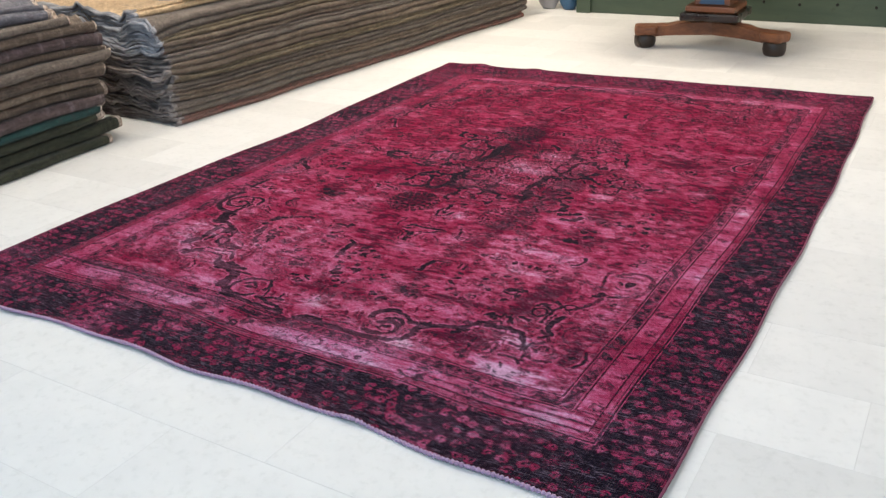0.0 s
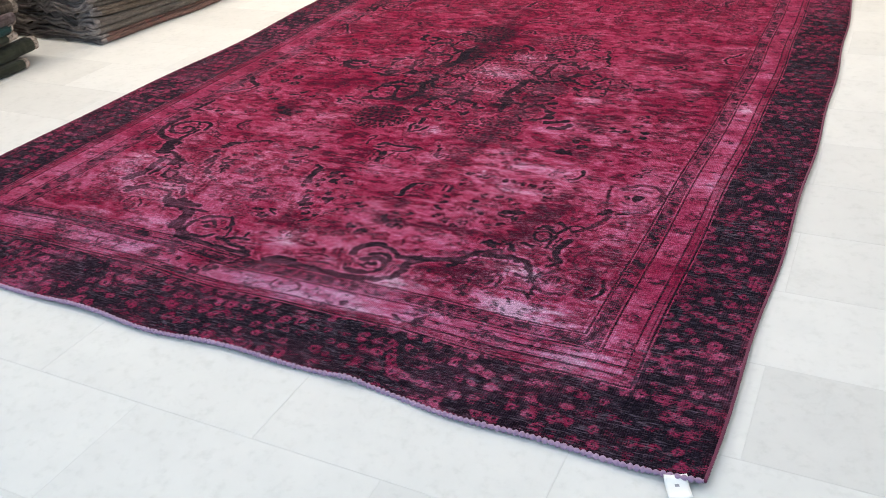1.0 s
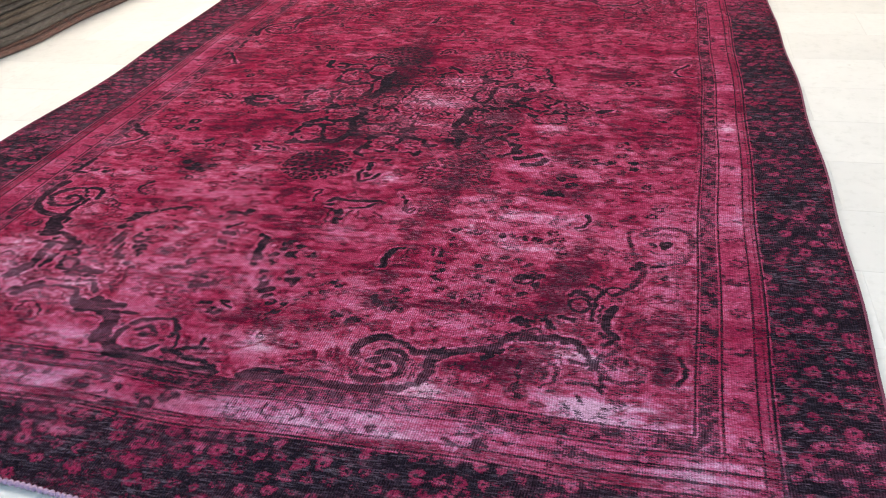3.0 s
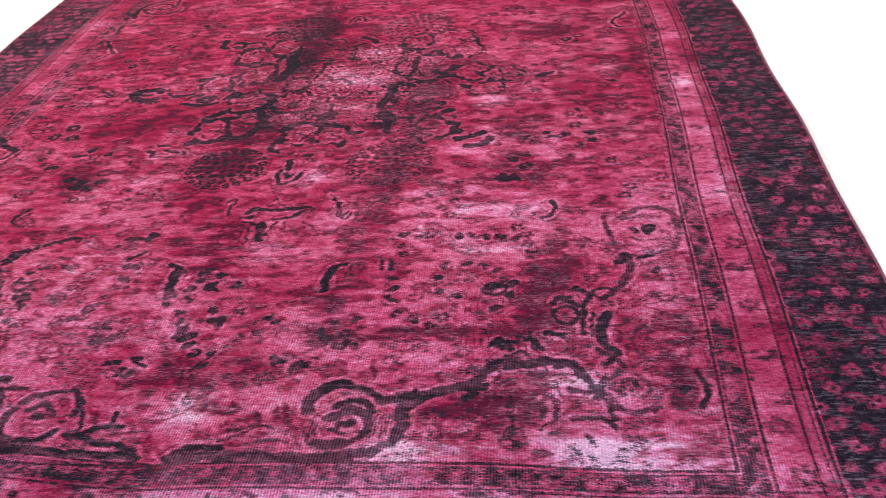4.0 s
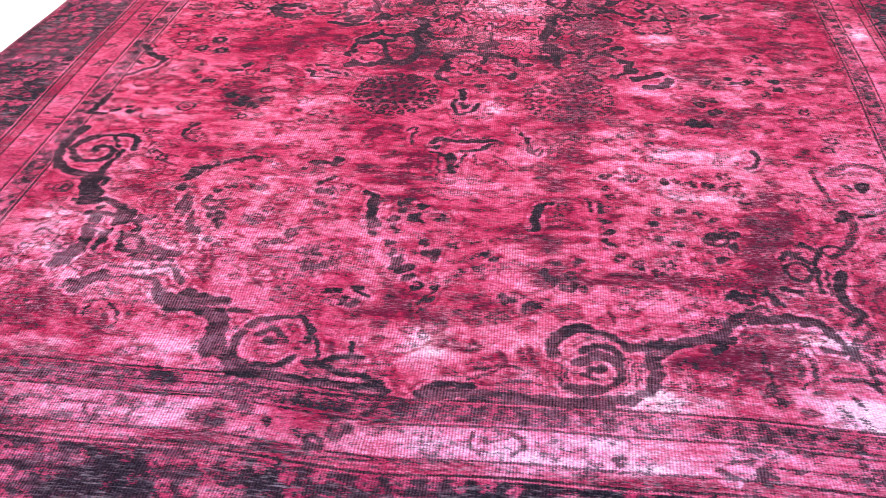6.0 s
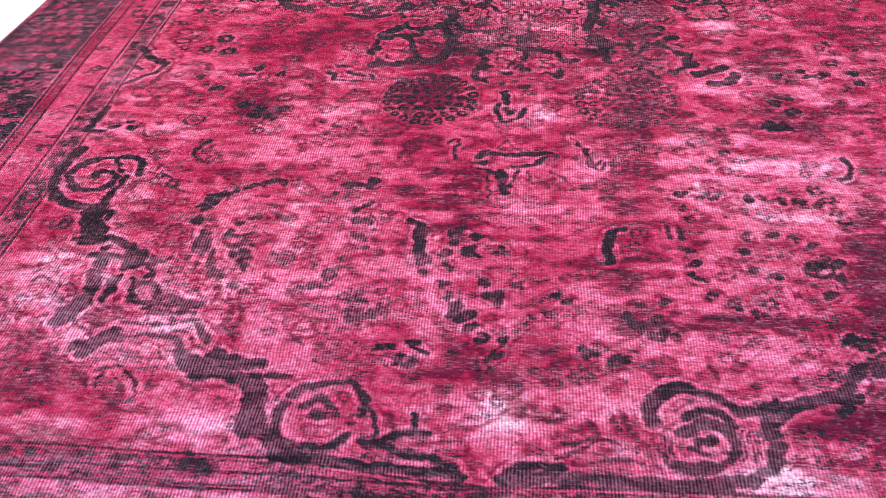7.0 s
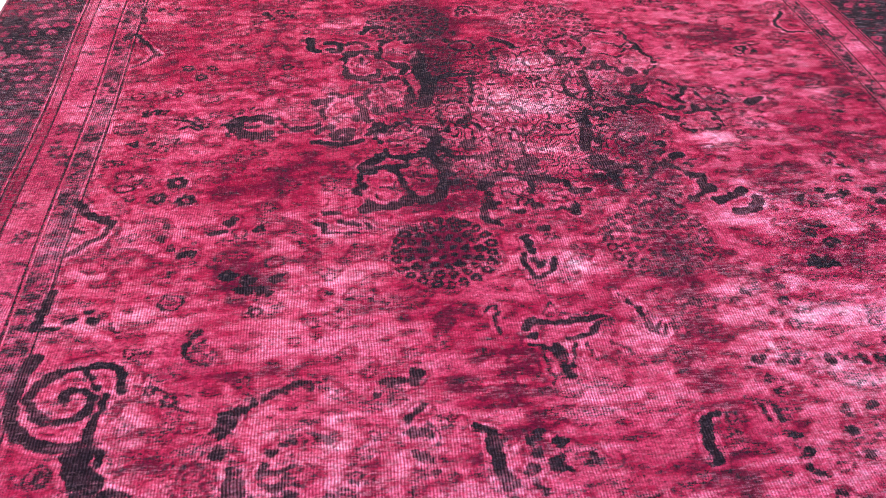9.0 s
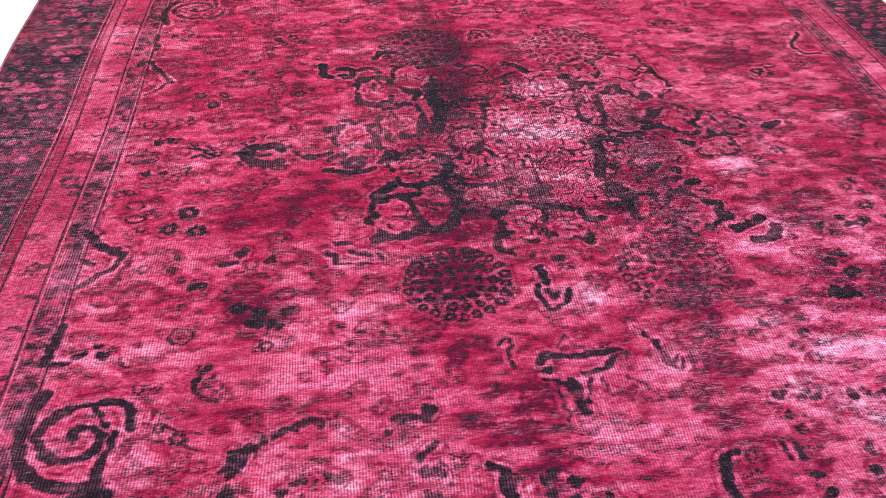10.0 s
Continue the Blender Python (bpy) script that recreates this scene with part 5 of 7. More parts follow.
ARCH_EAST = [
    ("dot", "navy", (0.015, 0.015), 1, (-0.950, 1.070)),
    ("dot", "navy", (0.012, 0.013), 1, (-0.912, 1.062), (-0.889, 1.062)),
    ("dot", "navy", (0.016, 0.015), 1, (-0.828, 1.062)),
    ("dot", "navy", (0.014, 0.013), 0.7, (-0.789, 1.060)),
    ("dot", "navy", (0.015, 0.014), 0.8, (-0.757, 1.050)),
    ("dot", "navy", (0.017, 0.014), 0.8, (-0.727, 1.054)),
    ("dot", "navy", (0.015, 0.014), 0.8, (-0.696, 1.042), (-0.673, 1.020), (-0.661, 0.995)),
    ("dot", "navy", (0.018, 0.012), 0.85, (-0.955, 0.908)),
    ("dot", "navy", (0.021, 0.014), 1, (-0.957, 0.871)),
    ("dot", "navy", (0.013, 0.013), 0.8, (-0.961, 0.938), (-0.960, 0.960)),
    ("line", "navy", 0.009, 0.8, (-0.985, 0.971), (-0.986, 0.939)),
    ("dot", "navy", (0.016, 0.013), 0.8, (-0.846, 0.944), (-0.795, 0.954), (-0.758, 0.949)),
    ("dot", "navy", (0.015, 0.013), 0.75, (-0.731, 0.928), (-0.855, 0.908), (-0.843, 0.861)),
    ("dot", "navy", (0.016, 0.018), 1, (-0.759, 0.864), (-0.737, 0.871)),
]
ARCH_EAST_MORE = [
    ("dot", "navy", (0.016, 0.020), 1, (-0.704, 0.874)),
    ("dot", "navy", (0.016, 0.014), 0.8, (-0.812, 0.840), (-0.951, 0.835)),
    ("line", "navy", 0.008, 0.8, (-1.128, 1.220), (-1.117, 1.169), (-1.103, 1.146), (-1.093, 1.172)),
    ("line", "navy", 0.012, 0.8, (-0.612, 1.197), (-0.605, 1.170), (-0.621, 1.136), (-0.640, 1.126)),
    ("dot", "navy", (0.014, 0.012), 0.7, (-0.943, 0.997), (-0.948, 1.025)),
    ("flower", "wine", 0.022, 1, (-1.063, 1.155)),
    ("flower", "wine", 0.022, 1, (-1.015, 1.154)),
    ("flower", "wine", 0.022, 1, (-1.029, 1.208)),
]
SCROLL_EAST_TOP = [
    ("line", "navy", 0.017, 1, (-1.060, 0.512), (-1.049, 0.550), (-1.019, 0.580), (-0.995, 0.582)),
    ("line", "navy", 0.010, 0.8, (-0.995, 0.582), (-0.958, 0.566), (-0.924, 0.544)),
    ("line", "navy", 0.017, 1, (-0.929, 0.541), (-0.894, 0.541), (-0.869, 0.552)),
    ("line", "navy", 0.014, 1, (-1.006, 0.525), (-0.980, 0.540), (-0.954, 0.535), (-0.937, 0.510)),
    ("line", "wine", 0.010, 1, (-0.999, 0.561), (-0.969, 0.552), (-0.937, 0.524)),
]
END_SCROLL_WEST = [
    ("line", "navy", 0.028, 1, (-1.675, 0.549), (-1.662, 0.493), (-1.638, 0.456)),
    ("line", "navy", 0.018, 1, (-1.638, 0.456), (-1.613, 0.434), (-1.589, 0.427)),
    ("line", "navy", 0.018, 1, (-1.618, 0.418), (-1.548, 0.419), (-1.477, 0.412), (-1.368, 0.411), (-1.336, 0.405)),
    ("line", "navy", 0.014, 0.8, (-1.486, 0.452), (-1.424, 0.443), (-1.383, 0.435), (-1.344, 0.417)),
    ("line", "navy", 0.015, 1, (-1.616, 0.519), (-1.626, 0.496), (-1.621, 0.465), (-1.593, 0.443), (-1.544, 0.439), (-1.509, 0.461)),
    ("line", "navy", 0.012, 1, (-1.612, 0.534), (-1.575, 0.557), (-1.524, 0.565), (-1.496, 0.537), (-1.494, 0.508)),
    ("line", "navy", 0.018, 0.8, (-1.571, 0.501), (-1.538, 0.497)),
    ("line", "navy", 0.010, 1, (-1.590, 0.514), (-1.563, 0.531), (-1.537, 0.511)),
    ("line", "navy", 0.008, 1, (-1.479, 0.509), (-1.468, 0.468)),
    ("line", "navy", 0.008, 1, (-1.418, 0.514), (-1.411, 0.480)),
]
END_SCROLL_WEST_MORE = [
    ("line", "navy", 0.012, 0.8, (-1.466, 0.454), (-1.431, 0.478), (-1.390, 0.475)),
    ("line", "wine", 0.010, 1, (-1.454, 0.511), (-1.438, 0.470)),
]
END_BAR_EAST = [
    ("line", "navy", 0.016, 1, (-1.279, 0.405), (-1.235, 0.426), (-1.194, 0.424)),
    ("line", "navy", 0.020, 0.9, (-1.278, 0.403), (-1.195, 0.405), (-1.129, 0.405), (-1.035, 0.404), (-0.962, 0.402)),
    ("line", "navy", 0.009, 0.7, (-1.130, 0.441), (-1.073, 0.441)),
    ("line", "navy", 0.009, 0.8, (-1.035, 0.437), (-0.979, 0.442)),
    ("line", "navy", 0.008, 0.7, (-1.190, 0.465), (-1.132, 0.473), (-1.083, 0.459)),
    ("line", "navy", 0.008, 0.6, (-1.198, 0.444), (-1.151, 0.462)),
    ("line", "wine", 0.010, 1, (-1.154, 0.509), (-1.132, 0.470)),
    ("line", "wine", 0.010, 1, (-1.100, 0.528), (-1.089, 0.487)),
]
END_SCROLL_EAST = [
    ("line", "navy", 0.015, 0.95, (-1.050, 0.515), (-1.060, 0.545), (-1.036, 0.575), (-0.995, 0.580)),
    ("line", "navy", 0.011, 0.95, (-0.995, 0.579), (-0.946, 0.555), (-0.907, 0.543), (-0.865, 0.560)),
    ("line", "navy", 0.016, 0.95, (-1.014, 0.494), (-0.977, 0.518), (-0.943, 0.492), (-0.954, 0.447), (-0.998, 0.429), (-1.035, 0.432)),
    ("dot", "navy", (0.022, 0.016), 1, (-0.985, 0.480)),
    ("line", "navy", 0.008, 0.95, (-1.007, 0.468), (-0.978, 0.460)),
    ("line", "navy", 0.024, 0.95, (-0.888, 0.516), (-0.881, 0.479), (-0.895, 0.439)),
    ("line", "navy", 0.019, 0.95, (-0.895, 0.439), (-0.933, 0.416), (-0.998, 0.408)),
    ("line", "navy", 0.022, 0.95, (-0.888, 0.516), (-0.848, 0.548), (-0.788, 0.568), (-0.746, 0.573)),
    ("line", "navy", 0.017, 0.95, (-0.779, 0.545), (-0.760, 0.555)),
    ("line", "navy", 0.004, 0.95, (-0.929, 0.501), (-0.930, 0.449)),
    ("line", "navy", 0.004, 0.95, (-0.917, 0.502), (-0.919, 0.450)),
]
END_SCROLL_EAST_MORE = [
    ("line", "navy", 0.003, 0.95, (-0.908, 0.497), (-0.909, 0.457)),
    ("line", "navy", 0.005, 0.95, (-1.045, 0.491), (-1.043, 0.439)),
    ("line", "navy", 0.004, 0.95, (-1.034, 0.485), (-1.032, 0.440)),
    ("line", "wine", 0.014, 1, (-0.689, 0.523), (-0.694, 0.480)),
    ("line", "navy", 0.010, 0.66, (-0.689, 0.520), (-0.702, 0.444)),
    ("ring", "wine", (0.034, 0.030, 0.009), 1, (-0.636, 0.507)),
    ("line", "navy", 0.007, 0.66, (-0.660, 0.525), (-0.629, 0.541), (-0.603, 0.530)),
]
SIDE_SCROLL_EAST = [
    ("dot", "navy", (0.018, 0.018), 1, (-0.406, 1.069)),
    ("dot", "navy", (0.012, 0.014), 0.9, (-0.438, 1.064)),
    ("line", "navy", 0.008, 0.56, (-0.444, 1.104), (-0.423, 1.125), (-0.382, 1.116)),
    ("line", "navy", 0.016, 0.61, (-0.462, 1.117), (-0.413, 1.158), (-0.351, 1.141)),
    ("line", "navy", 0.019, 0.56, (-0.351, 1.141), (-0.342, 1.069), (-0.362, 0.996)),
    ("line", "navy", 0.010, 0.49, (-0.362, 0.996), (-0.421, 0.968), (-0.466, 0.972)),
    ("line", "navy", 0.012, 0.61, (-0.499, 1.133), (-0.496, 1.074), (-0.481, 1.006)),
    ("line", "navy", 0.008, 0.49, (-0.451, 1.036), (-0.415, 1.019), (-0.383, 1.033)),
    ("line", "navy", 0.020, 0.61, (-0.468, 0.972), (-0.458, 0.930), (-0.470, 0.891)),
    ("line", "navy", 0.016, 0.61, (-0.470, 0.891), (-0.503, 0.837), (-0.526, 0.821)),
    ("line", "navy", 0.008, 0.61, (-0.484, 0.963), (-0.490, 0.923)),
    ("dot", "navy", (0.010, 0.013), 1, (-0.406, 0.915)),
    ("line", "navy", 0.009, 0.61, (-0.382, 0.903), (-0.378, 0.844)),
]
SIDE_SCROLL_EAST_MORE = [
    ("line", "navy", 0.007, 0.43, (-0.600, 0.996), (-0.574, 1.026), (-0.546, 0.980), (-0.538, 0.918)),
    ("line", "wine", 0.006, 1, (-0.594, 0.985), (-0.566, 0.941), (-0.543, 0.928)),
    ("line", "wine", 0.006, 1, (-0.599, 1.040), (-0.561, 1.058), (-0.525, 1.021)),
]
STEM_EAST = [
    ("line", "navy", 0.014, 1, (-0.605, 0.828), (-0.572, 0.806)),
    ("ring", "navy", (0.022, 0.026, 0.010), 1, (-0.594, 0.773)),
    ("line", "navy", 0.014, 1, (-0.630, 0.721), (-0.603, 0.712)),
    ("line", "navy", 0.010, 1, (-0.562, 0.788), (-0.563, 0.715)),
    ("line", "navy", 0.020, 1, (-0.516, 0.775), (-0.531, 0.716), (-0.527, 0.689)),
    ("dot", "navy", (0.020, 0.016), 1, (-0.724, 0.689), (-0.694, 0.687)),
    ("dot", "navy", (0.018, 0.014), 0.9, (-0.650, 0.683), (-0.748, 0.859)),
    ("ring", "navy", (0.024, 0.020, 0.009), 1, (-0.737, 0.862)),
    ("dot", "navy", (0.016, 0.014), 0.8, (-0.702, 0.836), (-0.729, 0.793)),
    ("line", "navy", 0.018, 0.8, (-0.764, 0.579), (-0.725, 0.633), (-0.683, 0.645)),
    ("line", "navy", 0.018, 1, (-0.704, 0.625), (-0.621, 0.640), (-0.581, 0.622), (-0.560, 0.590)),
    ("line", "navy", 0.014, 0.8, (-0.532, 0.591), (-0.543, 0.546)),
    ("line", "navy", 0.009, 0.8, (-0.593, 0.567), (-0.535, 0.548), (-0.520, 0.493)),
]
STEM_EAST_MORE = [
    ("dot", "navy", (0.014, 0.014), 1, (-0.397, 0.567)),
    ("line", "navy", 0.010, 0.9, (-0.367, 0.612), (-0.355, 0.564), (-0.372, 0.518)),
    ("line", "wine", 0.026, 1, (-0.398, 0.618), (-0.409, 0.526)),
    ("line", "wine", 0.010, 1, (-0.381, 0.737), (-0.364, 0.694), (-0.383, 0.637)),
    ("line", "wine", 0.008, 1, (-0.445, 0.743), (-0.476, 0.703), (-0.456, 0.646)),
    ("line", "wine", 0.007, 1, (-0.405, 0.722), (-0.436, 0.733), (-0.446, 0.685), (-0.421, 0.675)),
    ("line", "navy", 0.008, 0.7, (-0.697, 0.546), (-0.693, 0.440)),
    ("line", "wine", 0.016, 1, (-0.663, 0.530), (-0.634, 0.514), (-0.649, 0.482)),
    ("line", "navy", 0.008, 0.8, (-0.623, 0.548), (-0.615, 0.499), (-0.644, 0.472)),
]
FRONT_BAND = [
    ("dot", "navy", (0.016, 0.012), 0.8, (-1.644, 0.317), (-1.813, 0.301), (-1.517, 0.322)),
    ("line", "navy", 0.008, 0.8, (-1.829, 0.337), (-1.831, 0.318), (-1.811, 0.295)),
    ("line", "navy", 0.008, 0.8, (-1.779, 0.348), (-1.750, 0.325), (-1.752, 0.295)),
    ("line", "navy", 0.008, 0.7, (-1.563, 0.367), (-1.539, 0.350)),
    ("dot", "navy", (0.022, 0.016), 1, (-1.606, 0.302)),
    ("dot", "navy", (0.026, 0.020), 0.9, (-1.433, 0.289), (-1.397, 0.315)),
    ("dot", "navy", (0.016, 0.014), 1, (-1.960, 0.316)),
    ("line", "navy", 0.009, 0.8, (-1.179, 0.329), (-1.186, 0.306), (-1.166, 0.285)),
    ("line", "navy", 0.009, 0.8, (-1.120, 0.329), (-1.097, 0.308), (-1.118, 0.284)),
    ("line", "navy", 0.007, 0.7, (-1.168, 0.308), (-1.124, 0.317)),
    ("dot", "navy", (0.016, 0.014), 1, (-0.950, 0.289)),
    ("line", "navy", 0.009, 0.9, (-0.804, 0.287), (-0.781, 0.273)),
    ("dot", "navy", (0.022, 0.016), 1, (-0.731, 0.278)),
    ("line", "navy", 0.007, 0.8, (-0.785, 0.304), (-0.742, 0.308)),
]
STEM_EAST_LEAVES = [
    ("dot", "navy", (0.012, 0.012), 0.6, (-0.800, 1.068), (-0.761, 1.057), (-0.730, 1.060), (-0.698, 1.039)),
    ("dot", "navy", (0.012, 0.012), 0.7, (-0.673, 1.019), (-0.658, 0.981), (-0.661, 0.929)),
    ("dot", "navy", (0.014, 0.012), 0.6, (-0.738, 0.917), (-0.714, 0.891)),
    ("dot", "navy", (0.014, 0.016), 1, (-0.476, 0.952)),
    ("line", "navy", 0.009, 0.9, (-0.440, 0.959), (-0.407, 0.966)),
    ("ring", "navy", (0.020, 0.016, 0.008), 0.9, (-0.519, 0.842)),
    ("line", "navy", 0.012, 0.9, (-0.572, 0.858), (-0.543, 0.831), (-0.561, 0.802)),
    ("line", "navy", 0.010, 0.9, (-0.617, 0.807), (-0.605, 0.835), (-0.580, 0.833)),
    ("line", "navy", 0.008, 0.8, (-0.544, 0.777), (-0.547, 0.709)),
    ("line", "navy", 0.015, 0.9, (-0.520, 0.682), (-0.504, 0.657), (-0.529, 0.633)),
    ("line", "navy", 0.010, 0.9, (-0.662, 0.702), (-0.635, 0.672)),
    ("line", "navy", 0.010, 0.8, (-0.704, 0.656), (-0.673, 0.663), (-0.662, 0.643)),
]
STEM_EAST_LEAVES_MORE = [
    ("line", "navy", 0.014, 0.9, (-0.611, 0.627), (-0.580, 0.631), (-0.560, 0.593), (-0.548, 0.563), (-0.523, 0.553)),
    ("line", "navy", 0.015, 0.6, (-0.537, 0.668), (-0.498, 0.634), (-0.520, 0.590), (-0.503, 0.557)),
    ("line", "navy", 0.013, 0.6, (-0.520, 0.547), (-0.510, 0.519), (-0.470, 0.514), (-0.439, 0.528)),
    ("line", "navy", 0.012, 0.5, (-0.436, 0.555), (-0.451, 0.512)),
    ("line", "wine", 0.012, 1, (-0.476, 0.602), (-0.454, 0.574), (-0.466, 0.551)),
    ("line", "navy", 0.013, 0.75, (-0.586, 0.497), (-0.539, 0.494), (-0.523, 0.477)),
    ("line", "navy", 0.011, 0.65, (-0.567, 0.457), (-0.542, 0.428)),
    ("dot", "navy", (0.018, 0.012), 0.75, (-0.486, 0.452)),
    ("dot", "navy", (0.014, 0.014), 0.75, (-0.692, 0.465), (-0.682, 0.433)),
    ("dot", "navy", (0.016, 0.010), 0.5, (-0.757, 0.444), (-0.765, 0.420)),
    ("line", "wine", 0.014, 1, (-0.654, 0.419), (-0.626, 0.421)),
]

# pools of dye and worn spots: place, half widths, strength
DYE_POOLS = [
    (-2.215, 2.378, 0.060, 0.050, 0.6),
    (-0.612, 2.311, 0.110, 0.090, 0.9),
    (-1.407, 2.335, 0.090, 0.120, 0.9),
    (-1.418, 2.557, 0.060, 0.130, 0.7),
    (-1.433, 1.638, 0.090, 0.060, 1),
    (-1.430, 1.567, 0.060, 0.035, 0.6),
    (-1.078, 1.620, 0.070, 0.060, 0.8),
    (-1.881, 1.672, 0.110, 0.080, 0.5),
    (-1.857, 1.356, 0.080, 0.060, 0.6),
    (-0.712, 1.328, 0.100, 0.060, 0.7),
    (-0.648, 1.349, 0.160, 0.060, 0.4),
    (-1.475, 1.414, 0.110, 0.090, 0.5),
    (-1.381, 1.105, 0.060, 0.060, 0.8),
    (-1.375, 0.955, 0.060, 0.060, 0.7),
    (-0.675, 1.568, 0.150, 0.080, 0.3),
    (-0.449, 1.759, 0.120, 0.080, 0.4),
]
DYE_POOLS_NEAR = [
    (-0.746, 0.522, 0.080, 0.035, 1),
    (-0.823, 0.511, 0.060, 0.025, 0.7),
    (-0.971, 0.720, 0.260, 0.026, 0.7),
    (-0.617, 0.876, 0.080, 0.100, 0.35),
    (-1.348, 0.592, 0.140, 0.018, 0.7),
    (-1.385, 0.346, 0.090, 0.040, 0.8),
    (-1.823, 1.118, 0.200, 0.030, 0.7),
    (-1.856, 1.370, 0.080, 0.050, 0.7),
    (-1.397, 1.030, 0.060, 0.060, 0.6),
    (-1.605, 0.314, 0.050, 0.040, 0.8),
    (-0.711, 1.326, 0.090, 0.040, 0.5),
]
DYE_POOLS_EAST = [
    (-0.626, 0.926, 0.060, 0.070, 0.25),
    (-0.740, 0.535, 0.060, 0.030, 1),
    (-0.393, 0.581, 0.050, 0.070, 0.8),
    (-0.924, 0.728, 0.180, 0.025, 0.5),
    (-1.402, 2.371, 0.060, 0.060, 0.8),
    (-1.506, 1.499, 0.070, 0.060, 0.4),
    (-1.431, 1.069, 0.090, 0.090, 0.4),
    (-0.866, 0.586, 0.060, 0.040, 0.5),
]
WORN_SPOTS = [
    (-1.173, 2.153, 0.110, 0.060, 0.5),
    (-1.272, 1.970, 0.100, 0.070, 0.45),
    (-1.171, 1.962, 0.090, 0.060, 0.4),
    (-0.982, 1.823, 0.060, 0.050, 0.5),
    (-0.785, 1.757, 0.060, 0.035, 0.7),
    (-1.198, 1.760, 0.090, 0.045, 0.65),
    (-1.216, 1.356, 0.045, 0.065, 0.75),
    (-1.713, 1.445, 0.028, 0.070, 0.45),
    (-1.714, 1.637, 0.028, 0.070, 0.4),
    (-1.701, 2.018, 0.030, 0.120, 0.35),
    (-0.825, 1.455, 0.060, 0.040, 0.4),
    (-0.729, 1.181, 0.140, 0.060, 0.35),
    (-0.874, 1.057, 0.130, 0.040, 0.4),
    (-1.265, 1.016, 0.100, 0.050, 0.35),
    (-2.040, 1.258, 0.130, 0.050, 0.35),
    (-1.710, 0.976, 0.028, 0.160, 0.4),
]
WORN_SPOTS_NEAR = [
    (-1.299, 0.508, 0.070, 0.045, 0.7),
    (-1.725, 0.459, 0.100, 0.040, 0.75),
    (-0.861, 0.412, 0.090, 0.030, 0.6),
    (-0.637, 0.596, 0.120, 0.040, 0.7),
    (-0.511, 0.565, 0.100, 0.060, 0.4),
    (-1.714, 0.322, 0.090, 0.035, 0.5),
    (-1.184, 0.289, 0.160, 0.040, 0.4),
    (-0.907, 0.272, 0.220, 0.030, 0.4),
    (-0.582, 0.425, 0.110, 0.060, 0.5),
    (-1.975, 0.449, 0.070, 0.030, 0.7),
    (-2.122, 0.824, 0.080, 0.070, 0.4),
    (-2.129, 0.735, 0.070, 0.080, 0.35),
]
WORN_SPOTS_EAST = [
    (-0.226, 1.836, 0.036, 0.060, 0.8),
    (-0.212, 1.279, 0.036, 0.140, 0.4),
    (-0.531, 0.406, 0.070, 0.040, 0.7),
    (-0.461, 0.425, 0.140, 0.040, 0.45),
    (-0.858, 0.419, 0.060, 0.025, 0.6),
    (-0.602, 0.589, 0.060, 0.020, 0.6),
    (-1.297, 0.545, 0.090, 0.070, 0.5),
    (-0.710, 0.997, 0.090, 0.050, 0.4),
    (-0.788, 1.757, 0.060, 0.030, 0.6),
    (-0.013, 1.442, 0.040, 0.030, 0.5),
]

# blossoms of the medallion: place, half sizes, lightness, outline
WEST_BLOSSOMS = [
    (-1.608, 2.197, 0.057, 0.073, 0.4, 1), (-1.510, 2.264, 0.054, 0.076, 0.5, 1), (-1.550, 2.034, 0.064, 0.084, 0.45, 1), (-1.524, 1.832, 0.065, 0.073, 0.6, 1), (-1.669, 1.962, 0.048, 0.088, 0.4, 1), (-1.585, 1.641, 0.060, 0.070, 0.2, 1), (-1.496, 1.676, 0.044, 0.086, 0.2, 1), (-1.375, 1.695, 0.062, 0.044, 0.8, 0.7), (-1.305, 1.603, 0.056, 0.062, 0.5, 1),
    (-1.214, 1.581, 0.056, 0.055, 0.8, 0.9), (-1.169, 2.193, 0.091, 0.081, 1.0, 0.6), (-1.280, 2.060, 0.056, 0.087, 0.7, 0.5), (-1.040, 2.260, 0.055, 0.068, 0.2, 1), (-0.925, 2.274, 0.078, 0.074, 0.3, 1),
]
EAST_BLOSSOMS = [
    (-0.970, 2.054, 0.067, 0.084, 0.6, 1), (-0.864, 2.169, 0.043, 0.076, 0.5, 0.6), (-1.058, 2.081, 0.031, 0.121, 0.0, 1), (-0.973, 1.851, 0.077, 0.073, 0.7, 0.7), (-0.844, 1.985, 0.061, 0.068, 0.4, 1), (-0.749, 1.959, 0.061, 0.058, 0.4, 1), (-0.795, 1.854, 0.058, 0.045, 0.5, 0.7), (-0.963, 1.719, 0.055, 0.048, 0.4, 0.8),
    (-1.023, 1.606, 0.044, 0.072, 0.4, 1), (-0.936, 1.598, 0.061, 0.073, 0.4, 1), (-1.280, 1.755, 0.032, 0.047, 0.0, 0.8), (-1.398, 1.837, 0.037, 0.066, 0.4, 0.6), (-1.396, 1.939, 0.039, 0.053, 0.5, 0.5),
]


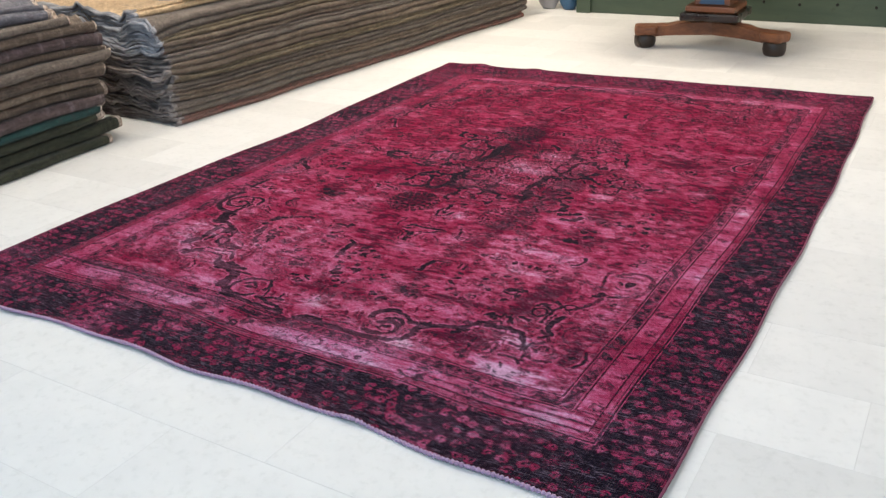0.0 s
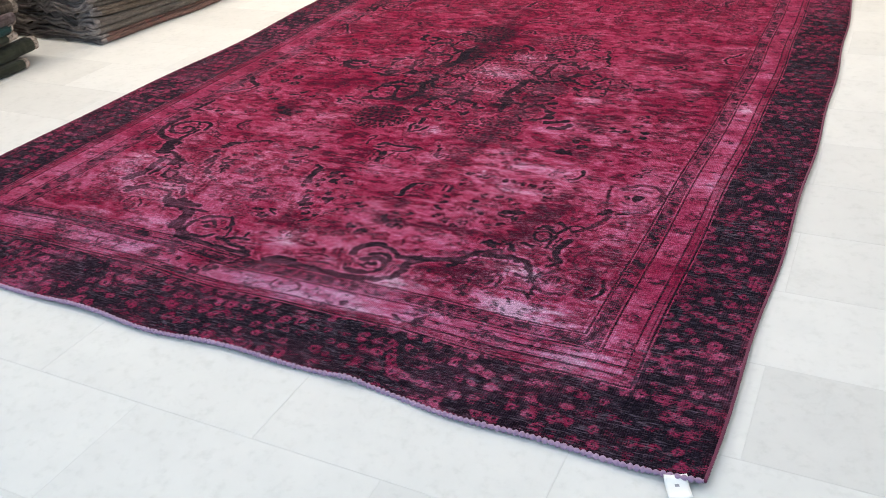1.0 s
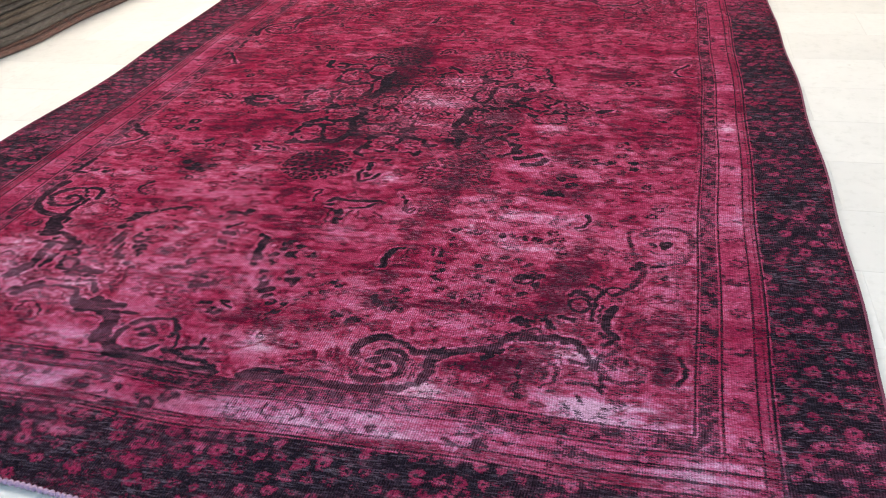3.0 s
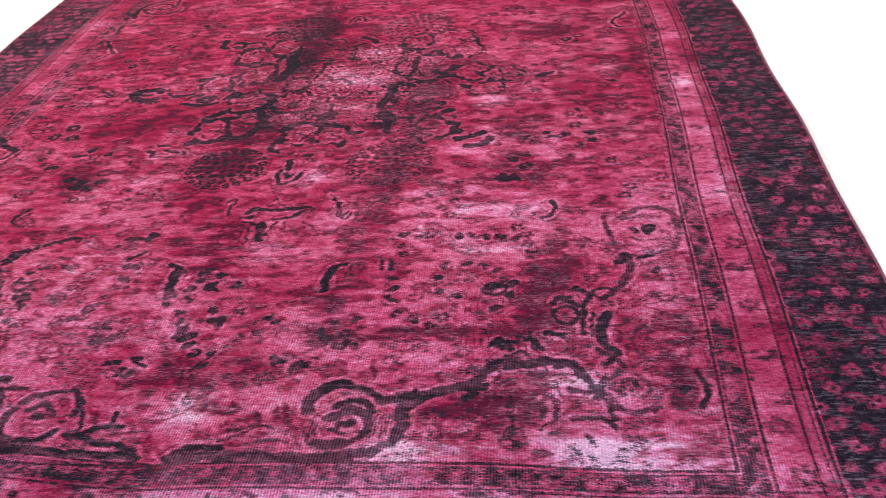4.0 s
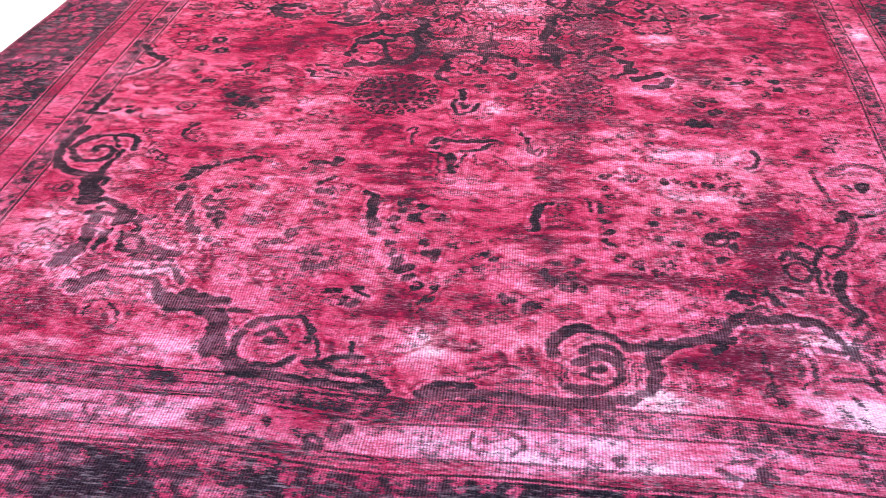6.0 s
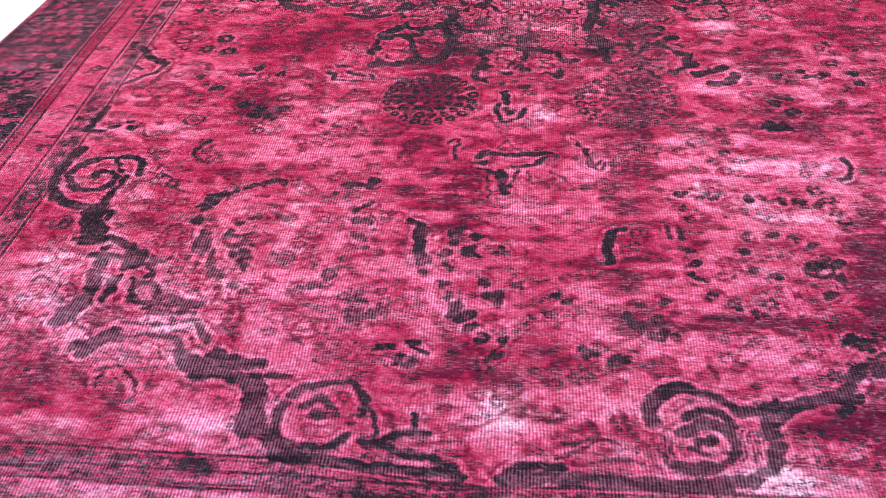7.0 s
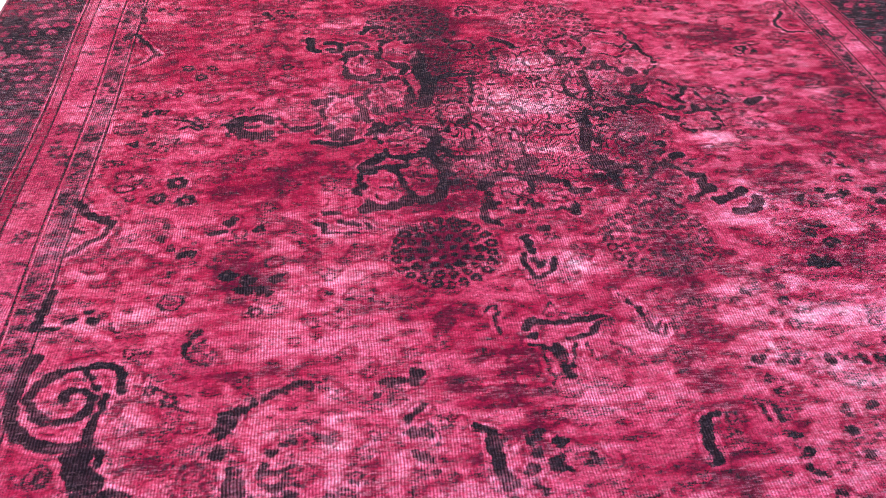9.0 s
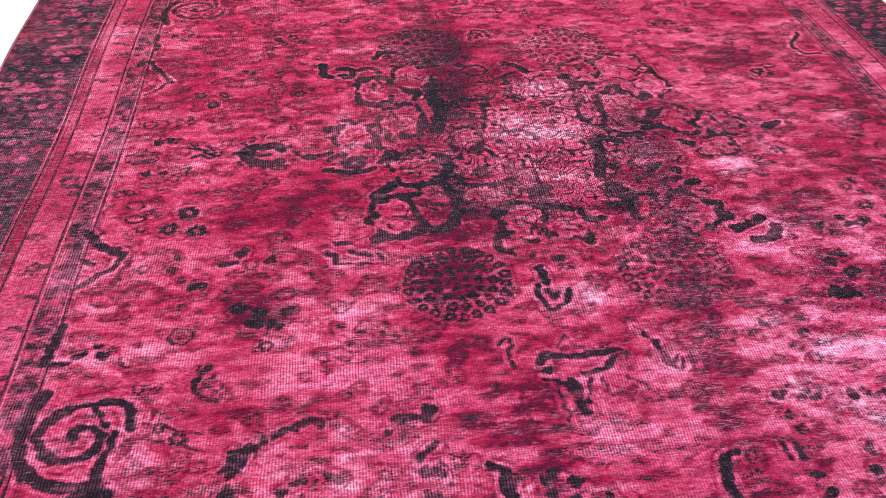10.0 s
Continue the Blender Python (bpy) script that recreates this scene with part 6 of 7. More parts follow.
def blossom(x, y, rx, ry, light, ink, seed):
    """A lobed cell with a light heart, a broken dark rim and a thin wine line round it."""
    r = np.random.default_rng(seed)
    lobes, turn = int(r.integers(4, 7)), r.uniform(0, 6.28)
    n = 40

    def rim(k, f):
        a = 2 * math.pi * k / n
        q = f * (1 + 0.13 * math.cos(lobes * a + turn))
        return x + q * rx * math.cos(a), y + q * ry * math.sin(a)

    P.blob(x, y, rx * 0.85, ry * 0.85, field="clear", amount=0.8)
    P.cloud(x, y, rx * 0.9, ry * 0.9, "pale", 0.55 * light)
    P.stroke([rim(k, 1.18) for k in range(n + 1)], 0.006, field="red", amount=0.9, smooth=False)
    k = int(r.integers(0, 6))
    while k < n:
        run = int(r.integers(3, 8))
        w = r.uniform(0.009, 0.019) * ink ** 0.5
        P.stroke([rim(q, 1.0) for q in range(k, k + run)], w * r.uniform(0.5, 1.0), w, amount=min(1.0, 0.6 + 0.5 * ink))
        if r.random() < 0.3:
            P.blob(*rim(k, 0.84), w * 0.7, w * 0.9)
        k += run + int(r.integers(1, 4))
    P.stroke([rim(q, 0.55) for q in range(5, 5 + int(r.integers(12, 30)))], 0.006, 0.004, field="red", amount=0.9)
    a = r.uniform(0, 6.28)
    P.leaf(x + 0.25 * rx * math.cos(a), y + 0.25 * ry * math.sin(a), rx * 0.7, 0.014, a, 0.75 * ink)
    for _ in range(7):
        u, v, t = r.uniform(-0.75, 0.75), r.uniform(-0.75, 0.75), r.uniform(0, 6.28)
        P.leaf(x + u * rx, y + v * ry, r.uniform(0.010, 0.026), r.uniform(0.005, 0.010), t, 0.8 * ink)


MID_Y = 1.930


def figures(rows, at=lambda x, y: (x, y), gain=1.0, only=lambda pts: True, bold=1.0):
    """Draws the woven figures: navy ones with a wine shade round them, wine ones as dye alone."""
    for kind, ink, size, amount, *pts in rows:
        if not only(pts):
            continue
        pts = [at(*q) for q in pts]
        wine = ink == "wine"
        field, k = ("red", 0.85) if wine else ("dark", min(1.0, amount * gain))
        if kind == "line":
            if not wine:
                P.stroke(pts, size + 0.034, field="red", amount=0.50)
                P.stroke(pts, size + 0.022, field="unred", amount=0.9)
            P.stroke(pts, size * 1.15 * bold, size * bold, field, k)
            if wine:
                P.stroke(pts, size * 0.8, field="dark", amount=0.34)
        elif kind == "dot":
            for x, y in pts:
                P.blob(x, y, size[0] + 0.009, size[1] + 0.009, field="red", amount=0.40)
                for _ in range(4):
                    P.blob(x + rng.uniform(-0.5, 0.5) * size[0], y + rng.uniform(-0.5, 0.5) * size[1], size[0] * rng.uniform(0.45, 0.75), size[1] * rng.uniform(0.45, 0.70), rng.uniform(0, 3), field, min(1.0, k))
                P.blob(x + rng.uniform(-0.3, 0.3) * size[0], y + rng.uniform(-0.3, 0.3) * size[1], size[0] * 0.35, size[1] * 0.3, 0, "clear", rng.uniform(0.0, 0.6))
        elif kind == "ring":
            (x, y), = pts
            P.stroke([(x + size[0] * math.cos(a * math.pi / 10), y + size[1] * math.sin(a * math.pi / 10)) for a in range(21)], size[2], field=field, amount=k, smooth=False)
            if wine:
                P.stroke([(x + size[0] * math.cos(a * math.pi / 10), y + size[1] * math.sin(a * math.pi / 10)) for a in range(21)], size[2] * 0.8, amount=0.34, smooth=False)
        elif kind == "flower":
            (x, y), = pts
            if wine:
                P.blob(x, y, size, size * 0.8, field="red", amount=0.6)
                P.flower(x, y, size, 6, 9 * x, amount=0.32)
            else:
                P.flower(x, y, size, 6, 9 * x, amount=k)
        else:
            P.blob(*pts[0], *size, field="dark", amount=k, soft=0.014)


def over(x, y):
    """The same place in the far half, which mirrors the near one."""
    return x, 2 * MID_Y - y


# remains of the ground's small pattern: faint flowers, curls of dye, a net of worn outlines
for _ in range(620):
    a, b = rng.uniform(-0.95, 0.95), rng.uniform(0.45, 3.35)
    P.flower(CX + a, b, rng.uniform(0.009, 0.020), 5, rng.uniform(0, 3), amount=rng.uniform(0.35, 0.70))
for _ in range(900):
    a, b, t, r = rng.uniform(-0.95, 0.95), rng.uniform(0.43, 3.4), rng.uniform(0, 6.28), rng.uniform(0.012, 0.030)
    P.stroke([(CX + a + r * math.cos(t + q * 0.6), b + 0.8 * r * math.sin(t + q * 0.6)) for q in range(int(rng.integers(3, 8)))], 0.007, 0.004, "red", rng.uniform(0.5, 1.1))
curl = np.abs((P.clouds(0.085, 0.060, 2) * 11.0) % 1.0 - 0.5)
keep = np.clip(2.6 * (P.clouds(0.16, 0.10, 3) - 0.36), 0, 1)
P.dark = np.maximum(P.dark, field_in * keep * np.clip(1.0 - curl / 0.12, 0, 1) * 0.40)
P.dark = np.maximum(P.dark, field_in * np.clip(2.6 * (P.clouds(0.034, 0.016, 3) - 0.52), 0, 0.40))

# round rosettes: place, half widths, strength
for x, y, r in ((-1.475, 1.415, 0.10), (-1.47, 2.436, 0.11)):
    P.cloud(x, y, r, r, "red", 0.7)
for x, y, r, k in ((-1.475, 1.415, 0.108, 1.0), (-1.032, 1.414, 0.112, 0.82), (-1.470, 2.436, 0.118, 1.0), (-1.055, 2.405, 0.118, 0.80)):
    P.rosette(x, y, r, 0.90 * k)

OUTER = (WEST_FORK, WEST_FORK_MORE, WEST_SPRAYS, WEST_SPRAYS_MORE, EAST_SPRAYS, EAST_SPRAYS_MORE, WEST_DOTS, WEST_BLOCK, WEST_BLOCK_MORE, PENDANT, SIDE_SCROLL_WEST, SPIRAL_WEST, SPIRAL_WEST_MORE, SPIRAL_WEST_REST, ROSES_WEST, ROSES_WEST_MORE, ROSES_WEST_REST, ROSES_WEST_LAST, ROSES_MID, ROSES_MID_MORE, ARCH_WEST, ARCH_WEST_MORE, STEM_WEST, STEM_WEST_MORE, STEM_FORK, STEM_FORK_MORE, CROWN_WEST, POINT_MARKS, POINT_MARKS_MORE, POINT_BEADS, POINT_BEADS_MORE, SPRAY_BLOSSOMS, SPRAY_BLOSSOMS_MORE, ARCH_EAST, ARCH_EAST_MORE, SCROLL_EAST_TOP, END_SCROLL_WEST, END_SCROLL_WEST_MORE, END_BAR_EAST, END_SCROLL_EAST, END_SCROLL_EAST_MORE, SIDE_SCROLL_EAST, SIDE_SCROLL_EAST_MORE, STEM_EAST, STEM_EAST_MORE, STEM_EAST_LEAVES, STEM_EAST_LEAVES_MORE)
CENTRAL = (WEST_ARM, WEST_ARM_MORE, WEST_UPPER, WEST_UPPER_MORE, WEST_CURLS, WEST_CURLS_MORE, EAST_ARM, EAST_ARM_MORE, EAST_LOWER, EAST_LOWER_MORE, LOBE_WEST, LOBE_WEST_MORE)
for rows in OUTER:
    figures(rows, bold=1.04)
    figures(rows, over, 0.7, lambda pts: max(q[1] for q in pts) < 1.40)
for rows in CENTRAL:
    figures(rows, bold=2.1)
figures(FRONT_BAND, gain=0.8)

for x, y, rx, ry, k in WORN_SPOTS + WORN_SPOTS_NEAR + WORN_SPOTS_EAST:
    P.cloud(x, y, rx, ry, "pale", 1.1 * k)
    P.cloud(x, y, rx, ry, "red", -0.25 * k)
for x, y, rx, ry, k in DYE_POOLS + DYE_POOLS_NEAR + DYE_POOLS_EAST:
    P.cloud(x, y, rx, ry, "red", 1.15 * k)
    P.cloud(x, y, rx, ry, "pale", -0.25 * k)
# the medallion's darkest columns
for x, y, ry, k in ((-1.44, 1.72, 0.16, 0.34), (-1.42, 2.10, 0.18, 0.30), (-1.08, 1.70, 0.15, 0.32), (-1.03, 2.05, 0.16, 0.26), (-1.26, 1.64, 0.05, 0.30)):
    P.cloud(x, y, 0.055 if ry > 0.1 else 0.16, ry, "dark", k)
# deeper red in streaks along the length
for x0, y0, x1, y1, w, k in ((-0.95, 1.98, -1.00, 1.36, 0.065, 0.75), (-1.01, 1.30, -1.10, 0.64, 0.055, 0.40), (-1.51, 1.90, -1.49, 0.95, 0.060, 0.50), (-0.74, 2.05, -0.71, 1.40, 0.050, 0.40), (-0.60, 1.12, -0.69, 0.50, 0.050, 0.55), (-1.40, 2.50, -1.42, 2.05, 0.060, 0.60)):
    for i in range(9):
        f = i / 8
        P.cloud(x0 + (x1 - x0) * f, y0 + (y1 - y0) * f, w, 0.12, "red", 0.55 * k)
for x, y, rx, ry, k in ((-1.43, 1.68, 0.09, 0.06, 0.30), (-1.42, 2.28, 0.07, 0.14, 0.30), (-1.11, 1.66, 0.06, 0.05, 0.25), (-1.88, 1.36, 0.05, 0.04, 0.3)):
    P.cloud(x, y, rx, ry, "dark", k)
# uneven wear and uneven light, both put into the colour: place and how much lighter
UNEVEN_TONE_A = [
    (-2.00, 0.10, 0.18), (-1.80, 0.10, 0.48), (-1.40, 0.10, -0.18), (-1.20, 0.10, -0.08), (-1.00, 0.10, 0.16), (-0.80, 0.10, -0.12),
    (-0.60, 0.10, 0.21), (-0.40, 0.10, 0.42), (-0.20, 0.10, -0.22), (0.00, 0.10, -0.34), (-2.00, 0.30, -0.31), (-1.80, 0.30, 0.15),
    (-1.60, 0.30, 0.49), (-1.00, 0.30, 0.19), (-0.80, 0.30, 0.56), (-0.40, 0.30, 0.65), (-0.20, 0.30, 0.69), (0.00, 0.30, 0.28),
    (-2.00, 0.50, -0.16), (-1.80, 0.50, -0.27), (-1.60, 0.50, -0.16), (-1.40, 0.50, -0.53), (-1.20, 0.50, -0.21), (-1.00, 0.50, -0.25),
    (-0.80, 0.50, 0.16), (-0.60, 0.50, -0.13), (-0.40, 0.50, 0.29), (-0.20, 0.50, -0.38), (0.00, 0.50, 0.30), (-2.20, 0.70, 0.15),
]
UNEVEN_TONE_B = [
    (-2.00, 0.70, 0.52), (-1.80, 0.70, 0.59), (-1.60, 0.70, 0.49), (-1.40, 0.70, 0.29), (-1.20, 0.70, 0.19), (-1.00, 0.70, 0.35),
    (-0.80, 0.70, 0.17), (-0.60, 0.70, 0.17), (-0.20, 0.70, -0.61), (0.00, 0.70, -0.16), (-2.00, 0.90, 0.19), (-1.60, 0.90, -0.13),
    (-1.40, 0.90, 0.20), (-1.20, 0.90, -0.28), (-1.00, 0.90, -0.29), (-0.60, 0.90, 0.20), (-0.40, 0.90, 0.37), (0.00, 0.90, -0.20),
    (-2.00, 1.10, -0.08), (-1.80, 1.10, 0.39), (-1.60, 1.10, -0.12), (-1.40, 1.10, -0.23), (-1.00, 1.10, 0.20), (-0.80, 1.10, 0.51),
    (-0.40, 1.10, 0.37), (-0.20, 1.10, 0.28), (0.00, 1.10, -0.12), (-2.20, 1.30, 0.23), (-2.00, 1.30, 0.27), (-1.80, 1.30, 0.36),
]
UNEVEN_TONE_C = [
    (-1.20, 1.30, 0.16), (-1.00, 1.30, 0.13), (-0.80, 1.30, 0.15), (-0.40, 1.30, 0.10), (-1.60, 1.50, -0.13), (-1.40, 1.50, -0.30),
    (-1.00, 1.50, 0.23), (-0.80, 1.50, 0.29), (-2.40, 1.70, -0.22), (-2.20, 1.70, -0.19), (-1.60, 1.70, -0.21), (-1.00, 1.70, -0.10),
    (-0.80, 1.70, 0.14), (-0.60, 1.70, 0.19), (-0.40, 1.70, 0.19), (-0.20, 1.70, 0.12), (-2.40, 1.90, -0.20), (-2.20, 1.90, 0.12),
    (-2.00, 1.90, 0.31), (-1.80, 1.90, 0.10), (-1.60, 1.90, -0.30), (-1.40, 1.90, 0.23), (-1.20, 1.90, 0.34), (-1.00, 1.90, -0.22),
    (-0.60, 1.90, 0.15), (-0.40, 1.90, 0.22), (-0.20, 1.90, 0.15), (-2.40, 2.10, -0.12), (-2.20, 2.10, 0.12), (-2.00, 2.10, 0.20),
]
UNEVEN_TONE_D = [
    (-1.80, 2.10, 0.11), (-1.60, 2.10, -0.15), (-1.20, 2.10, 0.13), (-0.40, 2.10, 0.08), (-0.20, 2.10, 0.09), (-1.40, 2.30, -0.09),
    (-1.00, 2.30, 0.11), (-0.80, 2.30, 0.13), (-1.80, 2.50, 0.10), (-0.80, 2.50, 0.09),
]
for x, y, k in UNEVEN_TONE_A + UNEVEN_TONE_B + UNEVEN_TONE_C + UNEVEN_TONE_D:
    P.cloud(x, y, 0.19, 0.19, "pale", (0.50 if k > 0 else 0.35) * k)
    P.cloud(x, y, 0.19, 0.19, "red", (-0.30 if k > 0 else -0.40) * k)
# bare spots of weft
P.blob(-0.912, 1.100, 0.008, 0.016, field="pale", amount=1.6)
P.blob(-0.535, 0.425, 0.016, 0.020, field="pale", amount=1.5)
P.blob(-0.535, 0.425, 0.016, 0.020, field="clear", amount=1.0)

# cells of the medallion: light hearts in broken dark rims
for i, b in enumerate(WEST_BLOSSOMS + EAST_BLOSSOMS):
    blossom(*b, 500 + i)
lattice = np.abs((P.clouds(0.056, 0.048, 2) * 10.0) % 1.0 - 0.5)
disc = np.clip(1.5 - ((X - CX - 0.02) / 0.36) ** 2 - ((Y - MID_Y) / 0.36) ** 2, 0, 1)
P.dark = np.maximum(P.dark, field_in * disc * np.clip(1.6 - lattice / 0.14, 0, 1) * 0.95)
corners = np.clip(1.2 - (np.abs(np.abs(X - CX) - 0.66) / 0.30) ** 2 - (np.abs(np.abs(Y - MID_Y) - 1.18) / 0.26) ** 2, 0, 1)
P.red += field_in * corners * np.clip(1.2 - lattice / 0.13, 0, 1) * 0.55
P.dark = np.maximum(P.dark, field_in * corners * np.clip(1.2 - lattice / 0.10, 0, 1) * 0.55)
# dye and wear in short streaks along the weft
P.red += field_in * (0.9 * (P.clouds(0.060, 0.020, 3) - 0.5) + 0.5 * (P.clouds(0.020, 0.010, 2) - 0.5))
P.pale += field_in * (0.55 * (P.clouds(0.060, 0.018, 3) - 0.5) + 0.4 * (P.clouds(0.022, 0.012, 2) - 0.5))
# wear thins the dark figures and breaks them up
thin = np.clip(P.clouds(0.20, 0.05, 4) * 1.5 - 0.35, 0, 1)
P.dark *= np.clip(1.0 - 0.20 * thin * field_in, 0, 1)
P.dark *= np.clip(1.0 - field_in * 1.2 * np.clip(P.clouds(0.035, 0.009, 3) - 0.50, 0, 0.5), 0.5, 1)
# front wear and the daylight's falloff towards the middle, both put into the colour
P.pale += field_in * (0.12 * np.clip(1.2 - (Y - 0.4) / 0.5, 0, 1) - 0.10 * np.clip((Y - 1.0) / 0.6, 0, 1))
P.red += field_in * 0.16 * np.clip((Y - 1.2) / 0.5, 0, 1)


def spread(a, n):
    """Mean over a square of 2 n + 1 cells."""
    for axis in (0, 1):
        pad = [(n + 1, n) if k == axis else (0, 0) for k in (0, 1)]
        c = np.cumsum(np.pad(a, pad, mode="edge"), axis=axis, dtype=np.float64)
        a = (np.take(c, range(2 * n + 1, c.shape[axis]), axis) - np.take(c, range(0, c.shape[axis] - 2 * n - 1), axis)) / (2 * n + 1)
    return a.astype(np.float32)


# figures were outlined in undyed wool, which has worn lighter than the ground
near_ink = spread(P.dark, 4)
P.red += field_in * 0.55 * np.exp(-((near_ink - 0.17) / 0.06) ** 2)
P.pale += 0.6 * (spread(P.dark, 5) - P.dark) * (1 - 0.7 * in_main)


def rug_height(x, y):
    """Gentle waves of the cloth, livelier towards the front edge."""
    near = np.exp(-((y - RY0) / 0.18) ** 2)
    east = np.exp(-((RX1 - x) / 0.12) ** 2)
    z = 0.009 + 0.003 * np.sin(2.1 * x + 0.7 * y) * np.sin(1.7 * y + 0.5)
    z = z + near * (0.001 + 0.004 * np.sin(7.5 * x + 0.6) * np.sin(3.1 * x + 1.0) + 0.008 * np.exp(-((x + 0.78) / 0.05) ** 2))
    z = z + east * 0.003 * (1 + np.sin(6.0 * y))
    z = z + 0.012 * np.exp(-((y - RY1) / 0.10) ** 2) * (0.4 + np.exp(-((x + 2.4) / 0.08) ** 2) + 0.6 * np.exp(-((x + 2.0) / 0.05) ** 2))
    return z


def rug_place(x, y):
    """The cloth's true outline: edges bow a little from the straight loom lines."""
    wx = np.clip((x - RX0) / (RX1 - RX0), 0, 1)
    wy = np.clip((y - RY0) / (RY1 - RY0), 0, 1)
    east = 0.032 * np.sin(math.pi * wy) + 0.004 * np.sin(9 * y)
    west = 0.004 + 0.03 * np.exp(-((y - 2.1) / 0.5) ** 2) + 0.004 * np.sin(7 * y)
    front = -0.032 + 0.026 * np.sin(math.pi * wx) + 0.008 * np.sin(6.5 * x + 1) + 0.005 * np.sin(15 * x)
    back = 0.05 * (wx - 0.6) + 0.006 * np.sin(9 * x)
    return x + east * wx ** 6 + west * (1 - wx) ** 6, y + front * (1 - wy) ** 10 + back * wy ** 6


rug = tagged(new("rug"), "worn overdyed crimson rug with dark floral border on marble", "rug")


def build_pile():
    nx, ny = P.nx, P.ny
    gx, gy = np.meshgrid(P.x.astype(float), P.y.astype(float))
    px, py = rug_place(gx, gy)
    pz = rug_height(gx, gy)
    co = np.stack([px, py, pz], -1).reshape(-1, 3).astype(np.float32)
    idx = np.arange(nx * ny).reshape(ny, nx)
    quads = np.stack([idx[:-1, :-1], idx[:-1, 1:], idx[1:, 1:], idx[1:, :-1]], -1).reshape(-1, 4)
    me = bpy.data.meshes.new("woven_face")
    me.vertices.add(len(co))
    me.vertices.foreach_set("co", co.ravel())
    me.loops.add(quads.size)
    me.loops.foreach_set("vertex_index", quads.ravel().astype(np.int32))
    me.polygons.add(len(quads))
    me.polygons.foreach_set("loop_start", np.arange(0, quads.size, 4, dtype=np.int32))
    me.polygons.foreach_set("use_smooth", np.ones(len(quads), dtype=bool))
    me.update(calc_edges=True)
    layer = me.color_attributes.new("pattern", "FLOAT_COLOR", "POINT")
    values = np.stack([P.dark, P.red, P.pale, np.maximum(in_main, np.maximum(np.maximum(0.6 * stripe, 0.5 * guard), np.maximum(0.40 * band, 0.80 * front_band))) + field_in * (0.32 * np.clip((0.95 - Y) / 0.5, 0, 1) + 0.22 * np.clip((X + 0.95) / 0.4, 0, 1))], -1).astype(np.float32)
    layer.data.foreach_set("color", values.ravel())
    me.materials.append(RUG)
    ob = new("woven_face", me)
    ob.parent = rug
    ob["label"] = "crimson pile worn pale with dark blue floral figures"


build_pile()


def edge_points(which, gap):
    if which in ("front", "back"):
        xs = np.arange(RX0, RX1, gap)
        ys = np.full_like(xs, RY0 if which == "front" else RY1)
    else:
        ys = np.arange(RY0, RY1, gap)
        xs = np.full_like(ys, RX1 if which == "east" else RX0)
    px, py = rug_place(xs, ys)
    return np.stack([px, py, rug_height(xs, ys)], -1)


def tube(points, radius, sides=8, swell=None):
    bm = bmesh.new()
    rings = []
    n = len(points)
    for i, p in enumerate(points):
        d = points[min(i + 1, n - 1)] - points[max(i - 1, 0)]
        d = Vector(d).normalized()
        u = d.cross(Vector((0, 0, 1))).normalized()
        v = u.cross(d)
        r = radius * (swell(i) if swell else 1.0)
        rings.append([bm.verts.new(Vector(p) + (math.cos(2 * math.pi * k / sides) * u + math.sin(2 * math.pi * k / sides) * v) * float(r)) for k in range(sides)])
    for a, b in zip(rings, rings[1:]):
        for k in range(sides):
            bm.faces.new((a[k], a[(k + 1) % sides], b[(k + 1) % sides], b[k]))
    bm.faces.new(rings[0][::-1])
    bm.faces.new(rings[-1])
    return bm


def lowered(points, dz):
    q = points.copy()
    q[:, 2] += dz
    return q


jit = np.random.default_rng(3)
bumps = 0.75 + 0.5 * jit.random(4000)
part("binding", tube(lowered(edge_points("front", 0.0020), -0.0010), 0.0062, 8, lambda i: 0.30 + 0.72 * abs(math.sin(i * math.pi / 6.6 + 2.5 * bumps[i // 40])) ** 0.7 * (0.10 + 0.90 * bumps[i // 6])), BINDING, rug, "lavender overcast end binding", True)
part("binding", tube(lowered(edge_points("back", 0.006), -0.0015), 0.0065, 8, lambda i: 0.7 + 0.3 * (i % 2)), CORD, rug, "crimson overcast end binding", True)
part("selvedge", tube(lowered(edge_points("east", 0.008), -0.0015), 0.0042, 8, lambda i: 0.85 + 0.25 * (bumps[i] - 0.75)), CORD, rug, "crimson corded side selvedge", True)
part("selvedge", tube(lowered(edge_points("west", 0.008), -0.0015), 0.0042, 8, lambda i: 0.85 + 0.25 * (bumps[i] - 0.75)), CORD, rug, "crimson corded side selvedge", True)

# paper tag tied at the corner
tag = tagged(new("paper_tag"), "small white paper tag lying at the rug's corner", "tag")
tag_bm = box(-0.022, 0.022, -0.026, 0.026, 0.0, 0.0008)
bmesh.ops.subdivide_edges(tag_bm, edges=tag_bm.edges[:], cuts=6, use_grid_fill=True)
for v in tag_bm.verts:
    v.co.z += 0.006 + 14.0 * v.co.y ** 2 * (1 if v.co.y > 0 else 0.3) + 5.0 * v.co.x ** 2
part("sheet", tag_bm, PAPER, tag, "curled white paper", True)
part("mark", box(-0.004, 0.004, 0.004, 0.016, 0.0078, 0.0084), INK, tag, "grey mark")
tag.matrix_world = pose(-0.03, -0.022, 0.0, 0, 0, 25)

# ---- stacks of folded rugs ----


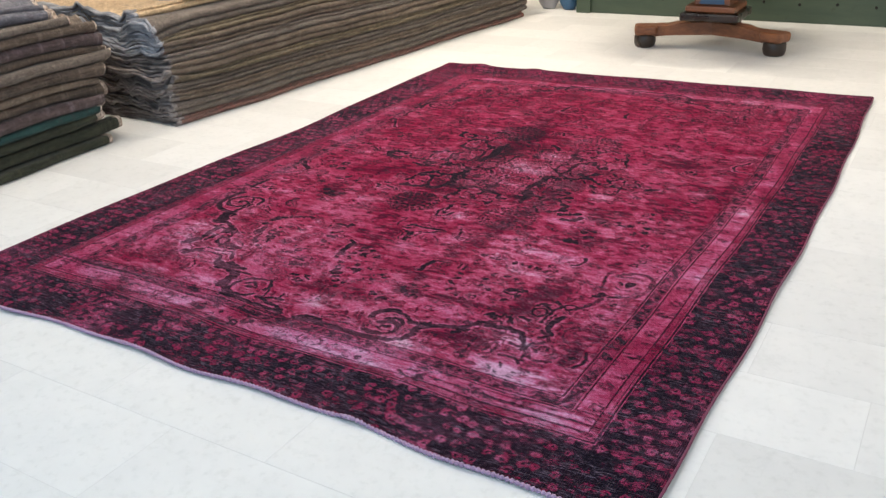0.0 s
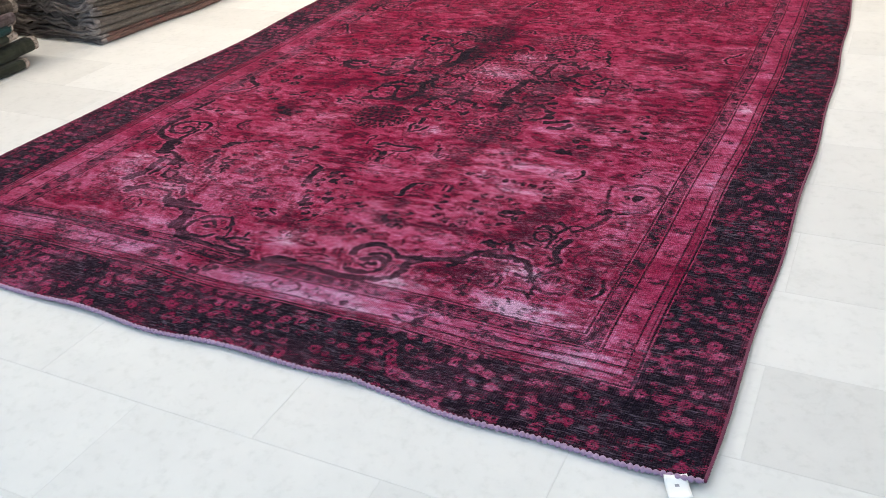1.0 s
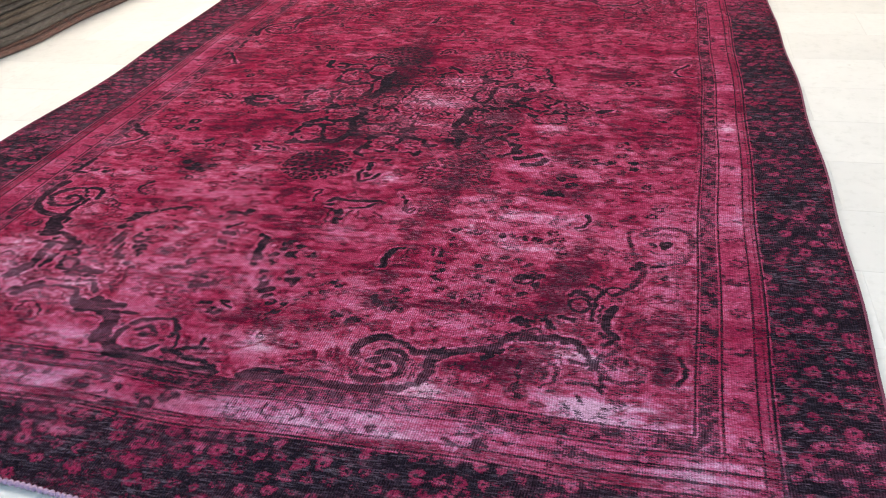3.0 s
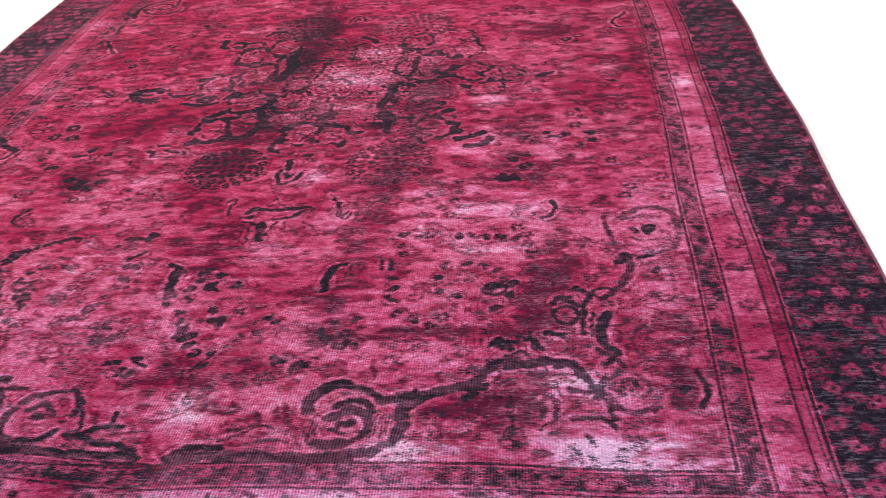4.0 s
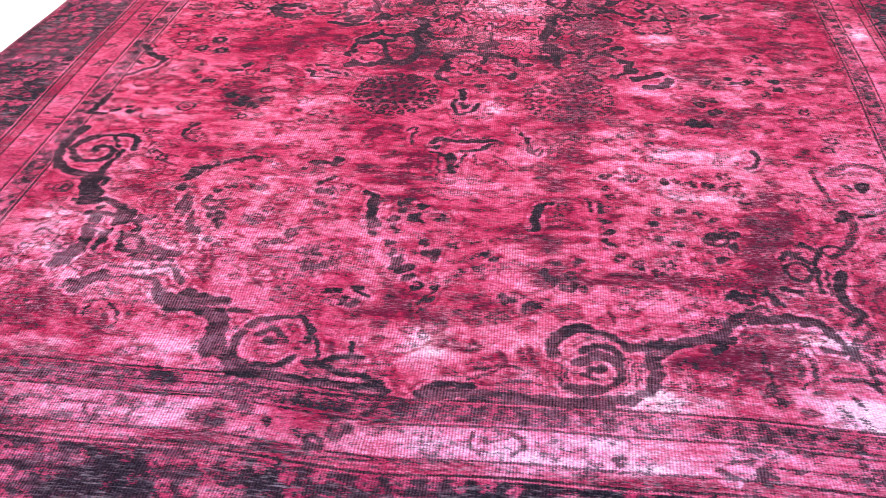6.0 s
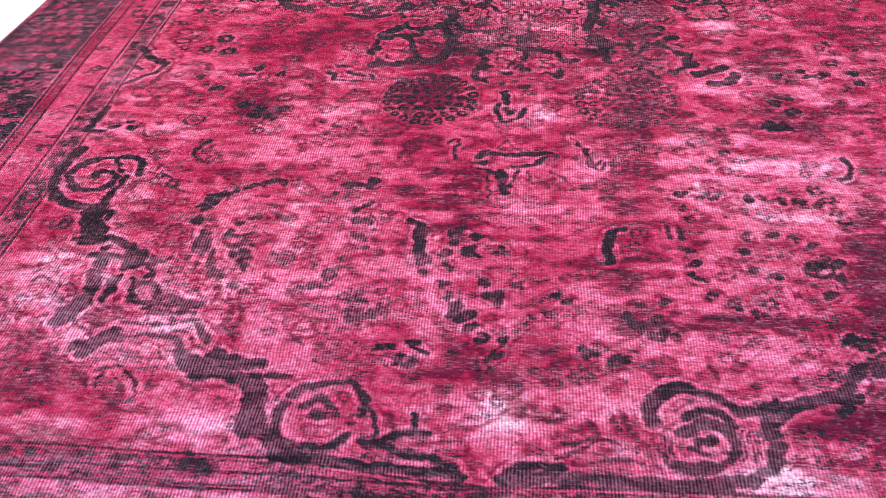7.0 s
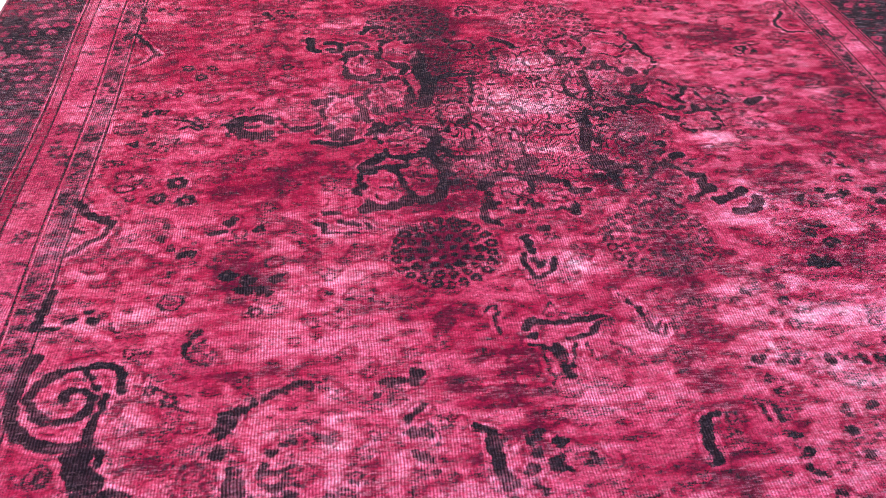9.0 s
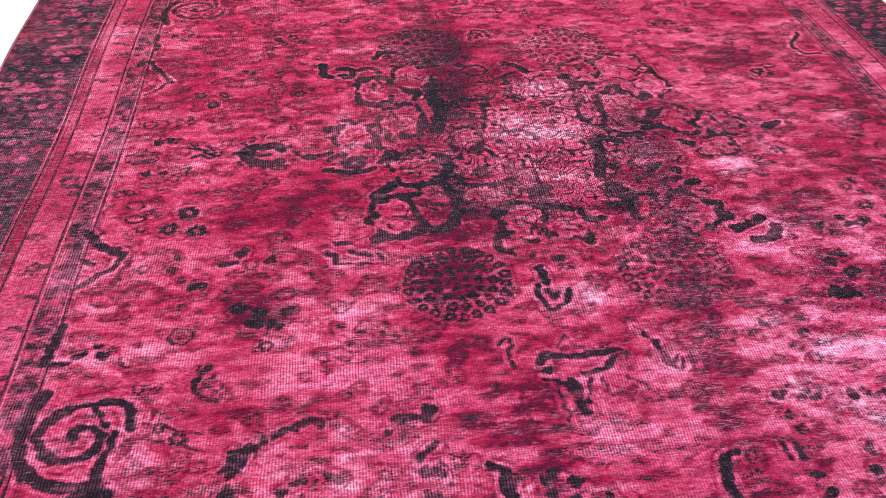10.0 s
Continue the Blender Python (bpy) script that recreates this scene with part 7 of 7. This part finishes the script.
def slump(x, y, z, end):
    """How far the layers of a stack sag and heave at a place; neighbours sag together."""
    v = 0.020 * noise.noise(Vector((x * 2.2, y * 0.9, z * 1.2 + 3.0))) + 0.010 * noise.noise(Vector((x * 7, y * 2.6, z * 3.0)))
    v += end * (0.060 * noise.noise(Vector((x * 6.5, 1.7, z * 2.4))) + 0.040 * noise.noise(Vector((x * 16, 4.1, z * 6.0))) + 0.016 * noise.noise(Vector((x * 36, 8.3, z * 18))))
    return v * min(1.0, z / 0.12)


def folded_rug(name_label, material, edge_material, x_face, depth, y0, y1, z0, plies, pitch, seed, group, lean=0.0, end_spread=0.03, skew=0.0, sag=0.0):
    """A rug folded to and fro, its folds towards the aisle and its plies showing at the ends."""
    r = random.Random(seed)
    th = pitch * 0.455
    line = []
    for i in range(plies):
        z = (i + 0.5) * pitch
        inner, outer = -depth + r.uniform(0, 0.05), -pitch * 0.4 - r.uniform(0, 0.012)
        xs = [inner + (outer - inner) * (k / 17) ** 0.6 for k in range(18)]
        if i % 2 == 1:
            xs.reverse()
        line += [(x, z, i) for x in xs]
        if i < plies - 1:
            cx = xs[-1]
            way = 1 if i % 2 == 0 else -1
            for k in range(1, 6):
                a = -math.pi / 2 + math.pi * k / 6
                line.append((cx + way * pitch * 0.42 * math.cos(a), z + pitch / 2 + pitch / 2 * math.sin(a), i + k / 6))
    pts = [Vector((x, z)) for x, z, _ in line]
    n = len(pts)
    norms = []
    for i in range(n):
        d = (pts[min(i + 1, n - 1)] - pts[max(i - 1, 0)]).normalized()
        norms.append(Vector((-d.y, d.x)))
    # close steps at the ends, wider ones along the length
    length = y1 - y0
    stations = [0.0, 0.012, 0.03, 0.06, 0.10, 0.15]
    while stations[-1] < length - 0.20:
        stations.append(stations[-1] + 0.055)
    stations += [length - q for q in (0.14, 0.09, 0.05, 0.025, 0.01, 0.0)]
    ends = [(r.uniform(-end_spread, 0), r.uniform(0, end_spread)) for _ in range(plies + 1)]
    off = Vector((seed * 3.7, seed * 1.3, 0))
    bm = bmesh.new()
    rows = []
    for s in stations:
        f = s / length
        row = []
        for i in range(n):
            ply = line[i][2]
            e0, e1 = ends[int(ply)]
            zg = z0 + pts[i].y
            xw = x_face + pts[i].x
            ruck = 0.020 * noise.noise(Vector((pts[i].x * 7, ply * 0.9, 2.0)) + off) + 0.055 * noise.noise(Vector((xw * 4, zg * 4, y0))) + 0.020 * noise.noise(Vector((xw * 13, zg * 22, y0)))
            y = (y0 + e0 + ruck) + (y1 + e1 + 0.8 * ruck - y0 - e0 - ruck) * f
            near_end = math.exp(-s / 0.13) + math.exp(-(length - s) / 0.13)
            wob = slump(xw, y, zg, near_end) - sag * near_end * math.exp(-((xw + 3.66) / 0.10) ** 2)
            dx = noise.noise(Vector((y * 1.1, int(ply / 2) * 1.7, 4.0)) + off) * 0.020 + noise.noise(Vector((y * 2.2, zg * 3.5, 1.0))) * 0.022 + noise.noise(Vector((y * 9, ply, 9.0)) + off) * 0.006
            pair = []
            for side in (1, -1):
                q = pts[i] + norms[i] * th * side * (1 + 0.06 * min(1.0, near_end))
                z = max(z0 + q.y + wob, 0.001 + 0.2 * max(0.0, z0 + q.y))
                pair.append(bm.verts.new((x_face + q.x + dx - lean * z + skew * (y - y0), y, z)))
            row.append(pair)
        rows.append(row)
    for a, b in zip(rows, rows[1:]):
        for i in range(n - 1):
            bm.faces.new((a[i][0], a[i + 1][0], b[i + 1][0], b[i][0]))
            bm.faces.new((a[i][1], b[i][1], b[i + 1][1], a[i + 1][1]))
        bm.faces.new((a[0][0], b[0][0], b[0][1], a[0][1]))
        bm.faces.new((a[-1][0], a[-1][1], b[-1][1], b[-1][0]))
    # the overcast edge goes round both ends
    for f in bm.faces:
        c = f.calc_center_median().y
        if c < y0 + 0.012 or c > y1 - 0.004:
            f.material_index = 1
    for row, flip in ((rows[0], False), (rows[-1], True)):
        for i in range(n - 1):
            q = (row[i][0], row[i][1], row[i + 1][1], row[i + 1][0])
            f = bm.faces.new(q[::-1] if flip else q)
            f.material_index = 1
    bmesh.ops.recalc_face_normals(bm, faces=bm.faces[:])
    ob = mesh_object("folded_rug", bm, [material, edge_material], smooth=True)
    return tagged(ob, name_label, "rug", group)


CLOTH = {
    "brown": folded_cloth("brown_carpet", (0.066, 0.052, 0.040), (0.125, 0.102, 0.080), (0.17, 0.14, 0.11)),
    "olive": folded_cloth("olive_carpet", (0.058, 0.049, 0.033), (0.115, 0.096, 0.066), (0.16, 0.13, 0.085)),
    "grey": folded_cloth("grey_carpet", (0.072, 0.062, 0.054), (0.125, 0.110, 0.096), (0.075, 0.060, 0.053)),
    "red": folded_cloth("red_brown_carpet", (0.085, 0.058, 0.050), (0.15, 0.085, 0.070), (0.20, 0.055, 0.050)),
    "green": folded_cloth("dark_green_carpet", (0.010, 0.013, 0.008), (0.028, 0.032, 0.020), (0.045, 0.045, 0.030)),
    "teal": folded_cloth("teal_carpet", (0.008, 0.026, 0.026), (0.014, 0.050, 0.048), (0.028, 0.032, 0.034)),
    "plum": folded_cloth("plum_carpet", (0.045, 0.033, 0.034), (0.085, 0.064, 0.066), (0.15, 0.13, 0.145)),
    "slate": folded_cloth("slate_blue_carpet", (0.070, 0.075, 0.095), (0.13, 0.135, 0.16), (0.06, 0.06, 0.07)),
    "sand": folded_cloth("sand_carpet", (0.34, 0.25, 0.15), (0.46, 0.36, 0.23), (0.26, 0.21, 0.15)),
    "umber": folded_cloth("umber_carpet", (0.045, 0.035, 0.028), (0.085, 0.068, 0.054), (0.14, 0.12, 0.10)),
}


def overcast_edge(name, a, b):
    """The cut end of a folded carpet: whipped yarn, shade between the plies put into the colour."""
    g = Graph(name)
    n = g.noise(g.coords((9, 40, 60), "Object"), 1.0, 4.0, 0.65, 0.8)
    f = g.noise(g.coords((1, 1, 1), "Object"), 160.0, 3.0)
    m = g.noise(g.coords((1, 1, 1), "Object"), 7.0, 4.0)
    col = g.mix(g.step(n, 0.35, 0.65), a, b)
    col = g.mix(g.math("MULTIPLY", g.step(m, 0.46, 0.66), 0.6), col, tuple(c * 0.6 for c in a))
    return g.done(col, 0.95, g.bump(g.math("ADD", n, f), 1.0, 0.006), Specular_IOR_Level=0.15)


EDGE_GREY = overcast_edge("grey_overcast_edge", (0.145, 0.125, 0.118), (0.30, 0.265, 0.255))
EDGE_BLUE = overcast_edge("blue_grey_overcast_edge", (0.19, 0.195, 0.22), (0.38, 0.385, 0.41))
EDGE_TAN = overcast_edge("tan_overcast_edge", (0.14, 0.11, 0.09), (0.50, 0.42, 0.36))

LONG_STACK = "red grey brown grey olive brown grey brown olive grey sand olive grey brown olive brown".split()
z = 0.0
for i, c in enumerate(LONG_STACK):
    plies = 3 + i % 2
    pitch = 0.0138 + 0.0016 * ((i * 7) % 4)
    face = -3.318 - 0.006 * ((i * 5) % 4) - 0.45 * max(0.0, z - 0.36) - (0.10 if c == "sand" else 0.0)
    folded_rug(f"{c} carpet folded flat in a long low stack", CLOTH[c], EDGE_BLUE if 7 <= i <= 12 else EDGE_GREY, face, 1.15, (1.88 if i < 11 else 2.22) - 0.015 * (i % 2), 5.55 + 0.05 * (i % 3), z, plies, pitch, 11 + i, "long stack of folded rugs", end_spread=0.02, skew=0.0944, sag=0.055 * min(1.0, z / 0.5))
    z += plies * pitch + 0.001

NEAR_STACK = [("green", 2, 1.45), ("green", 2, 1.55), ("green", 2, 1.44), ("teal", 2, 1.46), ("plum", 2, 1.50), ("umber", 2, 1.52), ("brown", 2, 1.50), ("umber", 2, 1.53), ("grey", 2, 1.60), ("umber", 2, 1.58), ("plum", 2, 1.58), ("umber", 2, 1.55), ("grey", 2, 1.40), ("slate", 3, 1.30), ("plum", 3, 1.0)]
z = 0.0
for i, (c, plies, end) in enumerate(NEAR_STACK):
    pitch = 0.0215 + 0.0045 * ((i * 5) % 3)
    folded_rug(f"{c} carpet folded in a heap beside the aisle", CLOTH[c], EDGE_TAN, -3.335 - 0.018 * ((i * 3) % 4) / 2, 1.1, 0.05, end, z, plies, pitch, 41 + i, "near stack of folded rugs", lean=0.05, end_spread=0.03, skew=-0.065)
    z += plies * pitch + 0.001

# ---- pedestal table at the back ----
table = tagged(new("pedestal_table"), "brown wooden pedestal table on block feet with dark bun pads", "table")
TX, TY = -1.155, 4.87


def foot_arm(angle, length):
    """One arm of the cross base: a bar that swells towards its block foot."""
    bm = bmesh.new()
    secs = [(0.0, 0.060, 0.088, 0.185), (0.25, 0.055, 0.088, 0.172), (length - 0.16, 0.05, 0.085, 0.158), (length - 0.06, 0.055, 0.08, 0.155)]
    rings = []
    for d, w, z0, z1 in secs:
        rings.append([bm.verts.new((d, s * w, zz)) for s, zz in ((-1, z0), (1, z0), (1, z1), (-1, z1))])
    for a, b in zip(rings, rings[1:]):
        for k in range(4):
            bm.faces.new((a[k], a[(k + 1) % 4], b[(k + 1) % 4], b[k]))
    bm.faces.new(rings[0][::-1])
    bm.faces.new(rings[-1])
    bmesh.ops.bevel(bm, geom=bm.edges[:], offset=0.006, segments=2, affect="EDGES", profile=0.5)
    box(length - 0.085, length + 0.075, -0.075, 0.075, 0.088, 0.156, 0.022, 3, bm=bm)
    bmesh.ops.rotate(bm, verts=bm.verts[:], cent=(0, 0, 0), matrix=Matrix.Rotation(angle, 3, "Z"))
    arm = part("base_arm", bm, WALNUT, table)
    pad = lathe([(0.058, 0.0), (0.070, 0.012), (0.076, 0.040), (0.075, 0.075), (0.066, 0.098)], 24, (length * math.cos(angle), length * math.sin(angle), 0))
    part("bun_foot", pad, DARKWOOD, arm, "dark glossy bun foot", True)


for ang in (-160, -20, 90):
    foot_arm(radians(ang), 0.475)
part("plinth", box(-0.20, 0.20, -0.20, 0.20, 0.20, 0.255, 0.012), DARKWOOD, table, "dark stepped plinth")
part("plinth", box(-0.17, 0.17, -0.17, 0.17, 0.256, 0.30, 0.010), WALNUT, table)
col_bm = bmesh.new()
lv = [(0.125, 0.30), (0.10, 0.45), (0.085, 0.60), (0.10, 0.70)]
rings = [[col_bm.verts.new((s * w, t * w, zz)) for s, t in ((-1, -1), (1, -1), (1, 1), (-1, 1))] for w, zz in lv]
for a, b in zip(rings, rings[1:]):
    for k in range(4):
        col_bm.faces.new((a[k], a[(k + 1) % 4], b[(k + 1) % 4], b[k]))
col_bm.faces.new(rings[0][::-1])
col_bm.faces.new(rings[-1])
bmesh.ops.bevel(col_bm, geom=col_bm.edges[:], offset=0.008, segments=2, affect="EDGES", profile=0.5)
part("column", col_bm, WALNUT, table)
inlay = bmesh.new()
vs = [inlay.verts.new(c) for c in ((-0.085, -0.124, 0.31), (0.085, -0.124, 0.31), (0.06, -0.098, 0.46), (-0.06, -0.098, 0.46))]
face = inlay.faces.new(vs)
ext = bmesh.ops.extrude_face_region(inlay, geom=[face])
for v in ext["geom"]:
    if isinstance(v, bmesh.types.BMVert):
        v.co.y -= 0.006
bmesh.ops.recalc_face_normals(inlay, faces=inlay.faces[:])
part("inlay", inlay, BLUE_INLAY, table, "dark blue panel on the column")
part("tabletop", lathe([(0.55, 0.70), (0.60, 0.705), (0.61, 0.72), (0.60, 0.738), (0.55, 0.742)], 48), WALNUT, table)
table.location = (TX, TY, 0)
table.rotation_euler = (0, 0, radians(0))

# ---- green painted counter at the back ----
counter = tagged(new("counter"), "old dark green painted wooden counter with iron studs", "counter")
GX0, GX1, GY0, GY1 = -2.62, -0.02, 5.88, 6.45
part("body", box(GX0 + 0.02, GX1 - 0.02, GY0 + 0.02, GY1, 0.0, 0.88, 0.006), GREEN, counter)
part("stile", box(GX0, GX0 + 0.13, GY0 - 0.012, GY0 + 0.02, 0.0, 0.88, 0.004), GREEN, counter)
part("stile", box(GX1 - 0.13, GX1, GY0 - 0.012, GY0 + 0.02, 0.0, 0.88, 0.004), GREEN, counter)
part("rail", box(GX0 + 0.131, GX1 - 0.131, GY0 - 0.006, GY0 + 0.02, 0.78, 0.88, 0.004), GREEN, counter)
part("worktop", box(GX0 - 0.03, GX1 + 0.03, GY0 - 0.04, GY1, 0.881, 0.92, 0.006), WALNUT, counter)
for k in range(9):
    stud = lathe([(0.012, 0), (0.011, 0.003), (0.006, 0.007), (0.001, 0.008)], 10)
    ob = part("stud", stud, IRON, counter, "dark iron stud" if k == 0 else "")
    ob.matrix_local = pose(GX0 + 0.22 + k * 0.27, GY0 + 0.021, 0.14 + 0.01 * (k % 2), 90, 0, 0)


def sack(x, y, w, h, seed, material, label):
    """A slumped plastic sack with creases."""
    bm = bmesh.new()
    bmesh.ops.create_uvsphere(bm, u_segments=28, v_segments=18, radius=1.0)
    o = Vector((seed, seed * 2.0, 0))
    for v in bm.verts:
        d = v.co.normalized()
        k = 1 + 0.22 * noise.noise(d * 1.8 + o) + 0.10 * noise.noise(d * 5 + o)
        px, py, pz = d.x * w * k, d.y * w * 0.8 * k, (d.z * 0.5 + 0.5) * h * k
        if d.z > 0.75:
            px, py = px * 0.5, py * 0.5
        v.co = Vector((px, py, max(pz - 0.03, 0.0)))
    ob = mesh_object("sack", bm, material, smooth=True)
    ob.location = (x, y, 0)
    return tagged(ob, label, "sack")


sack(-2.95, 6.02, 0.11, 0.42, 2.0, plain("grey_plastic", (0.33, 0.32, 0.33), 0.35), "crumpled grey plastic sack on the floor")
sack(-2.75, 6.02, 0.10, 0.40, 5.0, plain("blue_plastic", (0.03, 0.10, 0.20), 0.35), "crumpled blue plastic sack beside the counter")

# ---- marble tiles ----
TW, TH, GAP = 0.6245, 0.309, 0.0020
TILE_Y0, TILE_X0 = -0.207, -0.874


def tile_mesh_make():
    bm = box(-TW / 2 + GAP / 2, TW / 2 - GAP / 2, -TH / 2 + GAP / 2, TH / 2 - GAP / 2, FLOOR_BED + 0.019, 0.0)
    top = [e for e in bm.edges if all(abs(v.co.z) < 1e-5 for v in e.verts)]
    bmesh.ops.bevel(bm, geom=top, offset=0.0007, segments=1, affect="EDGES")
    me = bpy.data.meshes.new("tile")
    bm.to_mesh(me)
    bm.free()
    me.materials.append(MARBLE)
    return me


TILE = tile_mesh_make()
tiles_far = bmesh.new()
tr = random.Random(5)
j0, j1 = int((WY0 - TILE_Y0) / TH) - 1, int((WY1 - TILE_Y0) / TH) + 1
for j in range(j0, j1 + 1):
    shift = 0.0 if j % 2 == 0 else TW / 2
    for i in range(-8, 10):
        cx, cy = TILE_X0 + shift + (i + 0.5) * TW, TILE_Y0 + (j + 0.5) * TH
        if not (WX0 < cx < WX1 and WY0 < cy < WY1):
            continue
        dz = tr.uniform(-0.0004, 0.0)
        if -3.9 < cx < 2.0 and -1.2 < cy < 5.9:
            ob = new("tile", TILE)
            ob.parent = floor
            ob.location = (cx, cy, dz)
        else:
            box(cx - TW / 2 + GAP / 2, cx + TW / 2 - GAP / 2, cy - TH / 2 + GAP / 2, cy + TH / 2 - GAP / 2, FLOOR_BED + 0.019, dz, bm=tiles_far)
rest_tiles = mesh_object("outer_tiles", tiles_far, MARBLE, floor)
tagged(rest_tiles, "white marble tiles towards the walls", kind="stuff")
